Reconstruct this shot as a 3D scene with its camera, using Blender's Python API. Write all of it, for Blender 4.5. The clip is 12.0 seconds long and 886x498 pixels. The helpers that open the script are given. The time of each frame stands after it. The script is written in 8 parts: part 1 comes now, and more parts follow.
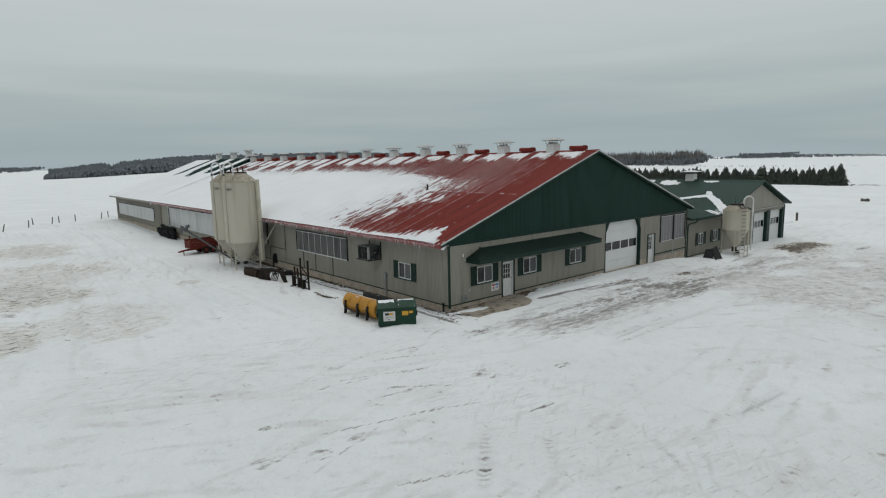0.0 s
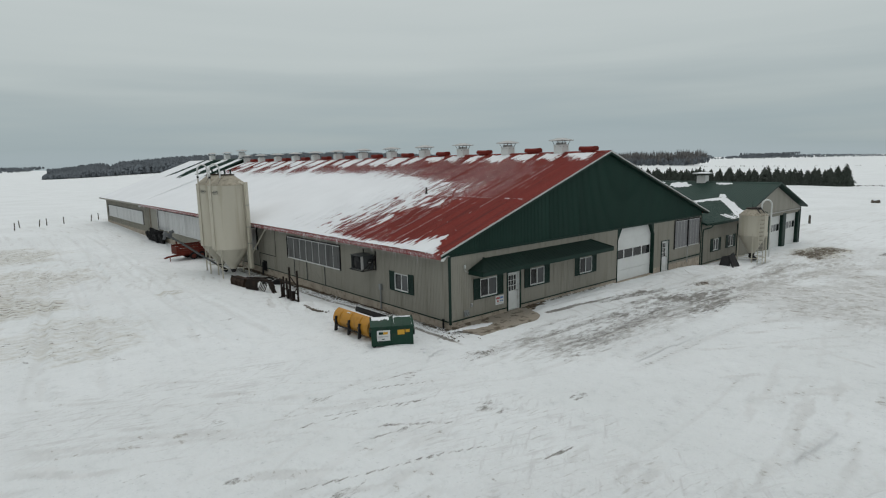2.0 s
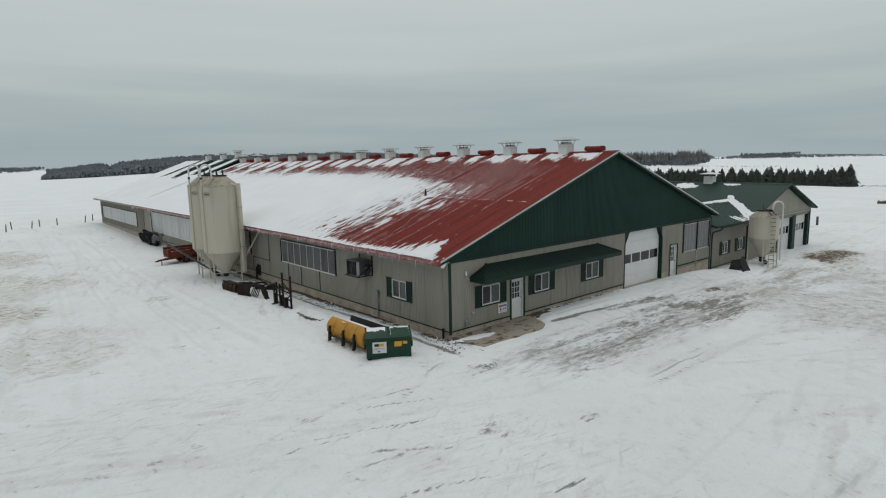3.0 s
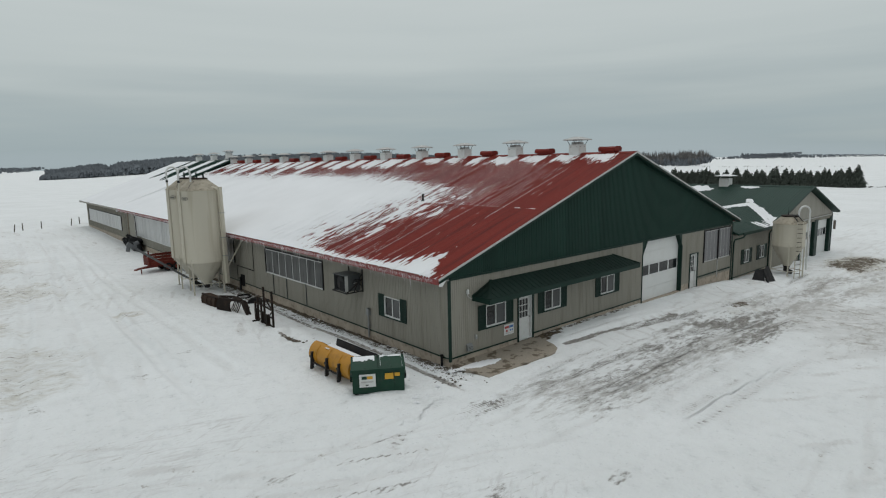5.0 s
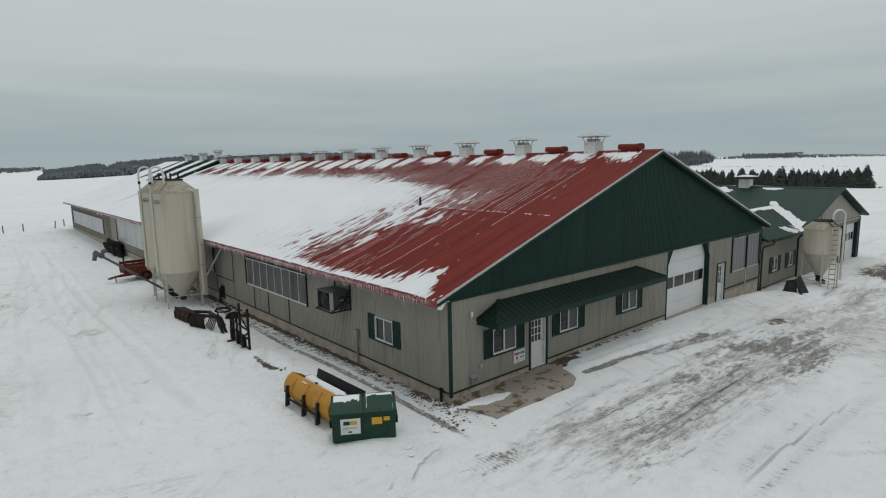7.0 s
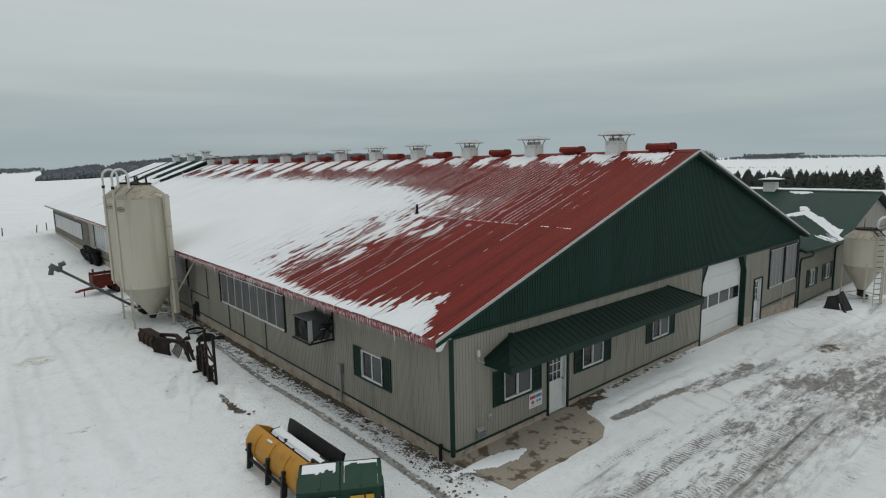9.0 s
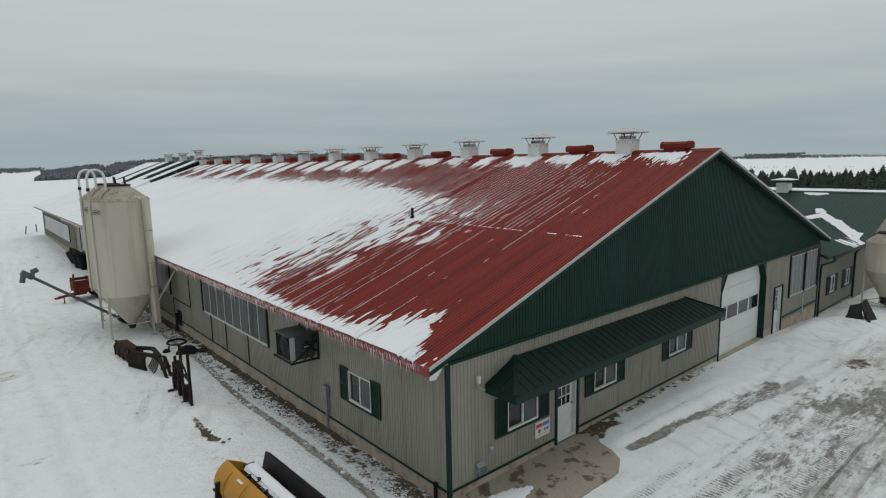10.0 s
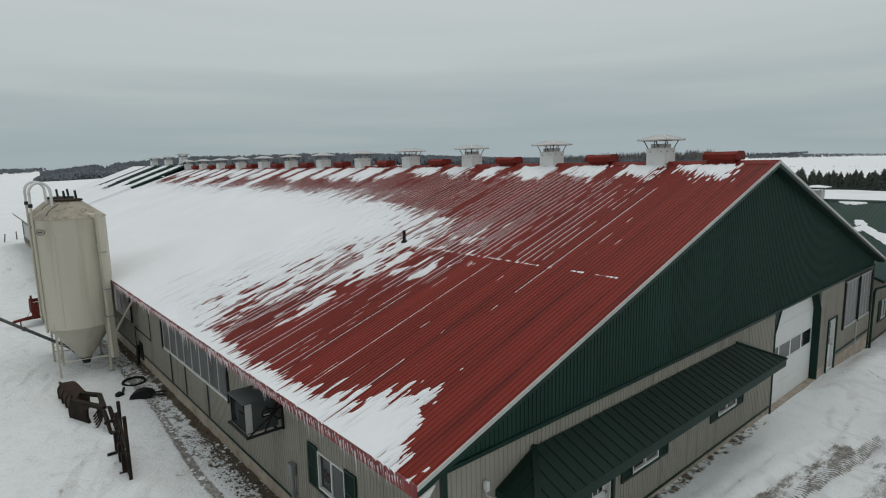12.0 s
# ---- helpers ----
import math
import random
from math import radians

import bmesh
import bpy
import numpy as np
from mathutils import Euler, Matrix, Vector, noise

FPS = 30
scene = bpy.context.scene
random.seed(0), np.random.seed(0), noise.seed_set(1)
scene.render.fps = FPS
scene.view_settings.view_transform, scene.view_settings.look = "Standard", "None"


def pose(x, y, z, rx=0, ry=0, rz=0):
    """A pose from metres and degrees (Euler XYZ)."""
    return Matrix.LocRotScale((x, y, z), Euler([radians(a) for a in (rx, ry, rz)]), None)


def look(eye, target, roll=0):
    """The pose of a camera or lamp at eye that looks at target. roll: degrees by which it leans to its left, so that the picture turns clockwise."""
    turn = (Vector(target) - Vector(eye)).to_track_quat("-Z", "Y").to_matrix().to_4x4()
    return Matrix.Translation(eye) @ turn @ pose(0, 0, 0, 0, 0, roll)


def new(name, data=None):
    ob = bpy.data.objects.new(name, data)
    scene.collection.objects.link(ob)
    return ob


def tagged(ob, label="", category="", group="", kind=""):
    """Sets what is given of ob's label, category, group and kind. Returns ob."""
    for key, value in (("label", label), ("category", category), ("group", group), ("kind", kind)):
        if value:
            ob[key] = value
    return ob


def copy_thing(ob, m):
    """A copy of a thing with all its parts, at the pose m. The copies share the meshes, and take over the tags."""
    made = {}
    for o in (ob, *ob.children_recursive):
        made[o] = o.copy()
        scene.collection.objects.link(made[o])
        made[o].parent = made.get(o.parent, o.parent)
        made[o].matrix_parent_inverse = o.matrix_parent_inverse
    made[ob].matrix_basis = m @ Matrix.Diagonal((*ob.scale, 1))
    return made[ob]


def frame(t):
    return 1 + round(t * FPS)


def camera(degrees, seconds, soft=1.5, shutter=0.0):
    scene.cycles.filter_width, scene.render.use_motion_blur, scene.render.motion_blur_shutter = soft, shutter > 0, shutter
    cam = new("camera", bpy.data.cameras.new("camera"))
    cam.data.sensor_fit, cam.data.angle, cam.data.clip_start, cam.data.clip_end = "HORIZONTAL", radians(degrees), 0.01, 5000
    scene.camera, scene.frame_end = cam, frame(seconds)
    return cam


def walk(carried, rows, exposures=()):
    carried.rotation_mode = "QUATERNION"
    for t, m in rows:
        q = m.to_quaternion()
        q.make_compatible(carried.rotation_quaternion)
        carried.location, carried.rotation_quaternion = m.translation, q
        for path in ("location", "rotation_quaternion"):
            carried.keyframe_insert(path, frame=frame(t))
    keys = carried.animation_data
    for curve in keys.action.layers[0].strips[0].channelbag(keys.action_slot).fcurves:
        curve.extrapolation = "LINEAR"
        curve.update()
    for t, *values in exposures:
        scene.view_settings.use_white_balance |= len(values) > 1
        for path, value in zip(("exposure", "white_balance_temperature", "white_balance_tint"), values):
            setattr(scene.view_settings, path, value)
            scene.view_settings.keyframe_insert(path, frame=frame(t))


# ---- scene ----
cam = camera(75.7, 12.0, soft=1.15)
PATH = [
    (0, (-19.158, -21.88, 7.765), (-17.871, -20.38, 7.46), -1.2),
    (0.5, (-18.738, -21.393, 7.809), (-17.451, -19.893, 7.505), -1.2),
    (1, (-18.308, -20.875, 7.831), (-17.021, -19.375, 7.526), -1.2),
    (1.5, (-17.868, -20.376, 7.85), (-16.582, -18.875, 7.545), -1.2),
    (2, (-17.403, -19.861, 7.871), (-16.116, -18.36, 7.566), -1.2),
    (2.5, (-16.931, -19.326, 7.896), (-15.645, -17.825, 7.591), -1.1),
    (3, (-16.406, -18.732, 7.901), (-15.12, -17.231, 7.596), -1.2),
    (5, (-14.232, -16.327, 7.984), (-12.947, -14.825, 7.68), -1.2),
    (5.5, (-13.694, -15.706, 7.98), (-12.41, -14.204, 7.676), -1.2),
    (6, (-13.108, -15.025, 7.944), (-11.823, -13.523, 7.64), -1.2),
    (6.5, (-12.522, -14.368, 7.946), (-11.238, -12.865, 7.643), -1.2),
    (7, (-11.916, -13.683, 7.949), (-10.632, -12.18, 7.645), -1.2),
    (9, (-9.464, -10.861, 8.011), (-8.181, -9.356, 7.709), -1.2),
    (9.5, (-8.818, -10.167, 8.025), (-7.536, -8.662, 7.723), -1.2),
    (10, (-8.148, -9.514, 8.02), (-6.866, -8.008, 7.717), -1.2),
    (10.5, (-7.489, -8.831, 8.035), (-6.208, -7.325, 7.733), -1.2),
    (11, (-6.856, -8.128, 8.13), (-5.577, -6.621, 7.827), -1.2),
    (11.5, (-6.22, -7.421, 8.254), (-4.942, -5.913, 7.952), -1.3),
    (12, (-5.576, -6.71, 8.476), (-4.298, -5.201, 8.172), -1.3),
]
walk(cam, [(t, look(eye, target, roll)) for t, eye, target, roll in PATH])


# ---------------------------------------------------------------- light
world = bpy.data.worlds.new("overcast")
scene.world = world
world.use_nodes = True
wn, wl = world.node_tree.nodes, world.node_tree.links
wn.clear()
w_out = wn.new("ShaderNodeOutputWorld")
w_bg = wn.new("ShaderNodeBackground")
w_bg.inputs["Strength"].default_value = 1.0
w_tc = wn.new("ShaderNodeTexCoord")
w_sep = wn.new("ShaderNodeSeparateXYZ")
wl.new(w_tc.outputs["Generated"], w_sep.inputs[0])
# cloud sheets: long streaks lying flat above the horizon
w_map = wn.new("ShaderNodeMapping")
w_map.inputs["Scale"].default_value = (1.2, 1.2, 16.0)
wl.new(w_tc.outputs["Generated"], w_map.inputs[0])
w_noise = wn.new("ShaderNodeTexNoise")
w_noise.inputs["Scale"].default_value = 1.5
w_noise.inputs["Detail"].default_value = 4.0
w_noise.inputs["Roughness"].default_value = 0.45
wl.new(w_map.outputs[0], w_noise.inputs["Vector"])
w_add = wn.new("ShaderNodeMath")
w_add.operation = "MULTIPLY_ADD"
w_add.inputs[1].default_value = 0.17
wl.new(w_noise.outputs["Fac"], w_add.inputs[0])
w_off = wn.new("ShaderNodeMath")
w_off.operation = "SUBTRACT"
w_off.inputs[1].default_value = 0.085
wl.new(w_sep.outputs["Z"], w_off.inputs[0])
wl.new(w_off.outputs[0], w_add.inputs[2])
w_ramp = wn.new("ShaderNodeValToRGB")
stops = ((0.0, (0.355, 0.425, 0.455)), (0.035, (0.335, 0.405, 0.43)), (0.09, (0.40, 0.458, 0.465)), (0.16, (0.495, 0.547, 0.542)),
         (0.30, (0.565, 0.612, 0.602)), (0.65, (0.76, 0.79, 0.79)), (1.0, (0.88, 0.905, 0.905)))
while len(w_ramp.color_ramp.elements) < len(stops):
    w_ramp.color_ramp.elements.new(0.5)
for e, (p, c) in zip(w_ramp.color_ramp.elements, stops):
    e.position, e.color = p, (*c, 1)
wl.new(w_add.outputs[0], w_ramp.inputs[0])
w_sky = wn.new("ShaderNodeTexSky")
w_sky.sky_type, w_sky.sun_disc = "NISHITA", False
w_sky.sun_elevation, w_sky.sun_rotation = radians(80), radians(72)
w_dim = wn.new("ShaderNodeMix")
w_dim.data_type, w_dim.blend_type = "RGBA", "MULTIPLY"
w_dim.inputs["Factor"].default_value = 1.0
w_dim.inputs["B"].default_value = (0.08, 0.08, 0.08, 1)
wl.new(w_sky.outputs[0], w_dim.inputs["A"])
w_mix = wn.new("ShaderNodeMix")
w_mix.data_type = "RGBA"
w_mix.inputs["Factor"].default_value = 0.93
wl.new(w_dim.outputs["Result"], w_mix.inputs["A"])
wl.new(w_ramp.outputs[0], w_mix.inputs["B"])
wl.new(w_mix.outputs["Result"], w_bg.inputs["Color"])
wl.new(w_bg.outputs[0], w_out.inputs[0])

sun = new("sun", bpy.data.lights.new("sun", "SUN"))
sun.data.energy, sun.data.angle, sun.data.color = 0.40, radians(25), (1.0, 0.96, 0.9)
sun.matrix_world = look((12, 4, 70), (0, 0, 0))


# ---------------------------------------------------------------- materials
def mat_base(name, rough=0.6, metal=0.0, spec=0.5):
    m = bpy.data.materials.new(name)
    m.use_nodes = True
    b = m.node_tree.nodes["Principled BSDF"]
    b.inputs["Roughness"].default_value, b.inputs["Metallic"].default_value = rough, metal
    b.inputs["Specular IOR Level"].default_value = spec
    return m, m.node_tree.nodes, m.node_tree.links, b


def ramp(nodes, stops):
    r = nodes.new("ShaderNodeValToRGB")
    while len(r.color_ramp.elements) < len(stops):
        r.color_ramp.elements.new(0.5)
    for e, (p, c) in zip(r.color_ramp.elements, stops):
        e.position, e.color = p, (*c, 1)
    return r


def surface(name, colour, rough=0.55, metal=0.0, spec=0.4, vary=0.12, grain=6.0, fine=60.0, stretch=(1, 1, 1), bump=0.05, dirt=None, dirt_amount=0.25, per_object=0.0):
    """Painted or weathered surface: broad stains, fine grain, a little relief, optional dirt streaks."""
    m, n, l, b = mat_base(name, rough, metal, spec)
    tc = n.new("ShaderNodeTexCoord")
    mp = n.new("ShaderNodeMapping")
    mp.inputs["Scale"].default_value = stretch
    l.new(tc.outputs["Object"], mp.inputs[0])
    if per_object:
        who = n.new("ShaderNodeObjectInfo")
        far = n.new("ShaderNodeMath")
        far.operation = "MULTIPLY"
        far.inputs[1].default_value = 91.0
        l.new(who.outputs["Random"], far.inputs[0])
        l.new(far.outputs[0], mp.inputs["Location"])
    big, small = n.new("ShaderNodeTexNoise"), n.new("ShaderNodeTexNoise")
    big.inputs["Scale"].default_value, small.inputs["Scale"].default_value = grain * 0.15, fine
    big.inputs["Detail"].default_value, small.inputs["Detail"].default_value = 6.0, 3.0
    l.new(mp.outputs[0], big.inputs["Vector"])
    l.new(tc.outputs["Object"], small.inputs["Vector"])
    lo = tuple(max(0.0, c * (1 - vary)) for c in colour)
    hi = tuple(min(1.0, c * (1 + vary)) for c in colour)
    r = ramp(n, ((0.3, lo), (0.7, hi)))
    mixf = n.new("ShaderNodeMath")
    mixf.operation = "MULTIPLY_ADD"
    mixf.inputs[1].default_value = 0.25
    l.new(small.outputs["Fac"], mixf.inputs[0])
    sub = n.new("ShaderNodeMath")
    sub.operation = "MULTIPLY"
    sub.inputs[1].default_value = 0.75
    l.new(big.outputs["Fac"], sub.inputs[0])
    l.new(sub.outputs[0], mixf.inputs[2])
    last = mixf.outputs[0]
    if per_object:
        oi = n.new("ShaderNodeObjectInfo")
        po = n.new("ShaderNodeMath")
        po.operation = "MULTIPLY_ADD"
        po.inputs[1].default_value = per_object
        l.new(oi.outputs["Random"], po.inputs[0])
        l.new(last, po.inputs[2])
        last = po.outputs[0]
    l.new(last, r.inputs[0])
    col = r.outputs[0]
    if dirt:
        d = n.new("ShaderNodeTexNoise")
        d.inputs["Scale"].default_value, d.inputs["Detail"].default_value = grain * 0.5, 8.0
        l.new(mp.outputs[0], d.inputs["Vector"])
        dr = ramp(n, ((0.52, (0, 0, 0)), (0.72, (dirt_amount,) * 3)))
        l.new(d.outputs["Fac"], dr.inputs[0])
        mx = n.new("ShaderNodeMix")
        mx.data_type = "RGBA"
        l.new(dr.outputs[0], mx.inputs["Factor"])
        l.new(col, mx.inputs["A"])
        mx.inputs["B"].default_value = (*dirt, 1)
        col = mx.outputs["Result"]
    l.new(col, b.inputs["Base Color"])
    if bump:
        bp = n.new("ShaderNodeBump")
        bp.inputs["Strength"].default_value, bp.inputs["Distance"].default_value = bump, 0.02
        l.new(small.outputs["Fac"], bp.inputs["Height"])
        l.new(bp.outputs[0], b.inputs["Normal"])
    return m


M_RED = surface("red_roof_metal", (0.152, 0.0205, 0.0145), 0.6, spec=0.12, vary=0.26, grain=5, stretch=(2.2, 1, 0.10), dirt=(0.075, 0.014, 0.012), dirt_amount=0.75, per_object=0.10)
M_GREEN = surface("green_metal", (0.0095, 0.033, 0.0245), 0.55, spec=0.2, vary=0.2, grain=4, stretch=(1, 1, 0.2), dirt=(0.02, 0.04, 0.034), dirt_amount=0.3, per_object=0.12)
M_AWNING = surface("dark_awning_metal", (0.0055, 0.0175, 0.0135), 0.55, spec=0.15, vary=0.25, grain=5, stretch=(1, 1, 0.3), dirt=(0.012, 0.022, 0.018), dirt_amount=0.4)
M_GREEN_TRIM = surface("green_trim", (0.0075, 0.027, 0.020), 0.5, spec=0.2, vary=0.15)
M_TAUPE = surface("taupe_siding", (0.262, 0.250, 0.214), 0.55, spec=0.2, vary=0.08, grain=5, stretch=(1.5, 1, 0.12), dirt=(0.17, 0.155, 0.125), dirt_amount=0.6, per_object=0.07)
M_WHITE = surface("white_paint", (0.60, 0.61, 0.60), 0.5, spec=0.25, vary=0.06, dirt=(0.36, 0.34, 0.30), dirt_amount=0.35)
M_DOOR = surface("door_white", (0.62, 0.63, 0.62), 0.5, spec=0.25, vary=0.04, dirt=(0.48, 0.47, 0.45), dirt_amount=0.2)
M_FASCIA = surface("frosted_red_fascia", (0.21, 0.042, 0.038), 0.55, spec=0.3, vary=0.3, grain=9, stretch=(1, 3, 0.3), dirt=(0.36, 0.20, 0.20), dirt_amount=0.8)
M_TRIM_GREY = surface("pale_grey_trim", (0.42, 0.42, 0.41), 0.5, spec=0.25, vary=0.1, dirt=(0.25, 0.24, 0.22), dirt_amount=0.4)
M_CONCRETE = surface("concrete", (0.37, 0.32, 0.262), 0.85, spec=0.15, vary=0.22, grain=8, fine=40, bump=0.3, dirt=(0.15, 0.12, 0.09), dirt_amount=0.7)


def wet_pad():
    """Concrete with drying, sharp-edged wet blotches."""
    m, n, l, b = mat_base("wet_concrete", 0.6, spec=0.3)
    tc = n.new("ShaderNodeTexCoord")
    a, c = n.new("ShaderNodeTexNoise"), n.new("ShaderNodeTexNoise")
    a.inputs["Scale"].default_value, a.inputs["Detail"].default_value, a.inputs["Roughness"].default_value = 1.5, 9, 0.6
    c.inputs["Scale"].default_value, c.inputs["Detail"].default_value, c.inputs["Roughness"].default_value = 14, 8, 0.7
    for t in (a, c):
        l.new(tc.outputs["Object"], t.inputs["Vector"])
    dry = ramp(n, ((0.3, (0.24, 0.21, 0.17)), (0.7, (0.335, 0.30, 0.25))))
    l.new(c.outputs["Fac"], dry.inputs[0])
    wet = ramp(n, ((0.55, (1, 1, 1)), (0.585, (0.42, 0.38, 0.33)), (0.70, (0.30, 0.27, 0.23))))
    l.new(a.outputs["Fac"], wet.inputs[0])
    x = n.new("ShaderNodeMix")
    x.data_type, x.blend_type = "RGBA", "MULTIPLY"
    x.inputs["Factor"].default_value = 1.0
    l.new(dry.outputs[0], x.inputs["A"])
    l.new(wet.outputs[0], x.inputs["B"])
    l.new(x.outputs["Result"], b.inputs["Base Color"])
    return m


M_PAD = wet_pad()
M_SILO = surface("cream_silo_shell", (0.475, 0.445, 0.37), 0.5, spec=0.25, vary=0.08, grain=3, stretch=(1.2, 1.2, 0.08), dirt=(0.31, 0.275, 0.20), dirt_amount=0.65)
M_SILOTOP = surface("weathered_silo_roof", (0.33, 0.30, 0.24), 0.6, spec=0.2, vary=0.22, grain=9, stretch=(1.5, 1.5, 0.5), dirt=(0.15, 0.12, 0.085), dirt_amount=0.8)
M_DARK = surface("dark_steel", (0.016, 0.016, 0.017), 0.6, spec=0.25, vary=0.3, dirt=(0.05, 0.036, 0.026), dirt_amount=0.5)
M_OLDSTEEL = surface("rusty_dark_steel", (0.020, 0.015, 0.0125), 0.75, spec=0.15, vary=0.4, dirt=(0.06, 0.035, 0.022), dirt_amount=0.6)
M_BLACK = surface("black_rubber", (0.010, 0.010, 0.011), 0.7, spec=0.2, vary=0.3)
M_GALV = surface("galvanised_steel", (0.26, 0.27, 0.27), 0.5, metal=0.5, vary=0.18)
M_TUBE = surface("weathered_steel_tube", (0.105, 0.11, 0.115), 0.6, metal=0.2, vary=0.25, dirt=(0.05, 0.045, 0.04), dirt_amount=0.5)
M_UNIT = surface("grey_unit_casing", (0.062, 0.068, 0.070), 0.45, spec=0.3, vary=0.15, dirt=(0.07, 0.07, 0.07), dirt_amount=0.5)
M_RUST = surface("red_rusty_paint", (0.13, 0.024, 0.016), 0.7, spec=0.2, vary=0.3, dirt=(0.04, 0.02, 0.016), dirt_amount=0.7)
M_YELLOW = surface("yellow_machine_paint", (0.40, 0.19, 0.018), 0.45, spec=0.3, vary=0.14, dirt=(0.18, 0.09, 0.02), dirt_amount=0.6)
M_DUMP = surface("dumpster_green", (0.008, 0.040, 0.024), 0.5, spec=0.25, vary=0.2, dirt=(0.04, 0.05, 0.04), dirt_amount=0.4)
M_CURTAIN = surface("grey_curtain_plastic", (0.098, 0.099, 0.098), 0.6, spec=0.1, vary=0.3, grain=8, stretch=(1, 1, 0.2), dirt=(0.06, 0.062, 0.062), dirt_amount=0.7, per_object=0.35)
M_DIM_CURTAIN = surface("dim_curtain_plastic", (0.15, 0.15, 0.155), 0.5, spec=0.15, vary=0.25, grain=8, stretch=(1, 1, 0.2), per_object=0.4)
M_PALE_CURTAIN = surface("pale_curtain_plastic", (0.42, 0.425, 0.425), 0.4, spec=0.3, vary=0.2, grain=8, stretch=(1, 1, 0.2), per_object=0.3)
M_INTERIOR = surface("dark_interior", (0.03, 0.03, 0.03), 0.9, vary=0.1)
M_BARK = surface("bark", (0.10, 0.085, 0.07), 0.9, vary=0.3, bump=0.3)
M_NEEDLE = surface("spruce_needles", (0.056, 0.066, 0.056), 0.8, spec=0.1, vary=0.45, grain=9, fine=20)
M_TWIG = surface("bare_twigs", (0.17, 0.165, 0.16), 0.9, spec=0.1, vary=0.35, grain=1)
# distance haze is put into this pale bluish grey base colour
M_HAZY_WOOD = surface("hazy_wood", (0.150, 0.166, 0.182), 0.95, spec=0.03, vary=0.22, grain=0.4, fine=1.5)

m, n, l, b = mat_base("window_glass", 0.04)
b.inputs["Base Color"].default_value, b.inputs["Transmission Weight"].default_value = (0.012, 0.013, 0.014, 1), 0.1
M_GLASS = m
# grey base colour stands in for the reflection in the right-hand sash
m, n, l, b = mat_base("reflecting_grey_glass", 0.25)
b.inputs["Base Color"].default_value = (0.06, 0.064, 0.066, 1)
M_REFLECT_PANE = m
m, n, l, b = mat_base("dark_door_glass", 0.10)
b.inputs["Base Color"].default_value = (0.016, 0.018, 0.02, 1)
M_DARKGLASS = m
m, n, l, b = mat_base("ice", 0.18)
b.inputs["Base Color"].default_value, b.inputs["Transmission Weight"].default_value = (0.86, 0.80, 0.82, 1), 0.35
M_ICE = m
M_STONE = surface("wet_gravel", (0.10, 0.085, 0.068), 0.8, spec=0.2, vary=0.5, grain=9, fine=40, dirt=(0.035, 0.027, 0.02), dirt_amount=0.7)


def snow_material(name, tint=(0.725, 0.745, 0.765)):
    m, n, l, b = mat_base(name, 0.75, spec=0.2)
    tc = n.new("ShaderNodeTexCoord")
    a, c = n.new("ShaderNodeTexNoise"), n.new("ShaderNodeTexNoise")
    a.inputs["Scale"].default_value, a.inputs["Detail"].default_value = 0.35, 7
    c.inputs["Scale"].default_value, c.inputs["Detail"].default_value = 14, 4
    l.new(tc.outputs["Object"], a.inputs["Vector"])
    l.new(tc.outputs["Object"], c.inputs["Vector"])
    r = ramp(n, ((0.3, tuple(v * 0.93 for v in tint)), (0.7, tint)))
    l.new(a.outputs["Fac"], r.inputs[0])
    l.new(r.outputs[0], b.inputs["Base Color"])
    bp = n.new("ShaderNodeBump")
    bp.inputs["Strength"].default_value, bp.inputs["Distance"].default_value = 0.25, 0.03
    l.new(c.outputs["Fac"], bp.inputs["Height"])
    l.new(bp.outputs[0], b.inputs["Normal"])
    return m


M_SNOW = snow_material("snow")


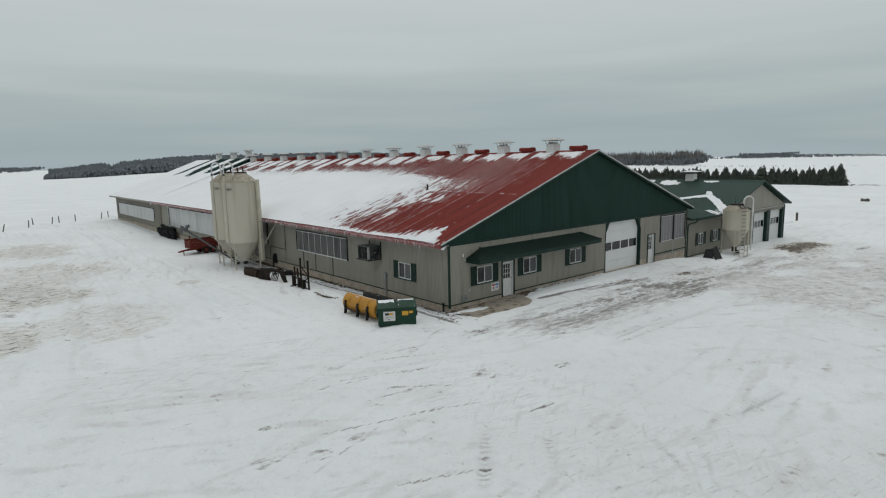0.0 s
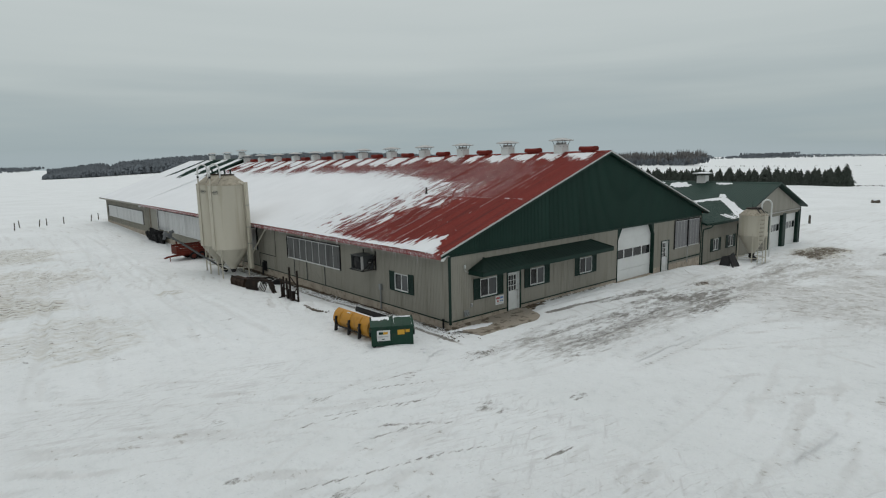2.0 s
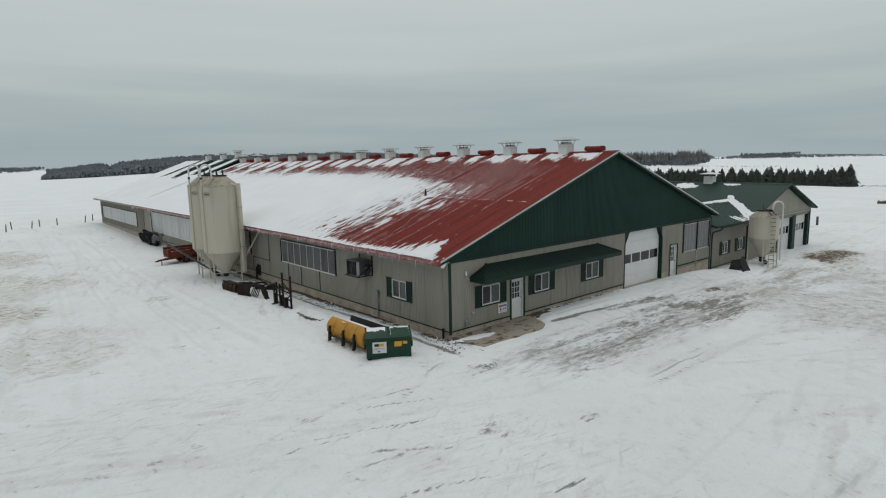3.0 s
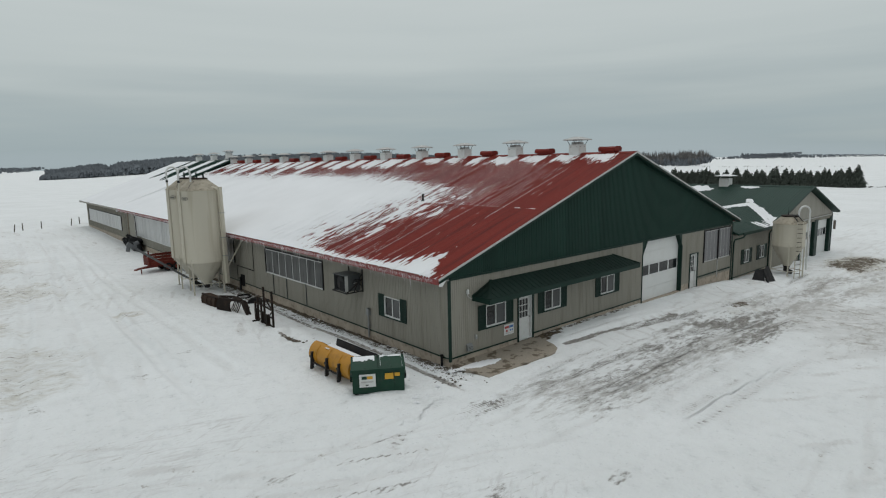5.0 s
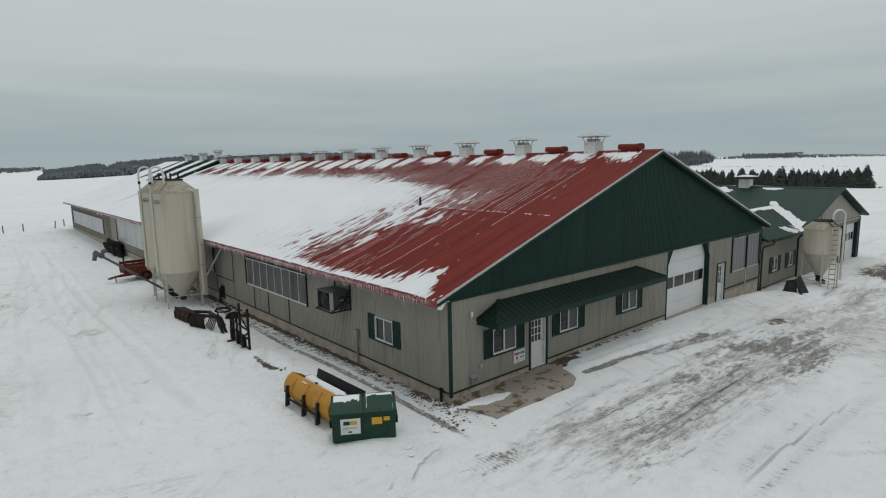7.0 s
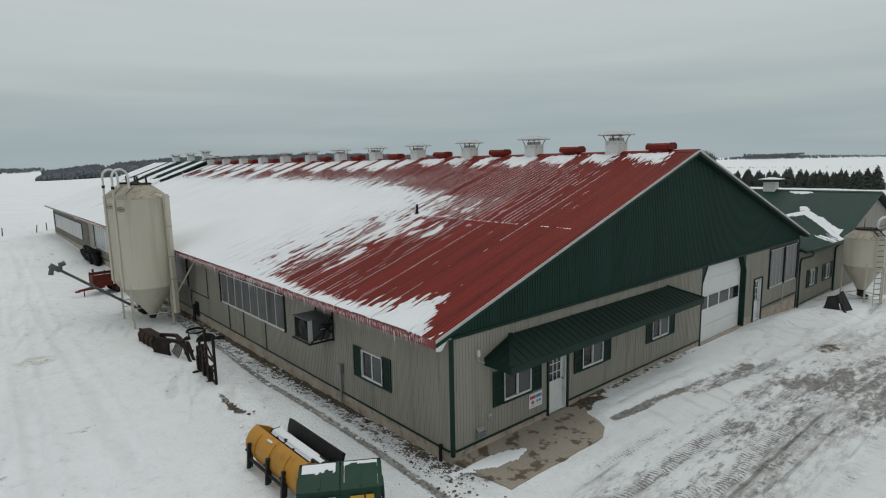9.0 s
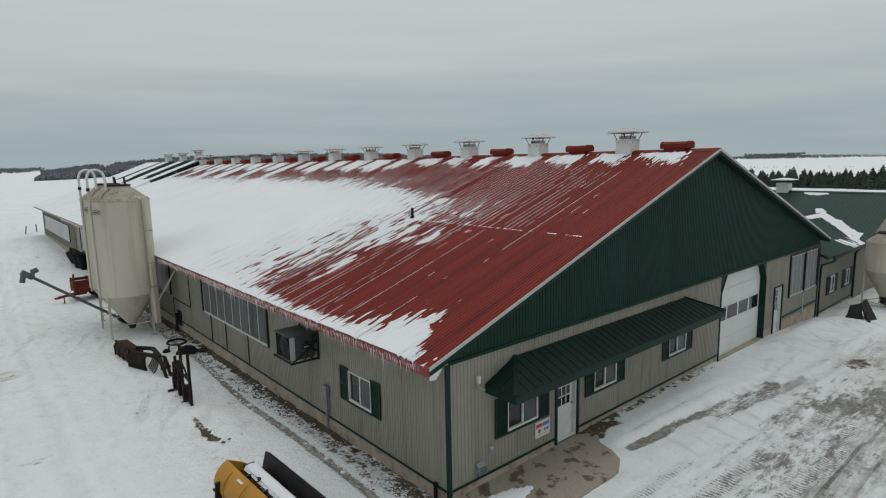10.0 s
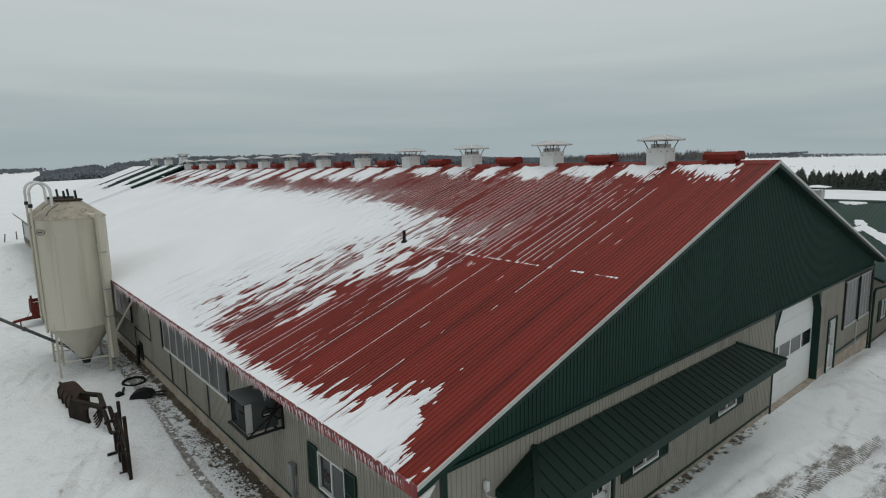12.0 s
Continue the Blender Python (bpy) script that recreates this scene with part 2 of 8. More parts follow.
def ground_material():
    """Snow, packed grey snow, wet grit and bare soil, by the amounts kept in the ground's own dirt and soil layers."""
    m, n, l, b = mat_base("snowy_ground", 0.8, spec=0.2)
    tc = n.new("ShaderNodeTexCoord")

    def noise(scale, detail=5, rough=0.55):
        t = n.new("ShaderNodeTexNoise")
        t.inputs["Scale"].default_value, t.inputs["Detail"].default_value, t.inputs["Roughness"].default_value = scale, detail, rough
        l.new(tc.outputs["Object"], t.inputs["Vector"])
        return t.outputs["Fac"]

    def smear(scale, detail, rough, stretch):
        mp = n.new("ShaderNodeMapping")
        mp.inputs["Scale"].default_value = stretch
        l.new(tc.outputs["Object"], mp.inputs[0])
        t = n.new("ShaderNodeTexNoise")
        t.inputs["Scale"].default_value, t.inputs["Detail"].default_value, t.inputs["Roughness"].default_value = scale, detail, rough
        l.new(mp.outputs[0], t.inputs["Vector"])
        return t.outputs["Fac"]

    def attr(name):
        t = n.new("ShaderNodeAttribute")
        t.attribute_name = name
        return t.outputs["Fac"]

    def mask(layer, break_up, amount, lo, hi):
        f = n.new("ShaderNodeMath")
        f.operation = "MULTIPLY_ADD"
        l.new(break_up, f.inputs[0])
        f.inputs[1].default_value = amount
        l.new(layer, f.inputs[2])
        s = n.new("ShaderNodeMapRange")
        s.interpolation_type = "SMOOTHSTEP"
        l.new(f.outputs[0], s.inputs["Value"])
        s.inputs["From Min"].default_value, s.inputs["From Max"].default_value = lo, hi
        return s.outputs["Result"]

    def over(fac, a, colour):
        x = n.new("ShaderNodeMix")
        x.data_type = "RGBA"
        l.new(fac, x.inputs["Factor"])
        l.new(a, x.inputs["A"])
        if isinstance(colour, tuple):
            x.inputs["B"].default_value = (*colour, 1)
        else:
            l.new(colour, x.inputs["B"])
        return x.outputs["Result"]

    fine, mid, broad = noise(9, 6, 0.65), noise(1.7, 6), noise(0.12, 5)
    base = ramp(n, ((0.3, (0.69, 0.715, 0.72)), (0.62, (0.75, 0.775, 0.785))))
    l.new(broad, base.inputs[0])
    packed = ramp(n, ((0.35, (0.50, 0.505, 0.50)), (0.65, (0.69, 0.70, 0.70))))
    l.new(mid, packed.inputs[0])
    grit = ramp(n, ((0.32, (0.11, 0.105, 0.096)), (0.7, (0.36, 0.35, 0.33))))
    l.new(fine, grit.inputs[0])
    soil = ramp(n, ((0.35, (0.04, 0.031, 0.022)), (0.7, (0.17, 0.135, 0.095))))
    l.new(fine, soil.inputs[0])
    # crusted, trampled surface: mottling at hand and boot scale, shade of its dents put into the colour
    crust = ramp(n, ((0.29, (0.62, 0.622, 0.615)), (0.37, (0.93, 0.933, 0.933)), (0.47, (1.0, 1.0, 1.0)), (0.74, (1.04, 1.04, 1.04))))
    l.new(smear(1.6, 13, 0.74, (1, 0.8, 1)), crust.inputs[0])
    dent_shade = ramp(n, ((0.28, (0.80, 0.805, 0.81)), (0.40, (1.0, 1.0, 1.0))))
    l.new(smear(7.5, 6, 0.62, (1, 1, 1)), dent_shade.inputs[0])

    def times(a, b2):
        x = n.new("ShaderNodeMix")
        x.data_type, x.blend_type = "RGBA", "MULTIPLY"
        x.inputs["Factor"].default_value = 1.0
        l.new(a, x.inputs["A"])
        l.new(b2, x.inputs["B"])
        return x.outputs["Result"]

    snow = times(times(base.outputs[0], crust.outputs[0]), dent_shade.outputs[0])
    col = over(mask(attr("packed"), mid, 0.5, 0.35, 0.95), snow, packed.outputs[0])
    # olive manure smears, half trodden into the snow
    smears = smear(2.4, 12, 0.72, (0.6, 1, 1))
    col = over(mask(attr("stain"), smears, 2.2, 1.45, 2.6), col, (0.40, 0.37, 0.295))
    flecks = smear(3.0, 12, 0.76, (0.5, 1.1, 1))
    col = over(mask(attr("stain"), flecks, 4.0, 2.98, 3.2), col, (0.13, 0.11, 0.08))
    film = smear(3.2, 12, 0.76, (0.30, 1, 1))
    col = over(mask(attr("film"), film, 3.0, 1.85, 2.65), col, (0.40, 0.395, 0.38))
    # faint scuffs left by blades and wheels, crossing the open yard in several directions
    def drawn(angle, scale, stretch):
        turn_to, pull = n.new("ShaderNodeMapping"), n.new("ShaderNodeMapping")
        turn_to.inputs["Rotation"].default_value = (0, 0, angle)
        pull.inputs["Scale"].default_value = stretch
        l.new(tc.outputs["Object"], turn_to.inputs[0])
        l.new(turn_to.outputs[0], pull.inputs[0])
        t = n.new("ShaderNodeTexNoise")
        t.inputs["Scale"].default_value, t.inputs["Detail"].default_value, t.inputs["Roughness"].default_value = scale, 9, 0.68
        l.new(pull.outputs[0], t.inputs["Vector"])
        return t.outputs["Fac"]

    for angle, scale, lo, shade in ((0.35, 2.6, 2.10, (0.62, 0.63, 0.635)), (-0.62, 3.2, 2.16, (0.61, 0.62, 0.625)), (0.12, 6.0, 2.24, (0.46, 0.455, 0.44))):
        col = over(mask(attr("scuff"), drawn(angle, scale, (0.22, 1.5, 1)), 3.0, lo, lo + 0.5), col, shade)
    # tyre lugs: bars across each rut
    lug = n.new("ShaderNodeMath")
    lug.operation = "SINE"
    turn = n.new("ShaderNodeMath")
    turn.operation = "MULTIPLY"
    turn.inputs[1].default_value = 2 * math.pi
    jitter = n.new("ShaderNodeMath")
    jitter.operation = "MULTIPLY_ADD"
    jitter.inputs[1].default_value = 2.0
    l.new(smear(2.2, 5, 0.6, (1, 1, 1)), jitter.inputs[0])
    l.new(attr("lug"), jitter.inputs[2])
    l.new(jitter.outputs[0], turn.inputs[0])
    l.new(turn.outputs[0], lug.inputs[0])
    bars = n.new("ShaderNodeMapRange")
    bars.inputs["From Min"].default_value, bars.inputs["From Max"].default_value = -0.1, 0.5
    l.new(lug.outputs[0], bars.inputs["Value"])
    worn = n.new("ShaderNodeMath")
    worn.operation = "MULTIPLY"
    l.new(bars.outputs[0], worn.inputs[0])
    l.new(attr("rut"), worn.inputs[1])
    patchy = smear(2.6, 9, 0.72, (0.6, 1, 1))
    col = over(mask(worn.outputs[0], patchy, 2.2, 1.5, 2.5), col, packed.outputs[0])
    streaky = smear(4.2, 12, 0.78, (0.4, 1, 1))
    rough_grit = n.new("ShaderNodeMath")
    rough_grit.operation = "MULTIPLY_ADD"
    l.new(worn.outputs[0], rough_grit.inputs[0])
    rough_grit.inputs[1].default_value = 0.34
    l.new(attr("grit"), rough_grit.inputs[2])
    col = over(mask(rough_grit.outputs[0], streaky, 2.4, 1.84, 2.20), col, grit.outputs[0])
    # driven yard: fine streaks of grit dragged along by the wheels
    drag = smear(3.6, 13, 0.76, (0.42, 1.25, 1))
    col = over(mask(attr("churn"), drag, 2.8, 2.42, 2.86), col, grit.outputs[0])
    crumb = smear(3.4, 12, 0.78, (0.8, 0.8, 1))
    col = over(mask(attr("soil"), crumb, 2.2, 1.5, 1.75), col, soil.outputs[0])
    # fine dark specks everywhere the yard is used
    speck = smear(3.0, 12, 0.78, (0.7, 0.45, 1))
    col = over(mask(attr("packed"), speck, 4.0, 2.66, 2.95), col, (0.38, 0.37, 0.345))
    l.new(col, b.inputs["Base Color"])
    bp = n.new("ShaderNodeBump")
    bp.inputs["Strength"].default_value, bp.inputs["Distance"].default_value = 0.75, 0.10
    h = n.new("ShaderNodeMath")
    h.operation = "MULTIPLY_ADD"
    h.inputs[1].default_value = 2.0
    l.new(mid, h.inputs[0])
    l.new(fine, h.inputs[2])
    h2 = n.new("ShaderNodeMath")
    h2.operation = "MULTIPLY_ADD"
    h2.inputs[1].default_value = -0.45
    l.new(worn.outputs[0], h2.inputs[0])
    l.new(h.outputs[0], h2.inputs[2])
    l.new(h2.outputs[0], bp.inputs["Height"])
    l.new(bp.outputs[0], b.inputs["Normal"])
    return m


M_GROUND = ground_material()


# ---------------------------------------------------------------- building blocks
def box(bm, x0, x1, y0, y1, z0, z1, bevel=0.0):
    verts = bmesh.ops.create_cube(bm, size=1.0)["verts"]
    bmesh.ops.transform(bm, matrix=Matrix.Translation(((x0 + x1) / 2, (y0 + y1) / 2, (z0 + z1) / 2)) @ Matrix.Diagonal((abs(x1 - x0), abs(y1 - y0), abs(z1 - z0), 1)), verts=verts)
    if bevel:
        edges = list({e for v in verts for e in v.link_edges})
        bmesh.ops.bevel(bm, geom=edges, offset=bevel, segments=2, affect="EDGES", profile=0.5)
    return bm


def boxed(*args, bevel=0.0):
    return box(bmesh.new(), *args, bevel=bevel)


def rod(bm, a, b, r, r2=None, seg=12, caps=True):
    a, b = Vector(a), Vector(b)
    d = b - a
    m4 = Matrix.Translation((a + b) / 2) @ d.to_track_quat("Z", "Y").to_matrix().to_4x4()
    bmesh.ops.create_cone(bm, cap_ends=caps, segments=seg, radius1=r, radius2=r if r2 is None else r2, depth=d.length, matrix=m4)
    return bm


def bar(bm, a, b, w, h=None):
    """A square bar from a to b."""
    a, b = Vector(a), Vector(b)
    d = b - a
    verts = bmesh.ops.create_cube(bm, size=1.0)["verts"]
    bmesh.ops.transform(bm, matrix=Matrix.Translation((a + b) / 2) @ d.to_track_quat("Z", "Y").to_matrix().to_4x4() @ Matrix.Diagonal((w, h or w, d.length, 1)), verts=verts)
    return bm


def tube(bm, points, r, seg=10):
    """A bent pipe along points."""
    pts = [Vector(p) for p in points]
    rings = []
    for i, p in enumerate(pts):
        d = (pts[min(i + 1, len(pts) - 1)] - pts[max(i - 1, 0)]).normalized()
        q = d.to_track_quat("Z", "Y")
        rings.append([bm.verts.new(p + q @ Vector((r * math.cos(2 * math.pi * k / seg), r * math.sin(2 * math.pi * k / seg), 0))) for k in range(seg)])
    for ra, rb in zip(rings, rings[1:]):
        for k in range(seg):
            bm.faces.new((ra[k], ra[(k + 1) % seg], rb[(k + 1) % seg], rb[k]))
    bm.faces.new(rings[0][::-1])
    bm.faces.new(rings[-1])
    return bm


def lathe(bm, profile, seg=32, centre=(0, 0)):
    """A turned shell from (radius, height) pairs."""
    rings = []
    for r, z in profile:
        rings.append([bm.verts.new((centre[0] + r * math.cos(2 * math.pi * k / seg), centre[1] + r * math.sin(2 * math.pi * k / seg), z)) for k in range(seg)])
    for ra, rb in zip(rings, rings[1:]):
        for k in range(seg):
            bm.faces.new((ra[k], ra[(k + 1) % seg], rb[(k + 1) % seg], rb[k]))
    bm.faces.new(rings[0][::-1])
    bm.faces.new(rings[-1])
    return bm


def prism(bm, outline, axis, lo, hi):
    """A flat outline of (a, b) pairs pushed from lo to hi along an axis: x takes (y, z), y takes (x, z), z takes (x, y)."""
    def at(a, b, c):
        return {"x": (c, a, b), "y": (a, c, b), "z": (a, b, c)}[axis]
    low = [bm.verts.new(at(a, b, lo)) for a, b in outline]
    high = [bm.verts.new(at(a, b, hi)) for a, b in outline]
    k = len(outline)
    bm.faces.new(low)
    bm.faces.new(high[::-1])
    for i in range(k):
        bm.faces.new((low[i], high[i], high[(i + 1) % k], low[(i + 1) % k]))
    bmesh.ops.recalc_face_normals(bm, faces=bm.faces[:])
    return bm


def part(name, bm, material, parent=None, label="", smooth=False, m4=None):
    me = bpy.data.meshes.new(name)
    if m4 is not None:
        bm.transform(m4)
    bm.to_mesh(me)
    bm.free()
    me.materials.append(material)
    if smooth:
        me.polygons.foreach_set("use_smooth", [True] * len(me.polygons))
        me.set_sharp_from_angle(angle=radians(40))
    ob = new(name, me)
    ob.parent = parent
    if label:
        ob["label"] = label
    return ob


def thing(name, label, category, m4=None, group="", kind=""):
    ob = new(name)
    ob.empty_display_size = 0.3
    if m4 is not None:
        ob.matrix_world = m4
    return tagged(ob, label, category, group, kind)


def raw(name, verts, faces, material, parent=None, smooth=False):
    me = bpy.data.meshes.new(name)
    me.from_pydata(verts, [], faces)
    me.materials.append(material)
    if smooth:
        me.polygons.foreach_set("use_smooth", [True] * len(me.polygons))
    ob = new(name, me)
    ob.parent = parent
    return ob


def lattice(x, y, seed):
    """Smooth value noise on arrays, 0 to 1."""
    xi, yi = np.floor(x).astype(np.int64), np.floor(y).astype(np.int64)
    fx, fy = x - xi, y - yi
    fx, fy = fx * fx * (3 - 2 * fx), fy * fy * (3 - 2 * fy)

    def h(i, j):
        v = (i * 374761393 + j * 668265263 + seed * 2147483647) & 0xFFFFFFFF
        v = ((v ^ (v >> 13)) * 1274126177) & 0xFFFFFFFF
        return ((v ^ (v >> 16)) & 0xFFFF) / 65535.0
    a, b2, c, d = h(xi, yi), h(xi + 1, yi), h(xi, yi + 1), h(xi + 1, yi + 1)
    return (a * (1 - fx) + b2 * fx) * (1 - fy) + (c * (1 - fx) + d * fx) * fy


def fractal(x, y, seed, octaves=4):
    v, amp, tot = 0.0, 1.0, 0.0
    for k in range(octaves):
        v = v + amp * lattice(x * 2 ** k + 17.3 * k, y * 2 ** k - 9.1 * k, seed + k)
        tot += amp
        amp *= 0.5
    return v / tot


def step(a, b, v):
    t = np.clip((v - a) / (b - a), 0, 1)
    return t * t * (3 - 2 * t)


PITCH, PANEL = 0.2286, 0.9144      # rib spacing and cover width of the metal sheets
panel_cache = {}


def ribbed_mesh(w, h, material, rib=0.018, tops=None, pitch=PITCH):
    """A ribbed metal sheet: w along x, up to h along z, ribs towards -y. tops(u): the height at u, for a sloping cut."""
    key = (round(w, 3), round(h, 3), material.name, rib, pitch)
    if tops is None and key in panel_cache:
        return panel_cache[key]
    us = []
    u = 0.0
    while u < w - 0.02:
        for du, y in ((0.0, 0.0), (0.38, 0.0), (0.42, -rib), (0.52, -rib), (0.56, 0.0)):
            if u + du * pitch < w:
                us.append((u + du * pitch, y))
        u += pitch
    us.append((w, 0.0))
    verts, faces = [], []
    for u, y in us:
        verts += [(u, y, 0.0), (u, y, h if tops is None else tops(u))]
    for i in range(len(us) - 1):
        faces.append((2 * i, 2 * i + 2, 2 * i + 3, 2 * i + 1))
    me = bpy.data.meshes.new("panel")
    me.from_pydata(verts, [], faces)
    me.materials.append(material)
    if tops is None:
        panel_cache[key] = me
    return me


def siding(parent, m4, length, z0, z1, holes, material, rib=0.014, width=PANEL):
    """Ribbed sheets along a wall (local x, facing local -y), cut round the holes (x0, x1, z0, z1)."""
    cuts = sorted({0.0, length, *[min(max(h[i], 0), length) for h in holes for i in (0, 1)]})
    for a, b2 in zip(cuts, cuts[1:]):
        if b2 - a < 0.03:
            continue
        mid = (a + b2) / 2
        spans, low = [], z0
        for h in sorted((h for h in holes if h[0] < mid < h[1]), key=lambda q: q[2]):
            if h[2] > low + 0.02:
                spans.append((low, h[2]))
            low = max(low, h[3])
        if low < z1 - 0.02:
            spans.append((low, z1))
        for s0, s1 in spans:
            u = a
            while u < b2 - 0.02:
                w = min(width, b2 - u)
                ob = new("panel", ribbed_mesh(w, s1 - s0, material, rib, pitch=PITCH / 2))
                ob.parent = parent
                ob.matrix_world = m4 @ Matrix.Translation((u, 0, s0))
                u += width


def wall_slab(name, m4, length, z0, z1, holes, material, parent, thick=0.22):
    """A wall with thickness, in blocks round its holes; local x along it, its face at local y = 0, body behind."""
    cuts = sorted({0.0, length, *[min(max(h[i], 0), length) for h in holes for i in (0, 1)]})
    wall = None
    for a, b2 in zip(cuts, cuts[1:]):
        if b2 - a < 0.005:
            continue
        mid, low = (a + b2) / 2, z0
        spans = []
        for h in sorted((h for h in holes if h[0] < mid < h[1]), key=lambda q: q[2]):
            if h[2] > low + 0.005:
                spans.append((low, h[2]))
            low = max(low, h[3])
        if low < z1:
            spans.append((low, z1))
        for s0, s1 in spans:
            ob = part("wall_block" if wall else name, boxed(a, b2, 0, thick, s0, s1), material, wall or parent, m4=m4)
            wall = wall or ob
    return wall


FRONT = Matrix.Identity(4)                      # walls that face -y
SIDE = Matrix.Rotation(radians(-90), 4, "Z")    # walls that face -x; local x runs towards -y


# ---------------------------------------------------------------- ground
def slope_of(x, y):
    """The lie of the land, without its ruts."""
    z = np.interp(x, (-5000, 9, 14, 20, 26, 31, 45, 70, 200, 5000), (0, 0, -0.05, -0.16, -0.52, -0.62, -0.95, -1.2, -2.6, -3.0))
    z = z - 0.30 * step(5, 17, y) * step(-7.5, -3, x) * (1 - step(-1, 1, x)) * (1 - step(45, 75, y))
    z = z + 7.5 * step(180, 640, y) * step(30, 230, x) * (1 - step(420, 700, x))
    far = np.hypot(x, y - 20)
    return z - 3.5 * step(150, 1600, far)


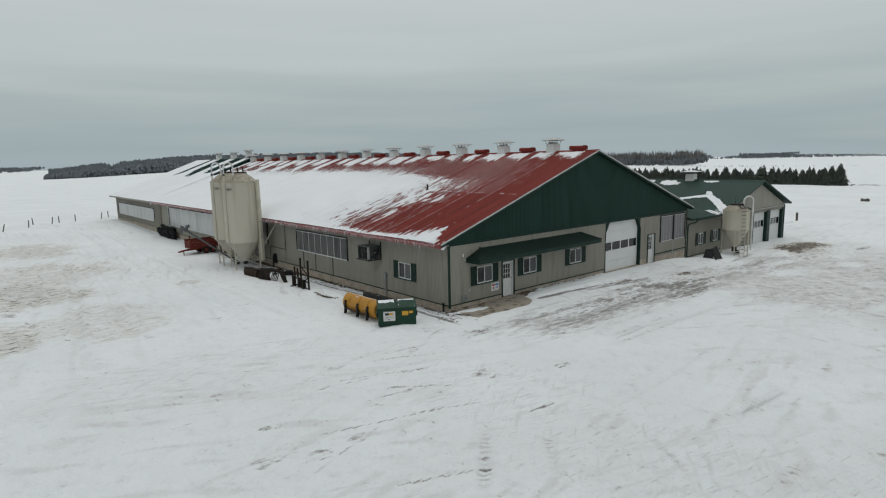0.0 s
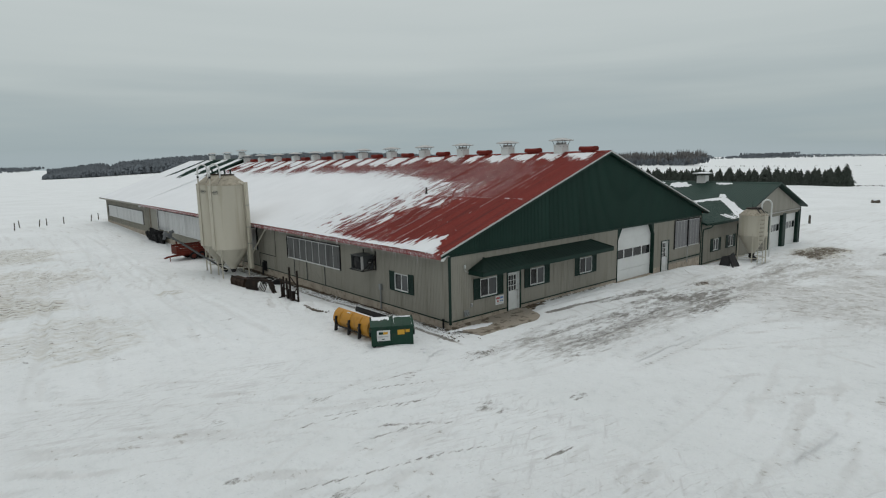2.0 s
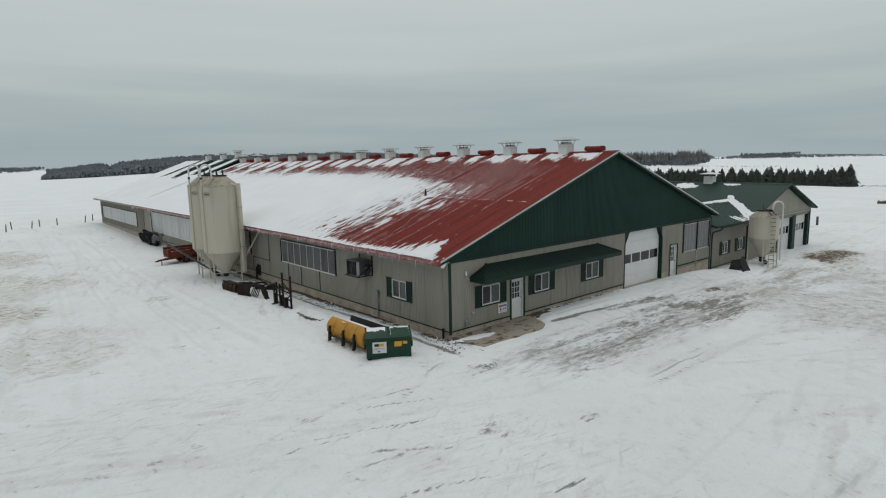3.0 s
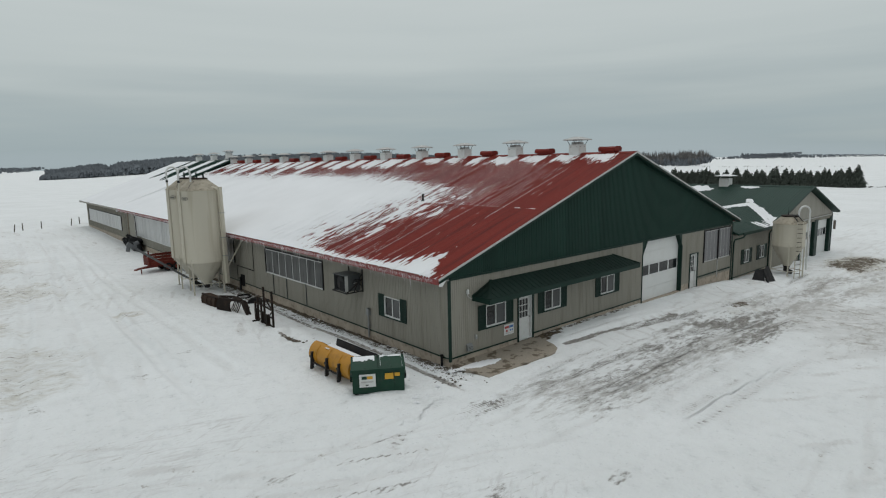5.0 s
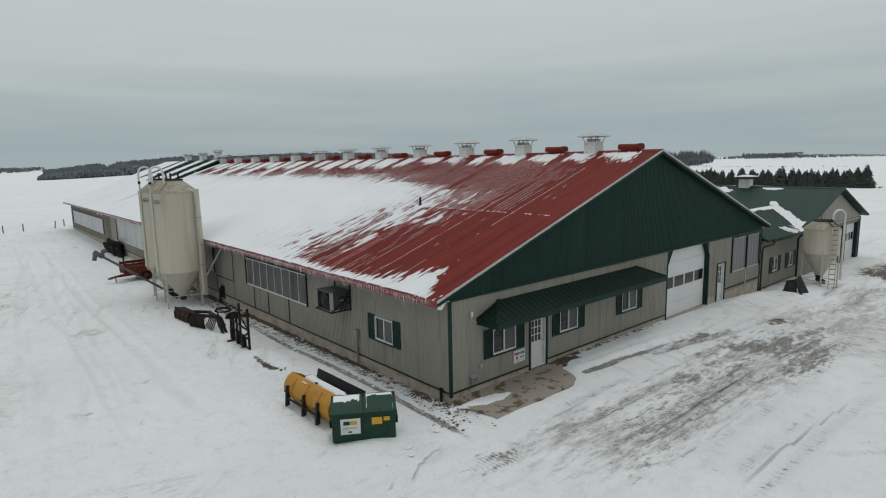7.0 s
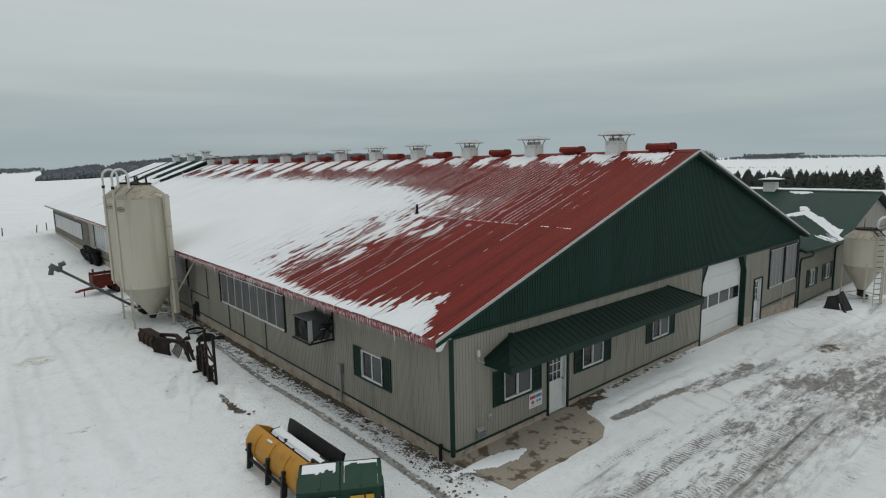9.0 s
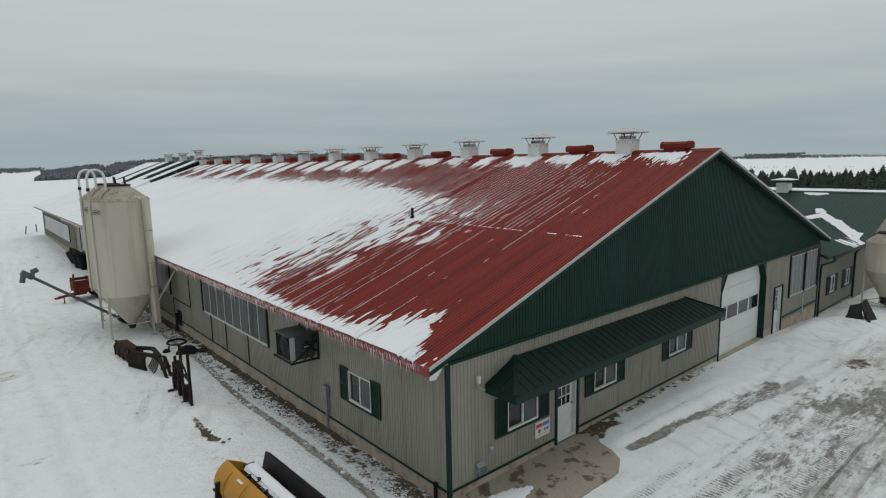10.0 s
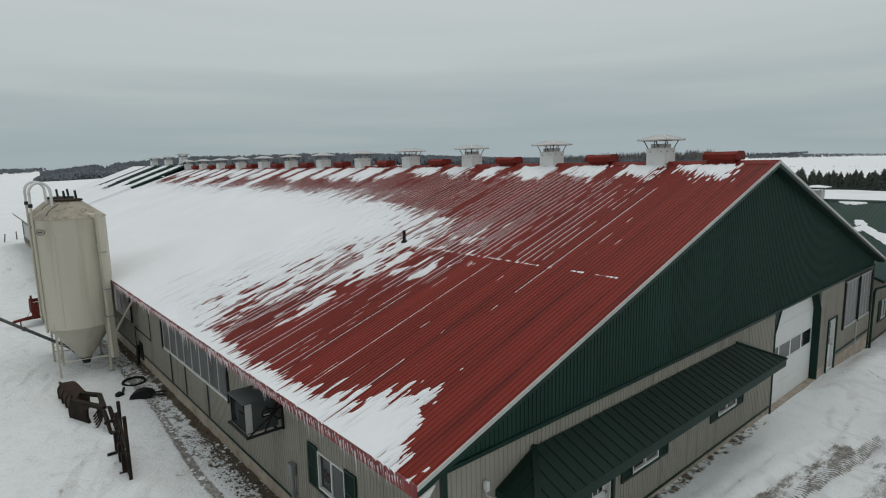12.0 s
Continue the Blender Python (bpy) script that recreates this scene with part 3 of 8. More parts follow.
def track_lines():
    """Wheel marks: runs (x0, y0, x1, y1, bow, gauge, half width, rut, grit); gauge 0 is a single line."""
    return (
        # before the gable, scraped towards the big door
        (-3.6, -3.7, 15.0, -4.8, 0.15, 0, 0.30, 0.9, 0.66), (-1.0, -2.9, 9.0, -3.0, 0.1, 0, 0.20, 0.7, 0.55), (0.5, -5.3, 16.0, -5.9, 0.2, 0, 0.30, 0.9, 0.60),
        (1.5, -6.4, 16.0, -6.8, 0.1, 0, 0.30, 0.8, 0.55), (-6.0, -6.5, 9.0, -7.7, 0.3, 0, 0.20, 0.6, 0.40), (1.0, -8.4, 14.0, -8.9, 0.2, 0, 0.26, 0.7, 0.50),
        (5.0, -1.38, 13.2, -2.20, 0.0, 0, 0.20, 0.5, 0.85), (5.4, -0.95, 12.5, -1.35, 0.05, 0, 0.10, 0.0, 0.45), (1.4, -2.15, 4.8, -2.1, 0.0, 0, 0.26, 0.9, 0.75),
        (11.0, -4.0, 34.0, -3.4, -0.3, 1.8, 0.22, 0.7, 0.62), (12.0, -5.8, 46.0, -5.2, 0.4, 1.8, 0.22, 0.6, 0.5), (14.0, -7.5, 44.0, -8.6, 0.5, 1.9, 0.20, 0.5, 0.40),
        (-4.0, -4.9, 6.0, -4.3, 0.1, 0, 0.18, 0.6, 0.5), (3.0, -3.45, 12.0, -3.5, 0.0, 0, 0.16, 0.5, 0.7),
        (-2.6, -3.7, 17.0, -4.7, 0.1, 0, 0.26, 1.0, 0.60), (5.2, -1.75, 16.0, -2.95, 0.0, 0, 0.24, 1.0, 0.86), (0.2, -5.0, 14.0, -5.45, 0.2, 0, 0.26, 1.0, 0.42),
        (2.5, -6.05, 15.0, -6.15, 0.1, 0, 0.24, 0.9, 0.36), (0.8, -7.3, 13.5, -7.6, 0.15, 0, 0.24, 0.8, 0.32), (1.8, -8.8, 12.0, -9.5, 0.1, 0, 0.22, 0.8, 0.28), (-5.0, -4.6, 3.0, -3.0, 0.2, 0, 0.24, 0.9, 0.34),
        # from the door out across the yard
        (16.6, -2.6, 19.6, -14.0, 0.3, 0, 0.22, 0.3, 0.42), (17.8, -3.0, 22.0, -14.0, 0.4, 0, 0.18, 0.3, 0.36),
        # tread prints on the open snow
        (-8.15, -10.7, -10.3, -12.85, 0.0, 0, 0.20, 1.9, 0.3), (-6.95, -12.0, -8.4, -13.5, 0.0, 0, 0.18, 1.7, 0.25), (-6.4, -13.2, -7.9, -14.9, 0.1, 0, 0.13, 0.6, 0.2),
        (-4.9, -13.9, -7.2, -17.0, 0.2, 0, 0.12, 1.1, 0.2), (-3.2, -15.1, 2.4, -15.6, 0.1, 0, 0.18, 0.85, 0.05), (-6.2, -4.3, -1.6, -1.5, 0.2, 0, 0.22, 1.0, 0.35),
        (-8.6, -8.4, -5.4, -11.0, -0.1, 0, 0.10, 0.0, 0.5),
        # thin turning lines
        (-13.8, -2.1, -2.0, -6.2, 0.7, 1.7, 0.11, 0.0, 0.64), (-12.5, -2.6, -1.5, -4.0, -0.5, 1.7, 0.11, 0.0, 0.66), (-14.5, -4.5, 0.0, -8.8, 1.2, 1.8, 0.12, 0.0, 0.58),
        (-16.0, -8.0, -2.0, -3.4, 1.4, 1.8, 0.11, 0.3, 0.56), (-18.0, 1.0, -5.0, -10.0, 1.8, 1.9, 0.11, 0.3, 0.50), (-11.0, 0.5, -2.6, -4.6, -1.4, 1.8, 0.11, 0.2, 0.58),
        (-20.0, -11.0, 6.0, -12.5, -1.6, 1.8, 0.12, 0.4, 0.22), (-5.0, -16.0, 26.0, -7.0, -2.0, 1.9, 0.16, 0.5, 0.25), (10.0, -14.0, 46.0, -9.0, 1.5, 1.9, 0.18, 0.5, 0.22),
        (0.0, -12.5, 30.0, -9.5, 1.0, 1.9, 0.16, 0.4, 0.22), (46.0, 8.0, 140.0, 4.0, 4.0, 2.0, 0.25, 0.5, 0.1), (18.0, -4.0, 60.0, -12.0, 1.2, 1.9, 0.22, 0.5, 0.42),
        (-10.6, -4.0, -5.6, -5.9, 0.1, 0, 0.09, 0.0, 1.05), (-10.6, -4.4, -6.2, -5.8, 0.1, 0, 0.08, 0.0, 1.0), (-10.4, -2.3, -3.6, -5.2, 0.15, 0, 0.08, 0.0, 1.0), (-9.2, -8.3, -6.6, -9.4, 0.05, 0, 0.08, 0.0, 1.0),
        (-6.5, -10.75, -5.0, -11.0, 0.0, 0, 0.09, 0.0, 1.05), (-8.8, -5.8, -6.2, -7.8, 0.1, 0, 0.16, 0.0, 0.80), (-4.6, -2.9, 0.6, -2.0, 0.1, 0, 0.22, 0.9, 0.50), (-3.0, -11.7, 4.6, -10.7, -0.2, 0, 0.26, 1.2, 0.30),
        (-1.6, -15.4, 1.2, -16.0, 0.0, 0, 0.24, 1.2, 0.30), (0.6, -8.9, 9.6, -9.4, 0.1, 0, 0.20, 0.9, 0.40), (-12.6, -7.4, -8.0, -8.9, 0.1, 0, 0.08, 0.0, 0.95), (-9.8, -6.6, -7.4, -6.9, 0.0, 0, 0.10, 0.0, 0.85),
        (-13.4, -9.6, -9.6, -8.2, 0.1, 0, 0.08, 0.0, 0.95), (-11.6, -5.0, -9.6, -4.5, 0.0, 0, 0.08, 0.0, 1.0), (-5.6, -8.2, -2.4, -7.4, 0.1, 0, 0.12, 0.0, 0.80), (-12.2, -11.2, -9.0, -12.6, 0.1, 0, 0.09, 0.0, 0.95),
        # lanes along the yard beside the silos
        (-6.3, 62.0, -7.4, 4.0, -0.5, 1.9, 0.26, 0.6, 0.25), (-4.8, 60.0, -9.6, 2.0, -1.0, 1.9, 0.24, 0.6, 0.25), (-8.2, 62.0, -12.4, 6.0, 0.5, 1.9, 0.26, 0.6, 0.28),
        (-10.2, 60.0, -15.0, 2.0, 0.6, 1.9, 0.24, 0.5, 0.28), (-13.5, 34.0, -17.5, 2.0, 0.4, 1.9, 0.22, 0.5, 0.34), (-7.0, 26.0, -8.2, 13.0, 0.2, 0, 0.24, 0.7, 0.2), (-9.0, 12.0, -10.6, 3.0, 0.3, 0, 0.20, 0.6, 0.2),
    )


def ground_sheet():
    def axis(lo, hi, d, reach, grow):
        core = list(np.arange(lo, hi, d))
        out, s, v = [], d, core[-1]
        while v < reach:
            s *= grow
            v += s
            out.append(v)
        back, s, v = [], d, core[0]
        while v > -reach:
            s *= grow
            v -= s
            back.append(v)
        return np.array(back[::-1] + core + out)
    xs = axis(-20, 32, 0.10, 4500, 1.08)
    ys = axis(-15, 3, 0.11, 4500, 1.05)
    ys = np.array([v for v in ys if v < 3] + list(np.arange(3, 27, 0.17)) + [27 + 0.17 * (1.055 ** k - 1) / 0.055 for k in range(0, 134)])
    X, Y = np.meshgrid(xs, ys)
    near = 1 - step(60, 160, np.hypot(X, Y - 10))
    Z = slope_of(X, Y)
    Z = Z + 0.10 * near * (fractal(X * 0.12, Y * 0.12, 3) - 0.5) + 0.05 * near * (fractal(X * 0.7, Y * 0.7, 5) - 0.5)
    rough_snow = step(0.5, 0.75, fractal(X * 0.25, Y * 0.25, 8))
    Z = Z + near * (0.02 + 0.07 * rough_snow) * (fractal(X * 2.2, Y * 2.2, 9, 3) - 0.5)
    packed, grit, soil, stain, rut, lug, film, churn, scuff = (0 * X for _ in range(9))
    # wheel tracks: sunk, packed and in places gritty
    for i, (x0, y0, x1, y1, bow, gauge, half, deep, dirty) in enumerate(track_lines()):
        L = math.hypot(x1 - x0, y1 - y0)
        ux, uy = (x1 - x0) / L, (y1 - y0) / L
        a = (X - x0) * ux + (Y - y0) * uy
        s = -(X - x0) * uy + (Y - y0) * ux
        s = s - bow * 4 * (a / L) * (1 - a / L) - min(0.5, 0.04 * L) * (fractal(a * 0.12, 0 * a + i, 40 + i, 2) - 0.5)
        ease = min(2.0, 0.2 * L)
        run = step(-0.3, ease, a) * (1 - step(L - ease, L + 0.3, a))
        keep = 0.62 if half < 0.13 or deep > 1.5 else 0.22
        fade = keep + (1 - keep) * step(0.36, 0.60, fractal(a * 0.45, s * 0.9, 60 + i, 3))
        for side in ((-1, 1) if gauge else (0,)):
            off = s - side * gauge / 2
            w = np.exp(-(off / half) ** 4) * run
            Z = Z - (0.05 if gauge and half >= 0.22 else 0.024) * w * near * min(1.0, half / 0.15)
            if gauge and half >= 0.22:                         # snow pressed up beside the wheel
                Z = Z + 0.035 * np.exp(-((np.abs(off) - half * 1.7) / (0.6 * half)) ** 2) * run * near
            if deep > 0.65:                                    # a clear print of the tyre
                stronger = w * deep * fade > rut
                lug = np.where(stronger, (X * ux + Y * uy) / (0.13 if dirty > 0.4 else 0.26) + (0.75 if dirty > 0.4 else 0.15) * np.abs(off) / half, lug)
                rut = np.maximum(rut, w * deep * fade)
            packed = np.maximum(packed, w * 0.34 * fade)
            grit = np.maximum(grit, w * dirty * fade * 0.95)
    # the driven yard before the gable, scraped to grey grit
    band = np.exp(-((Y + 4.9 + 0.03 * (X - 10)) / 2.4) ** 4) * step(-5, 3, X) * (1 - step(28, 50, X))
    wear = 0.5 * fractal(X * 0.16 + Y * 0.02, Y * 1.1, 21, 5) + 0.5 * fractal(X * 0.75 + 0.3 * Y, Y * 1.5, 26, 4)
    grit = np.maximum(grit, band * (0.20 + 0.42 * step(0.44, 0.60, wear)))
    spread = np.exp(-((Y + 5.3 + 0.05 * (X - 8)) / 3.7) ** 4) * step(-5.5, 1.5, X) * (1 - step(15, 32, X))
    fringe = np.exp(-((Y + 7.0) / 7.0) ** 4) * step(-14, 0, X) * (1 - step(20, 60, X))
    tufts = fractal(X * 0.32 + 0.1 * Y, Y * 0.9, 28, 5)
    churn = spread * (0.52 + 0.44 * step(0.36, 0.66, tufts)) + 0.16 * fringe * step(0.40, 0.62, fractal(X * 0.22, Y * 0.5, 29, 4))
    churn = churn + 0.30 * np.exp(-((Y + 4.45) / 1.05) ** 4) * step(6.0, 8.5, X) * (1 - step(14.5, 17, X)) * step(0.34, 0.58, fractal(X * 0.7, Y * 1.3, 46, 4))
    churn = churn - 0.28 * np.exp(-((Y + 2.85) / 0.5) ** 4) * step(5.0, 6.5, X) * (1 - step(11, 13, X)) + 0.24 * fringe * step(8, 13, X) * step(2.6, 3.6, -Y)
    film = np.maximum(film, band * (0.30 + 0.55 * step(0.35, 0.6, fractal(X * 0.2, Y * 0.8, 22, 4))))
    packed = np.maximum(packed, 0.26 * step(0.45, 0.68, fractal(X * 0.10, Y * 0.16, 33)) * near)
    # faint scrape lines from the plough, in three directions
    for ang, seed in ((0.15, 31), (-0.55, 32), (1.25, 34)):
        ca, sa = math.cos(ang), math.sin(ang)
        al, ac = X * ca + Y * sa, -X * sa + Y * ca
        lines = fractal(al * 0.45, ac * 3.0, seed, 4)
        where_l = step(0.46, 0.64, fractal(X * 0.09 + seed, Y * 0.09, seed + 60, 3))
        packed = np.maximum(packed, 0.46 * step(0.54, 0.72, lines) * where_l * near)
        Z = Z + 0.028 * (lines - 0.5) * where_l * near
    # boot-scuffed, dulled snow where machines turn
    scuffed = step(0.42, 0.62, fractal(X * 0.14, Y * 0.14, 23, 4)) * near
    film = np.maximum(film, 0.20 * scuffed)
    scuff = near * (0.15 + 0.42 * step(0.34, 0.66, fractal(X * 0.16, Y * 0.16, 45, 4))) * (1 - 0.7 * step(-3.5, -2.0, Y) * step(-7, -4.5, X)) * (1 - 0.75 * step(-3, 4, X))
    # dull driven snow over the turning yard
    yard = step(6, 16, X) * (1 - step(34, 60, X)) * step(3.0, 5.5, -Y) * (1 - step(15, 26, -Y))
    packed = np.maximum(packed, yard * (0.22 + 0.35 * step(0.35, 0.6, fractal(X * 0.25, Y * 0.5, 24, 4))))
    film = np.maximum(film, yard * (0.22 + 0.30 * step(0.4, 0.6, fractal(X * 0.3, Y * 0.6, 27, 4))))
    # untouched strip of snow along the gable wall
    strip_y = np.interp(X, (4.6, 5.0, 8.8, 13.5, 17.5), (-0.9, -1.18, -1.50, -1.95, -2.6))
    clean = step(0.0, 0.12, Y - strip_y) * step(4.8, 5.6, X + 0.8 * (fractal(X * 2, Y * 2, 44, 3) - 0.5)) * (1 - step(13.8, 14.4, X))
    grit, rut, churn, packed, film = grit * (1 - clean), rut * (1 - clean), churn * (1 - clean), packed * (1 - 0.8 * clean), film * (1 - clean)
    # the wheel that ran close beside it wore the snow down to wet grit
    wide = np.interp(X, (5, 8, 10.2, 11.2, 13.4), (0.20, 0.22, 0.26, 0.42, 0.34))
    beside = np.exp(-((Y - strip_y + wide + 0.04 + 0.10 * (fractal(X * 1.6, 0 * Y, 47, 3) - 0.5)) / wide) ** 4) * step(5.0, 5.6, X) * (1 - step(13.0, 14.0, X))
    grit = np.maximum(grit, beside * (0.84 + 0.45 * step(0.34, 0.58, fractal(X * 0.55, Y * 1.1, 48, 4))) * (1 - clean))
    Z = Z - 0.02 * beside
    groove = np.exp(-((Y + 0.95 + 0.056 * (X - 5.4)) / 0.07) ** 2) * step(5.5, 6.5, X) * (1 - step(10, 13, X))
    packed = np.maximum(packed, 0.6 * groove)
    Z = Z + 0.07 * clean - 0.03 * groove
    # scattered crumbs of dirt
    crumbs = step(0.69, 0.78, fractal(X * 1.5, Y * 1.5, 36, 3)) * step(0.45, 0.7, fractal(X * 0.2, Y * 0.2, 37, 3))
    grit = np.maximum(grit, 0.45 * crumbs * near)
    grit = np.maximum(grit, 0.20 * step(0.52, 0.74, fractal(X * 0.22, Y * 0.3, 35, 5)) * near * (1 - clean))
    # dark dashes of dropped muck along the lanes of the side yard
    side_yard = (1 - step(-11.5, -8.0, X + 0.12 * Y - 1.5)) * step(0, 8, Y) * (1 - step(44, 60, Y))
    dashes = step(0.60, 0.70, fractal(X * 1.9 + 0.25 * Y, Y * 0.62, 38, 4)) * step(0.42, 0.60, fractal(X * 0.22, Y * 0.13, 39, 3))
    grit = np.maximum(grit, 0.74 * dashes * side_yard)
    # snow cleared off along the long wall: stones and wet earth by the footing, then a wheel line
    along = step(-1.2, 0.3, Y) * (1 - step(32, 46, Y))
    wave = 0.16 * (fractal(Y * 0.6, 0 * Y, 70) - 0.5)
    edge = step(-0.42, -0.20, X + wave) * (1 - step(0.1, 0.2, X)) * along
    soil = np.maximum(soil, edge * (0.52 + 0.40 * step(0.35, 0.6, fractal(X * 1.2, Y * 0.6, 71, 3))))
    verge = step(-1.12, -0.85, X + wave) * (1 - step(-0.45, -0.2, X)) * along
    soil = np.maximum(soil, verge * 0.47)
    line = np.exp(-((X + np.interp(Y, (0, 9, 15, 24), (1.27, 1.25, 0.92, 0.85)) - 0.04 * np.sin(Y * 0.5)) / 0.15) ** 2) * step(-3.0, -1.0, Y) * (1 - step(19, 24, Y))
    grit = np.maximum(grit, line * (1.30 + 0.35 * fractal(Y * 0.8, 0 * Y, 72)))
    film = np.maximum(film, 1.1 * line)
    packed = np.maximum(packed, line * 0.8)
    foot = np.interp(Y, (-2, 0.5, 1.6, 6, 12.7, 20, 60, 76), (0, 0.18, 0.22, 0.24, 0.20, 0.14, 0.2, 0))
    Z = Z - 0.03 * line - foot * np.exp(-((X + 0.05) / 0.62) ** 2) + (0.10 * edge + 0.07 * verge) * (fractal(X * 4.5, Y * 4.5, 73, 3) - 0.4)
    # trampled, muddy corner and the wet patches
    def patch(cx, cy, rx, ry, seed, scale=0.8):
        d = np.hypot((X - cx) / rx, (Y - cy) / ry) + 0.9 * (fractal(X * scale, Y * scale, seed) - 0.5)
        return 1 - step(0.45, 1.15, d)
    for cx, cy, rx, ry, seed, amount in ((-14.1, 45, 6, 9, 80, 0.8), (-16.0, 21.5, 4.5, 7, 82, 0.85), (-14.0, 29, 6, 9, 81, 0.75), (-18.0, 10.5, 2.0, 4, 84, 0.80), (-14.5, 11, 4.5, 6, 99, 0.68), (-7.6, 18.2, 0.9, 0.9, 88, 0.75), (-5.8, 26, 1.2, 2.4, 87, 0.45), (-4.8, 13.0, 1.0, 0.5, 90, 0.4), (18.0, -4.2, 3.2, 1.1, 91, 0.55), (33, -7.0, 9, 1.2, 89, 0.5), (30, -4.6, 10, 1.6, 92, 0.35)):
        stain = np.maximum(stain, patch(cx, cy, rx, ry, seed, 0.5) * amount)
    soil = np.maximum(soil, patch(-14.6, 42, 4.0, 7.0, 183) * 0.22)
    soil = np.maximum(soil, patch(40.0, -3.7, 6.5, 1.9, 85, 0.6) * 0.62)
    stain = np.maximum(stain, patch(40.5, -3.8, 7.0, 2.8, 86, 0.6) * 1.0)
    soil = np.maximum(soil, patch(43.2, -7.9, 2.2, 0.5, 98, 0.6) * 0.5)
    soil = np.maximum(soil, patch(17.8, -3.75, 1.1, 0.5, 186, 1.6) * 0.60)
    grit = np.maximum(grit, patch(10.8, -4.7, 2.4, 1.0, 187, 1.0) * 0.6)
    grit = np.maximum(grit, patch(11.6, -2.35, 1.3, 0.28, 188, 1.0) * 0.6)
    grit = np.maximum(grit, patch(11.4, -6.4, 1.8, 0.6, 189, 1.0) * 0.6)
    for cx, cy, r in ((-13.56, -7.94, 0.9), (-12.46, -8.64, 0.6), (-11.0, -8.6, 0.6), (-12.9, -6.2, 0.5), (-14.6, -4.4, 0.5), (-12.0, -2.6, 0.7), (-8.6, -3.2, 0.6), (-5.0, -7.4, 0.8), (-2.2, -9.0, 0.6), (-11.2, 13.65, 0.25), (-7.35, 9.15, 0.6), (-9.5, 7.35, 0.5)):
        grit = np.maximum(grit, patch(cx, cy, r, 0.6 * r, 190 + int(r * 10), 2.0) * 0.72)
    # churned crossing by the corner
    grit = np.maximum(grit, patch(-2.0, -3.6, 1.8, 0.7, 93, 1.2) * 0.62)
    soil = np.maximum(soil, patch(5.5, -0.32, 1.3, 0.48, 95, 1.2) * 0.8)
    Z = Z - 0.10 * patch(2.5, -0.75, 2.75, 1.25, 97, 1.3)        # the apron lies a little bare
    foot_line = step(-0.42, -0.14, Y + 0.25 * (fractal(X * 0.9, 0 * Y, 75) - 0.5) + 0.012 * (X - 5)) * (Y < 0.2) * step(4.9, 5.4, X) * (1 - step(13.0, 14.2, X))
    soil = np.maximum(soil, foot_line * (0.34 + 0.36 * fractal(X * 2.4, Y * 5, 76) + 0.25 * (1 - step(5.5, 7.5, X))))
    # banks: ploughed ridge beside the door and the garage, heaps along the parked implements
    def heap(cx, cy, rx, ry, h):
        return h * np.exp(-((X - cx) / rx) ** 2 - ((Y - cy) / ry) ** 2)
    Z = Z + heap(10, -0.9, 3.5, 0.5, 0.10) + heap(22, -0.8, 3.6, 0.6, 0.34) + heap(29, -1.6, 4.5, 1.0, 0.22) + heap(36, -0.6, 3, 0.8, 0.12)
    Z = Z + heap(-2.6, 8.9, 0.7, 0.9, 0.26) + heap(-2.5, 7.2, 0.6, 0.7, 0.16) + heap(-4.2, 16.5, 1.4, 5.5, 0.16) + heap(-3.9, -0.75, 1.7, 0.6, 0.12)
    soil = np.maximum(soil, patch(-3.15, 7.9, 0.13, 1.25, 96, 2.6) * 0.66)
    soil = np.maximum(soil, patch(-2.55, 6.7, 0.5, 0.16, 99, 2.6) * 0.5)
    # drifting fields
    Z = Z + (1 - near) * 0.5 * (fractal(X * 0.01, Y * 0.01, 50) - 0.5)
    ny, nx = X.shape
    verts = np.stack([X, Y, Z], -1).reshape(-1, 3)
    i = np.arange(ny * nx).reshape(ny, nx)
    quads = np.stack([i[:-1, :-1], i[:-1, 1:], i[1:, 1:], i[1:, :-1]], -1).reshape(-1, 4)
    me = bpy.data.meshes.new("ground")
    me.vertices.add(len(verts))
    me.vertices.foreach_set("co", verts.astype(np.float32).ravel())
    me.loops.add(quads.size)
    me.loops.foreach_set("vertex_index", quads.astype(np.int32).ravel())
    me.polygons.add(len(quads))
    me.polygons.foreach_set("loop_start", np.arange(0, quads.size, 4, dtype=np.int32))
    me.update(calc_edges=True)
    me.polygons.foreach_set("use_smooth", np.ones(len(quads), dtype=bool))
    for name, values in (("packed", packed), ("grit", grit), ("soil", soil), ("stain", stain), ("rut", rut), ("lug", lug), ("film", film), ("churn", churn), ("scuff", scuff)):
        me.attributes.new(name, "FLOAT", "POINT").data.foreach_set("value", np.asarray(values, dtype=np.float32).ravel())
    me.materials.append(M_GROUND)
    return tagged(new("ground", me), "snow-covered farmyard with wheel tracks, grit and bare soil", "ground", kind="structure")


ground_sheet()


def ground_z(x, y):
    return float(slope_of(np.array([float(x)]), np.array([float(y)]))[0])


# ---------------------------------------------------------------- main barn
WIDE, LONG, RED_END = 25.5, 77.0, 55.0
EAVE_Z, RIDGE_Z, OVER, MID = 3.62, 8.27, 0.75, 12.75
OVER_R = 0.52                        # overhang of the far eave
GREEN_RIDGE = 8.75
BREAK_Z = 3.41
barn = thing("dairy_barn", "long taupe metal-sided dairy barn with a red roof half under snow", "barn")


def roof_z(x, ridge=RIDGE_Z):
    return EAVE_Z + (min(x, WIDE - x) + OVER) * (ridge - EAVE_Z) / (MID + OVER)


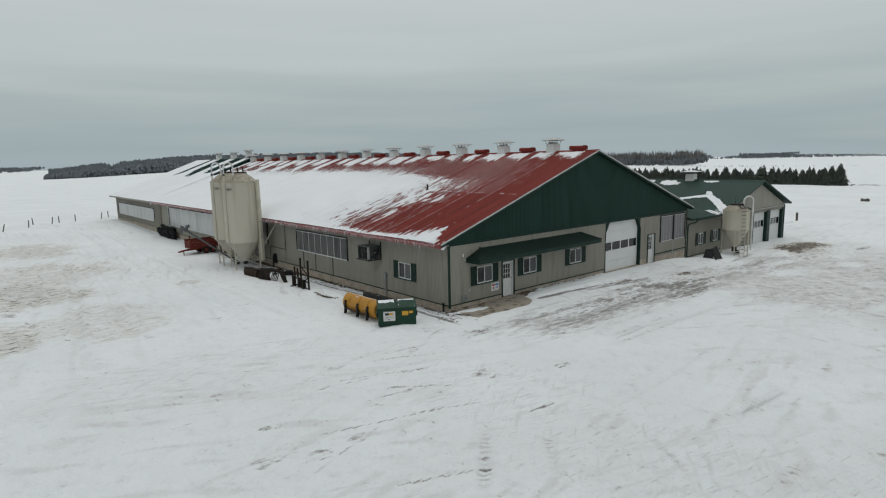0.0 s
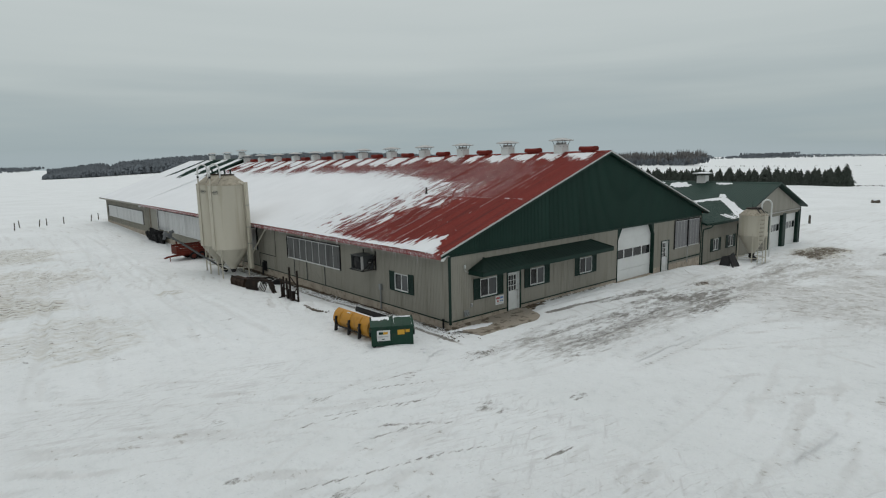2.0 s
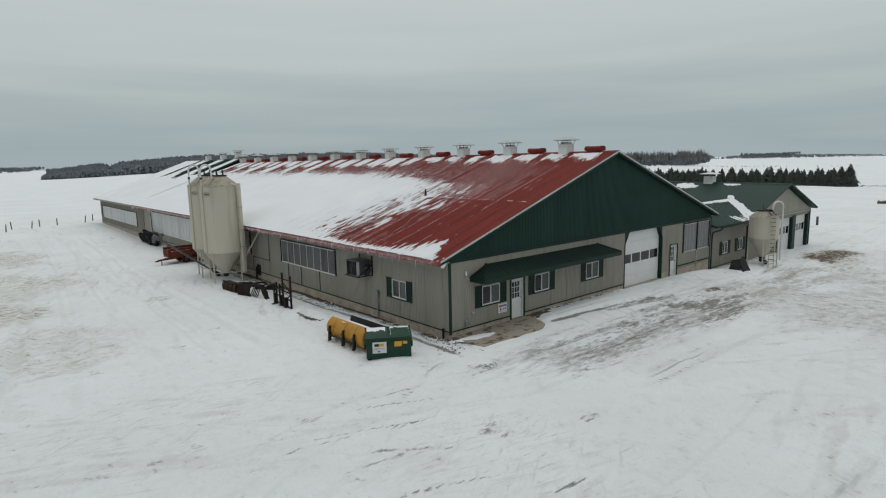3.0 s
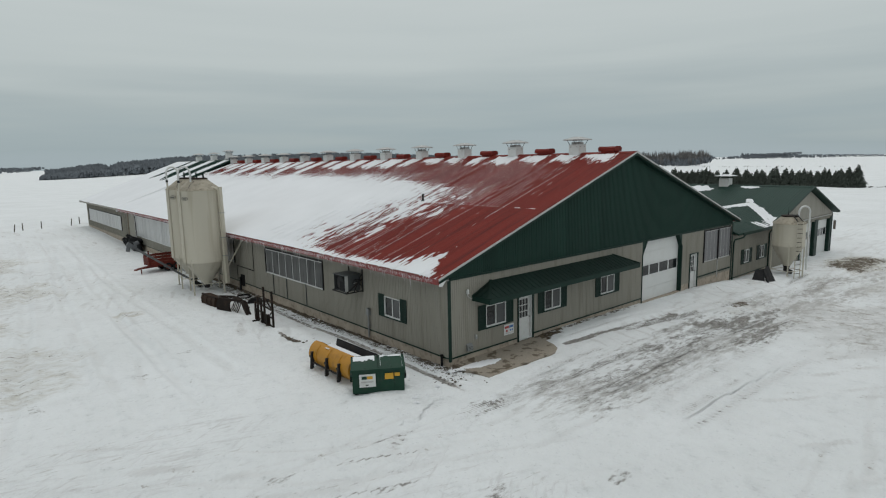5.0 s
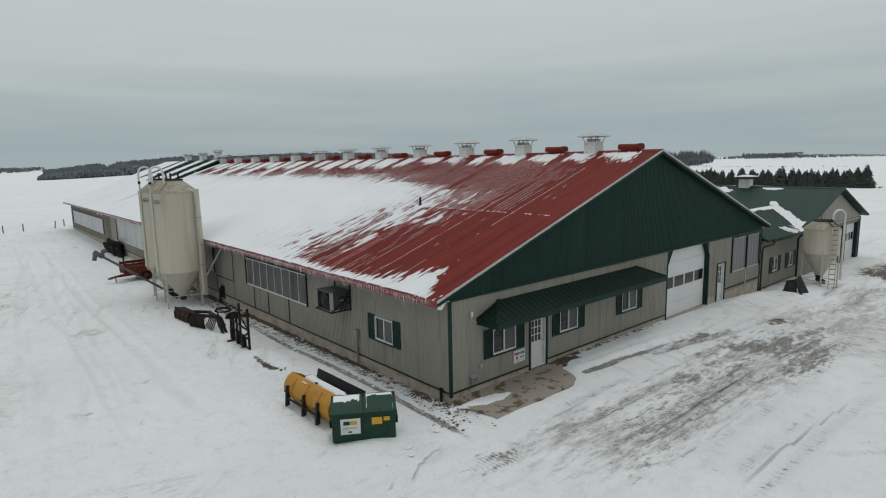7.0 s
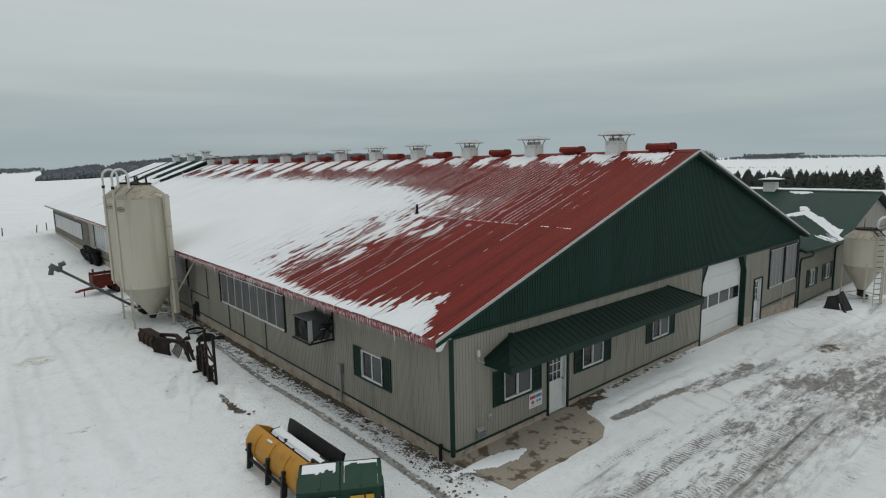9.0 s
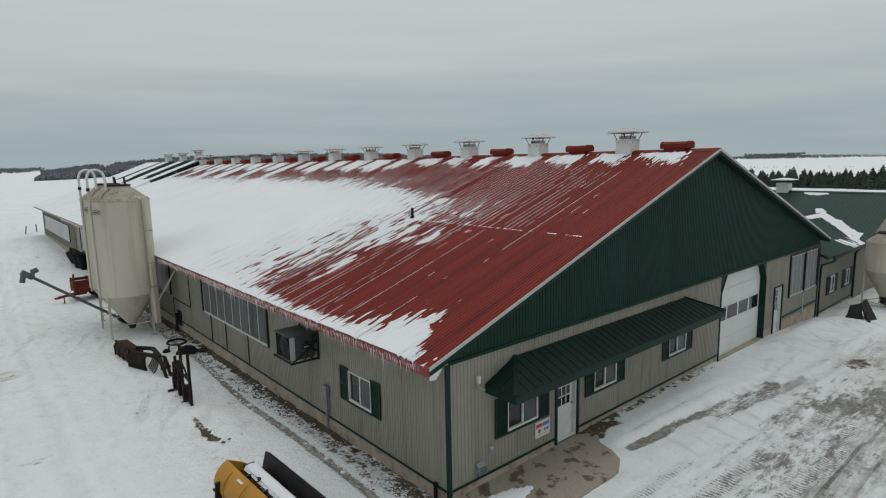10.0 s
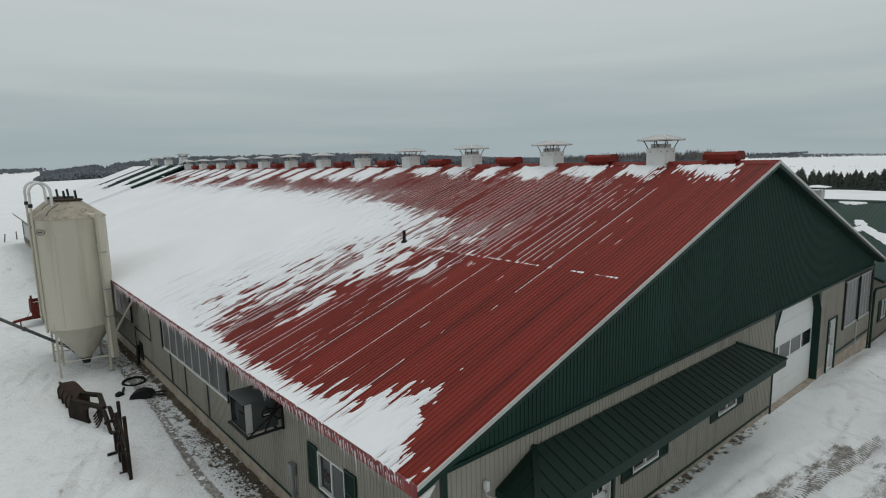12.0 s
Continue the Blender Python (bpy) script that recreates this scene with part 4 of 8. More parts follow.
# openings: (x0, x1, z0, z1) along each wall
FRONT_WINDOWS = ((1.98, 3.17, 1.14, 2.04), (5.75, 6.92, 1.14, 2.04), (10.17, 11.39, 1.14, 2.04))
DOOR_A, DOOR_B = (4.0, 4.92, 0.06, 2.06), (19.66, 20.58, -0.10, 2.02)
BIG = (14.14, 18.52, -0.06, BREAK_Z)
CURTAIN_FRONT = (21.4, 25.15, 1.32, 3.28)
front_holes = [*FRONT_WINDOWS, DOOR_A, DOOR_B, BIG, CURTAIN_FRONT]
# along the long wall, in metres from the front corner
SIDE_WINDOW = (3.22, 4.40, 1.18, 2.07)
SIDE_CURTAINS = ((9.95, 17.0, 1.48, 2.95), (22.2, 27.5, 1.45, 3.1), (34.0, 49.4, 1.0, 3.1), (55.9, 75.5, 1.02, 2.6))
BARN_DOOR = (50.0, 53.1, 0.1, 3.2)
side_holes = [(LONG - h[1], LONG - h[0], h[2], h[3]) for h in (SIDE_WINDOW, *SIDE_CURTAINS, BARN_DOOR)]
SIDE_AT = Matrix.Translation((0, LONG, 0)) @ SIDE

front_wall = wall_slab("front_wall", FRONT, WIDE, -0.9, BREAK_Z, front_holes, M_CONCRETE, barn, 0.22)
part("gable_wall", prism(bmesh.new(), [(0, BREAK_Z), (WIDE, BREAK_Z), (WIDE, roof_z(WIDE) - 0.15), (MID, RIDGE_Z - 0.15), (0, roof_z(0) - 0.15)], "y", 0.0, 0.2), M_GREEN_TRIM, barn)
side_wall = wall_slab("side_wall", SIDE_AT, LONG - 0.22, -0.9, 3.6, side_holes, M_CONCRETE, barn, 0.22)
part("far_side_wall", boxed(WIDE - 0.22, WIDE, 0.22, LONG, -0.9, 3.6), M_TAUPE, barn)
part("back_wall", prism(bmesh.new(), [(0.22, -0.9), (WIDE - 0.22, -0.9), (WIDE - 0.22, 3.7), (MID, GREEN_RIDGE - 0.3), (0.22, 3.7)], "y", LONG - 0.22, LONG), M_TAUPE, barn)
part("barn_floor", boxed(0.22, WIDE - 0.22, 0.22, LONG - 0.22, -0.9, -0.05), M_INTERIOR, barn)
# ribbed sheets
siding(front_wall, Matrix.Translation((0, -0.004, 0)), WIDE, 0.26, BREAK_Z, front_holes, M_TAUPE)
siding(side_wall, SIDE_AT @ Matrix.Translation((0, -0.004, 0)), LONG, 0.24, 3.6, side_holes, M_TAUPE)
gable = part("gable_siding", boxed(0.0, WIDE, -0.05, -0.004, BREAK_Z - 0.02, BREAK_Z + 0.06), M_GREEN_TRIM, barn)
u = 0.0
while u < WIDE - 0.02:
    w = min(PANEL, WIDE - u)
    lo = BREAK_Z + 0.06
    me = ribbed_mesh(w, 0, M_GREEN, 0.016, pitch=PITCH / 2, tops=lambda q, u=u, lo=lo: max(roof_z(u + q) - 0.16 - lo, 0.02))
    ob = new("panel", me)
    ob.parent = gable
    ob.matrix_world = Matrix.Translation((u, -0.006, lo))
    u += PANEL

# roof decks, sheets, trims
run = math.hypot(MID + OVER, RIDGE_Z - EAVE_Z)
pitch_a = math.atan2(RIDGE_Z - EAVE_Z, MID + OVER)


def roof_deck(name, y0, y1, ridge, material):
    """Both slopes as one folded slab 0.14 m thick."""
    t = 0.14
    far_z = EAVE_Z - 0.01 + (OVER - OVER_R) * (ridge - EAVE_Z) / (MID + OVER)
    top = [(-OVER, EAVE_Z - 0.01), (MID, ridge - 0.01), (WIDE + OVER_R, far_z)]
    return part(name, prism(bmesh.new(), top + [(x, z - t) for x, z in reversed(top)], "y", y0, y1), material, barn)


def roof_sheets(parent, y0, y1, ridge, material):
    a = math.atan2(ridge - EAVE_Z, MID + OVER)
    length = math.hypot(MID + OVER, ridge - EAVE_Z)
    n_sheets = math.ceil((y1 - y0) / PANEL - 1e-6)
    for k in range(n_sheets):
        hi = min(y0 + (k + 1) * PANEL, y1)
        w = hi - (y0 + k * PANEL)
        ob = new("roof_panel", ribbed_mesh(w, length - 0.02, material, 0.011, pitch=FINE))
        ob.parent = parent
        # sheet x runs towards -y, its length up the slope
        ob.matrix_world = Matrix(((0, math.sin(a), math.cos(a), -OVER), (-1, 0, 0, hi), (0, -math.cos(a), math.sin(a), EAVE_Z), (0, 0, 0, 1)))


GABLE_OVER = 0.30
FINE = PITCH / 2                     # rib spacing of the roof sheets
red_roof = roof_deck("red_roof", -GABLE_OVER, RED_END, RIDGE_Z, M_RED)
green_roof = roof_deck("green_roof", RED_END, LONG + 0.4, GREEN_RIDGE, M_GREEN)
roof_sheets(red_roof, -GABLE_OVER, RED_END, RIDGE_Z, M_RED)
roof_sheets(green_roof, RED_END, LONG + 0.4, GREEN_RIDGE, M_GREEN)
part("ridge_cap", prism(bmesh.new(), [(MID - 0.26, RIDGE_Z - 0.075), (MID - 0.02, RIDGE_Z + 0.035), (MID + 0.02, RIDGE_Z + 0.035), (MID + 0.26, RIDGE_Z - 0.075), (MID, RIDGE_Z + 0.0)], "y", -GABLE_OVER - 0.02, RED_END), M_RED, barn)
part("green_ridge_cap", prism(bmesh.new(), [(MID - 0.26, GREEN_RIDGE - 0.085), (MID, GREEN_RIDGE + 0.04), (MID + 0.26, GREEN_RIDGE - 0.085), (MID, GREEN_RIDGE)], "y", RED_END, LONG + 0.42), M_GREEN, barn)
# white rake boards along the gable, fascia along the eaves
SLOPE = (RIDGE_Z - EAVE_Z) / (MID + OVER)
for side in (1, -1):
    x0 = -OVER - 0.03 if side > 0 else WIDE + OVER_R + 0.03
    ze = EAVE_Z if side > 0 else EAVE_Z + (OVER - OVER_R) * SLOPE
    part("rake_board", prism(bmesh.new(), [(x0, ze + 0.008), (MID, RIDGE_Z + 0.018), (MID, RIDGE_Z - 0.065), (x0, ze - 0.08)], "y", -GABLE_OVER - 0.032, -GABLE_OVER - 0.012), M_TRIM_GREY, barn)
    part("rake_trim", prism(bmesh.new(), [(x0, ze - 0.08), (MID, RIDGE_Z - 0.065), (MID, RIDGE_Z - 0.15), (x0, ze - 0.165)], "y", -GABLE_OVER - 0.026, -GABLE_OVER - 0.012), M_GREEN_TRIM, barn)
    soffit = [(x0 + side * 0.05, ze - 0.17), (MID, RIDGE_Z - 0.155), (MID, RIDGE_Z - 0.175), (x0 + side * 0.05, ze - 0.19)]
    part("gable_soffit", prism(bmesh.new(), soffit, "y", -GABLE_OVER - 0.01, -0.03), M_GREEN_TRIM, barn)
part("eave_fascia", boxed(-OVER - 0.03, -OVER + 0.01, -GABLE_OVER - 0.01, RED_END - 1.3, EAVE_Z - 0.24, EAVE_Z - 0.008), M_FASCIA, barn)
part("eave_return", prism(bmesh.new(), [(-OVER - 0.035, EAVE_Z - 0.20), (-OVER + 0.30, EAVE_Z - 0.10), (-OVER + 0.12, EAVE_Z - 0.30), (-OVER - 0.035, EAVE_Z - 0.28)], "y", -GABLE_OVER - 0.055, -GABLE_OVER - 0.02), M_WHITE, barn)
part("far_eave_fascia", boxed(-OVER - 0.03, -OVER + 0.01, RED_END - 1.3, LONG + 0.4, EAVE_Z - 0.19, EAVE_Z - 0.012), M_TAUPE, barn)
part("eave_soffit", boxed(-OVER + 0.02, 0.0, -0.03, LONG, EAVE_Z - 0.20, EAVE_Z - 0.17), M_TRIM_GREY, barn)
part("right_fascia", boxed(WIDE + OVER_R - 0.01, WIDE + OVER_R + 0.03, -GABLE_OVER - 0.01, LONG, EAVE_Z - 0.11, EAVE_Z + 0.06), M_TRIM_GREY, barn)
# corner posts and the drip strip above the footing
part("corner_post", boxed(-0.037, 0.06, -0.037, -0.006, 0.10, 3.42), M_GREEN_TRIM, barn)
part("corner_post", boxed(-0.037, -0.006, -0.006, 0.06, 0.10, 3.42), M_GREEN_TRIM, barn)
part("corner_post", boxed(WIDE - 0.06, WIDE + 0.04, -0.05, -0.006, -0.5, 3.45), M_GREEN_TRIM, barn)
for x0, x1 in ((0.1, DOOR_A[0] - 0.06), (DOOR_A[1] + 0.06, BIG[0])):
    part("base_trim", boxed(x0, x1, -0.036, -0.004, 0.205, 0.262), M_GREEN_TRIM, barn)
part("base_trim", boxed(-0.035, -0.004, 0.1, 52, 0.195, 0.245), M_GREEN_TRIM, barn)
part("base_trim", boxed(20.65, WIDE - 0.06, -0.045, -0.024, 0.42, 0.50), M_GREEN_TRIM, barn)


# ---------------------------------------------------------------- snow on the roof
def roof_snow(name, y0, y1, ridge, amount, parent_label):
    """A sheet that lies on the metal where snow is deep enough and dips below it elsewhere."""
    a = math.atan2(ridge - EAVE_Z, MID + OVER)
    length = math.hypot(MID + OVER, ridge - EAVE_Z)
    ys = -GABLE_OVER + (np.arange(math.ceil((y0 + GABLE_OVER) / FINE * 4), int((y1 + GABLE_OVER) / FINE * 4)) / 4 + 0.03) * FINE
    ss = np.arange(-0.05, length - 0.1, 0.11)
    Y, S = np.meshgrid(ys, ss)
    h = amount(Y, S / length)
    q = (Y + GABLE_OVER) / FINE - 0.03 + 1e-6
    phase = q - np.floor(q)
    crest = 0.012 * np.exp(-((phase - 0.5) / 0.15) ** 2)
    if y0 > 10:
        h[:, :2] = -0.45                                       # the drift slopes down to the lower roof
    deep = np.clip(h, -0.45 if y0 > 10 else -0.02, 0.09)
    H = deep + 0.3 * crest * (deep > 0)
    X = -OVER + S * math.cos(a) - H * math.sin(a)
    Z = EAVE_Z + S * math.sin(a) + H * math.cos(a)
    ny, nx = X.shape
    i = np.arange(ny * nx).reshape(ny, nx)
    quads = np.stack([i[:-1, :-1], i[1:, :-1], i[1:, 1:], i[:-1, 1:]], -1).reshape(-1, 4)
    keep = (H.reshape(-1)[quads] > 0.0).any(1)
    quads = quads[keep]
    used, inv = np.unique(quads, return_inverse=True)
    quads = inv.reshape(-1, 4)
    verts = np.stack([X, Y, Z], -1).reshape(-1, 3)[used]
    me = bpy.data.meshes.new(name)
    me.vertices.add(len(verts))
    me.vertices.foreach_set("co", verts.astype(np.float32).ravel())
    me.loops.add(quads.size)
    me.loops.foreach_set("vertex_index", quads[:, ::-1].astype(np.int32).ravel())
    me.polygons.add(len(quads))
    me.polygons.foreach_set("loop_start", np.arange(0, quads.size, 4, dtype=np.int32))
    me.update(calc_edges=True)
    me.polygons.foreach_set("use_smooth", np.ones(len(quads), dtype=bool))
    me.materials.append(M_SNOW)
    return tagged(new(name, me), parent_label, "snow", kind="stuff")


VENT_Y = [3.4 + 4.66 * k for k in range(12)]
BOX_Y = [1.3] + [5.72 + 4.66 * k for k in range(11)]


def red_snow(Y, S):
    q = (Y + GABLE_OVER) / FINE - 0.03 + 1e-6
    rib = np.floor(q)
    lane = np.floor(q * 2)
    phase = q - rib
    n1 = lattice(lane * 7.31 + 0.5, S * 17.0, 5)                 # lane by lane, long down the slope
    n2 = lattice(lane * 3.77 + 0.5, S * 46.0, 6)
    n3 = lattice(rib * 5.13 + 0.5, S * 7.0, 7)
    lump = fractal(Y * 2.3 + 3.0 * S, S * 17.0, 25, 3)           # clots that bridge several ribs
    cloud = fractal(Y * 0.35, S * 5.0, 11)
    crown = np.exp(-((phase - 0.5) / 0.11) ** 2)               # rib crowns melt free first
    lanes = 1.5 * (n1 - 0.5) + 1.15 * (n2 - 0.5) + 0.8 * (n3 - 0.5)
    noise_mix = 1.4 * lanes + 0.7 * (lump - 0.5)
    left = np.interp(S, (0.0, 0.05, 0.10, 0.24, 0.35, 0.47, 0.53, 0.60, 0.66, 0.70), (10.6, 11.4, 12.2, 11.2, 10.2, 8.5, 8.2, 9.8, 12.6, 17.0))
    top = np.interp(Y, (8, 16, 20, 30, 40, 55), (0.66, 0.70, 0.715, 0.71, 0.715, 0.70))
    inside = np.minimum((Y - left) / 2.6, (top - S) / 0.055)
    main = inside + noise_mix + 1.6 * (cloud - 0.5)
    main = np.where(S > 0.86, -1.0, main)
    # thin remnants caught against the ribs
    high = step(0.44, 0.52, S)                                  # above the lap the lines are long and even
    n4 = np.where(high > 0.5, lattice(rib * 9.17 + 0.5, S * 3.2, 8), lattice(rib * 9.17 + 0.5, S * 5.5, 8))
    n5 = lattice(rib * 2.71 + 0.5, S * 34.0, 9)
    own = lattice(rib * 4.37 + 0.5, 0 * S, 29)                   # some ribs hold more than others
    beside = np.abs(phase - 0.75) < 0.06
    few = np.interp(Y, (0, 2.5, 5, 8, 12, 20, 55), (0.82, 0.68, 0.52, 0.46, 0.44, 0.47, 0.47)) + 0.12 * (1 - high) + np.where(S > 0.94, 0.3, 0.0)
    rim = step(-2.4, -0.3, inside)                             # more is left close to the deep snow
    few = few + 0.04 - 0.04 * rim * high
    taller = np.mod(rib, 2) < 0.5                              # every second rib stands higher and holds a long line
    run = step(1.2, 3.2, Y + 2.5 * (own - 0.5)) * (1 - step(0.86, 0.93, S)) * np.where(S > 0.465, 1.0, 0.40 + 0.60 * step(4.0, 9.5, Y))
    few = few + np.where(taller, -0.13 * run, 0.17 - 0.17 * step(-1.2, 0.0, inside))
    wisps = np.where(beside, 2.0 * (0.46 * n4 + 0.28 * n5 + 0.12 * n1 + (0.30 - 0.14 * high) * (own - 0.5) + 0.14 + 0.22 * (cloud - 0.5) - few), -1.0)
    wisps = np.minimum(wisps, np.where(taller, 0.085, 0.05))
    # strip along the eave, rising to a patch by the gable corner
    lip = np.interp(Y, (0.15, 0.35, 0.8, 1.15, 1.5, 2.2, 3.0, 5.0, 10, 12.5), (-0.03, 0.01, 0.052, 0.108, 0.098, 0.062, 0.036, 0.022, 0.024, 0.05))
    eave = (lip - S) / 0.034 + (0.50 + 0.95 * (Y < 3.5)) * (lanes * 1.15 + 0.5 * (lump - 0.5))
    # drifts below each ventilator on the ridge; along the far half they run down to the deep snow
    crest = -1.0 + 0 * Y
    for k, y in enumerate(VENT_Y + BOX_Y):
        low = float(np.interp(y, (0, 14, 24, 34, 55), (0.905, 0.90, 0.84, 0.74, 0.68)))
        if k >= len(VENT_Y):
            low = max(low, 0.865)
        reach = low - 0.015 * math.sin(k * 2.4)
        wide = 0.75 + 0.22 * math.sin(k * 1.7)
        d = np.minimum((wide - np.abs(Y - y - 0.3)) / 0.3, np.minimum((S - reach - 0.02 * (Y - y)) / 0.03, (0.982 - S) / 0.008))
        crest = np.maximum(crest, d + 1.2 * lanes + 0.5 * (lump - 0.5) - 0.1)
    lap = np.where((np.abs(S - 0.465) < 0.005) & (Y > 0.2) & (Y < 9), 0.6 * (lattice(Y * 13.0, 0 * S, 19) - 0.62) + 0.02 * Y, -1.0)
    # snow held behind the vent pipe
    held = 1.0 - np.hypot((Y - 8.15) / 0.75, (S - 0.482) / 0.018) + 0.9 * lanes
    # single clots left lying below the edge of the deep snow
    clots = np.where(inside > -1.7, 7.0 * (fractal(Y * 3.4 + 5.0 * S, S * 14.0, 33, 3) - 0.67) + 1.6 * lanes, -1.0)
    clots = np.where((S < 0.44) & (S > 0.10), clots, -1.0)
    field = np.maximum(np.maximum(main, eave), np.maximum(np.maximum(crest, held), clots))
    depth = np.where(field > 0.25, 0.022 + 0.030 * np.clip(field - 0.25, 0, 1), np.where(field > 0, 0.012 + 0.04 * field, 0.088 * field)) - 0.06 * crown * (field < 0.75) * (field > 0)
    thin = np.where(wisps > 0, 0.0015 + 0.10 * wisps + 0.006 * rim, -1.0)
    return np.maximum(np.maximum(depth, thin), lap * 0.05)


FAR_VENT_Y = (56.2, 61.6, 67.6)


def green_snow(Y, S):
    """Deep over the lower slope; bare green bands between the drifts that trail below each ventilator."""
    rib = np.floor(Y / PITCH)
    streak = lattice(rib * 0.23, S * 2.0, 15) + 0.5 * lattice(rib * 1.7, S * 9.0, 16)
    field = (0.60 + 0.02 * np.sin(Y) - S) / 0.10 + 2.0 * (streak - 0.75)
    for y, wide in zip(FAR_VENT_Y + (72.5,), (0.9, 1.1, 1.2, 2.0)):
        field = np.maximum(field, (wide - np.abs(Y - y - 0.3 + 1.5 * (0.9 - S))) / 0.5 + 1.4 * (streak - 0.75))
    field = np.maximum(field, (Y - 70.5) / 1.5)
    return np.where(field > 0.2, 0.04, -0.05)


roof_snow("roof_snow", -0.25, RED_END, RIDGE_Z, red_snow, "streaky melting snow lying on the red roof")
roof_snow("roof_snow", RED_END - 0.12, LONG + 0.35, GREEN_RIDGE, green_snow, "snow lying on the far green roof")


# ---------------------------------------------------------------- windows and doors
def slider_window(parent, m4, hole, shutters=True):
    x0, x1, z0, z1 = hole
    win = part("window", boxed(x0 - 0.05, x1 + 0.05, -0.06, -0.03, z0 - 0.09, z0 - 0.02, bevel=0.006), M_GREEN_TRIM, parent, m4=m4)
    bm = bmesh.new()
    for a, b2, c, d in ((x0, x1, z0 - 0.02, z0 + 0.035), (x0, x1, z1 - 0.035, z1), (x0, x0 + 0.035, z0 + 0.035, z1 - 0.035), (x1 - 0.035, x1, z0 + 0.035, z1 - 0.035)):
        box(bm, a, b2, -0.045, 0.06, c, d)
    mid = (x0 + x1) / 2
    box(bm, mid - 0.022, mid + 0.022, -0.03, 0.05, z0 + 0.05, z1 - 0.05)
    part("frame", bm, M_WHITE, win, "white vinyl frame", m4=m4)
    part("pane", boxed(x0 + 0.035, mid - 0.022, 0.02, 0.03, z0 + 0.035, z1 - 0.035), M_GLASS, win, m4=m4)
    part("pane", boxed(mid + 0.022, x1 - 0.035, -0.005, 0.005, z0 + 0.035, z1 - 0.035), M_REFLECT_PANE, win, m4=m4)
    # added sheet that greys the right-hand half of the window
    part("blind", boxed(mid, x1 - 0.02, 0.12, 0.13, z0, z1), M_CURTAIN, win, "grey sheet added behind the right sash", m4=m4)
    # near-black sheet paints in the dimness of the room behind the glass
    part("dim_room_sheet", boxed(x0 - 0.1, x1 + 0.1, 0.9, 0.92, z0 - 0.2, z1 + 0.2), M_INTERIOR, win, m4=m4)
    if shutters:
        for a, b2 in ((x0 - 0.46, x0 - 0.01), (x1 + 0.01, x1 + 0.46)):
            bm = bmesh.new()
            s0, s1 = z0 - 0.08, z1 + 0.07
            box(bm, a, b2, -0.03, -0.022, s0, s1)
            for c, d in ((a, a + 0.05), (b2 - 0.05, b2)):
                box(bm, c, d, -0.055, -0.022, s0, s1)
            for c, d in ((s0, s0 + 0.06), (s1 - 0.06, s1), ((s0 + s1) / 2 - 0.03, (s0 + s1) / 2 + 0.03)):
                box(bm, a + 0.05, b2 - 0.05, -0.055, -0.022, c, d)
            z = s0 + 0.08
            while z < s1 - 0.08:
                box(bm, a + 0.05, b2 - 0.05, -0.045, -0.03, z, z + 0.018)
                z += 0.045
            part("shutter", bm, M_GREEN_TRIM, win, "dark green louvred shutter", m4=m4)
    return win


def curtain_window(parent, m4, hole, panes, posts=(), pale=False, frame=0.025, proud=0.062, bar_mat=None):
    x0, x1, z0, z1 = hole
    win = part("curtain_window", boxed(x0 - 0.05, x1 + 0.05, -0.05, 0.0, z1 - 0.02, z1 + 0.07), M_DARK, parent, m4=m4)
    part("side_jamb", boxed(x1, x1 + 0.06, -0.09, 0.0, z0 - 0.04, z1 - 0.02), M_DARK, win, m4=m4)
    part("side_jamb", boxed(x0 - 0.06, x0, -0.09, 0.0, z0 - 0.04, z1 - 0.02), M_DARK, win, m4=m4)
    w = (x1 - x0) / panes
    part("sill_rail", boxed(x0, x1, -0.06, 0.02, z0 - 0.03, z0 + 0.03), bar_mat or M_WHITE, win, "pale rail", m4=m4)
    part("top_rail", boxed(x0, x1, -0.05, 0.02, z1 - 0.06, z1 - 0.02), bar_mat or M_WHITE, win, "pale rail", m4=m4)
    for k in range(panes + 1):
        x = x0 + k * w
        part("mullion", boxed(x - frame / 2, x + frame / 2, -proud, 0.03, z0 + 0.03, z1 - 0.06), bar_mat or M_WHITE, win, m4=m4)
    for k in range(panes):
        me = part("pane", boxed(x0 + k * w + frame / 2, x0 + (k + 1) * w - frame / 2, 0.082 - proud - 0.062 * (proud < 0.05), 0.095 - proud - 0.062 * (proud < 0.05), z0 + 0.03, z1 - 0.06), M_DIM_CURTAIN if pale == "dim" else M_PALE_CURTAIN if pale else M_CURTAIN, win, m4=m4)
    for x in posts:
        part("rail_post", boxed(x - 0.012, x + 0.012, -0.075, -0.030, 0.25, z0), M_UNIT, win, m4=m4)
    return win


for hole in FRONT_WINDOWS:
    slider_window(barn, FRONT, hole)
slider_window(barn, SIDE_AT, (LONG - SIDE_WINDOW[1], LONG - SIDE_WINDOW[0], *SIDE_WINDOW[2:]))
half_x = CURTAIN_FRONT[0] + 0.52 * (CURTAIN_FRONT[1] - CURTAIN_FRONT[0])
curtain_window(barn, FRONT, (CURTAIN_FRONT[0], half_x - 0.02, *CURTAIN_FRONT[2:]), 4, pale="dim", frame=0.018, proud=0.03, bar_mat=M_TRIM_GREY)
curtain_window(barn, FRONT, (half_x + 0.02, CURTAIN_FRONT[1], *CURTAIN_FRONT[2:]), 4, pale="dim", frame=0.018, proud=0.03, bar_mat=M_TRIM_GREY)
part("rail_post", boxed(half_x - 0.02, half_x + 0.02, -0.075, -0.03, 0.1, 1.3), M_TRIM_GREY, barn)
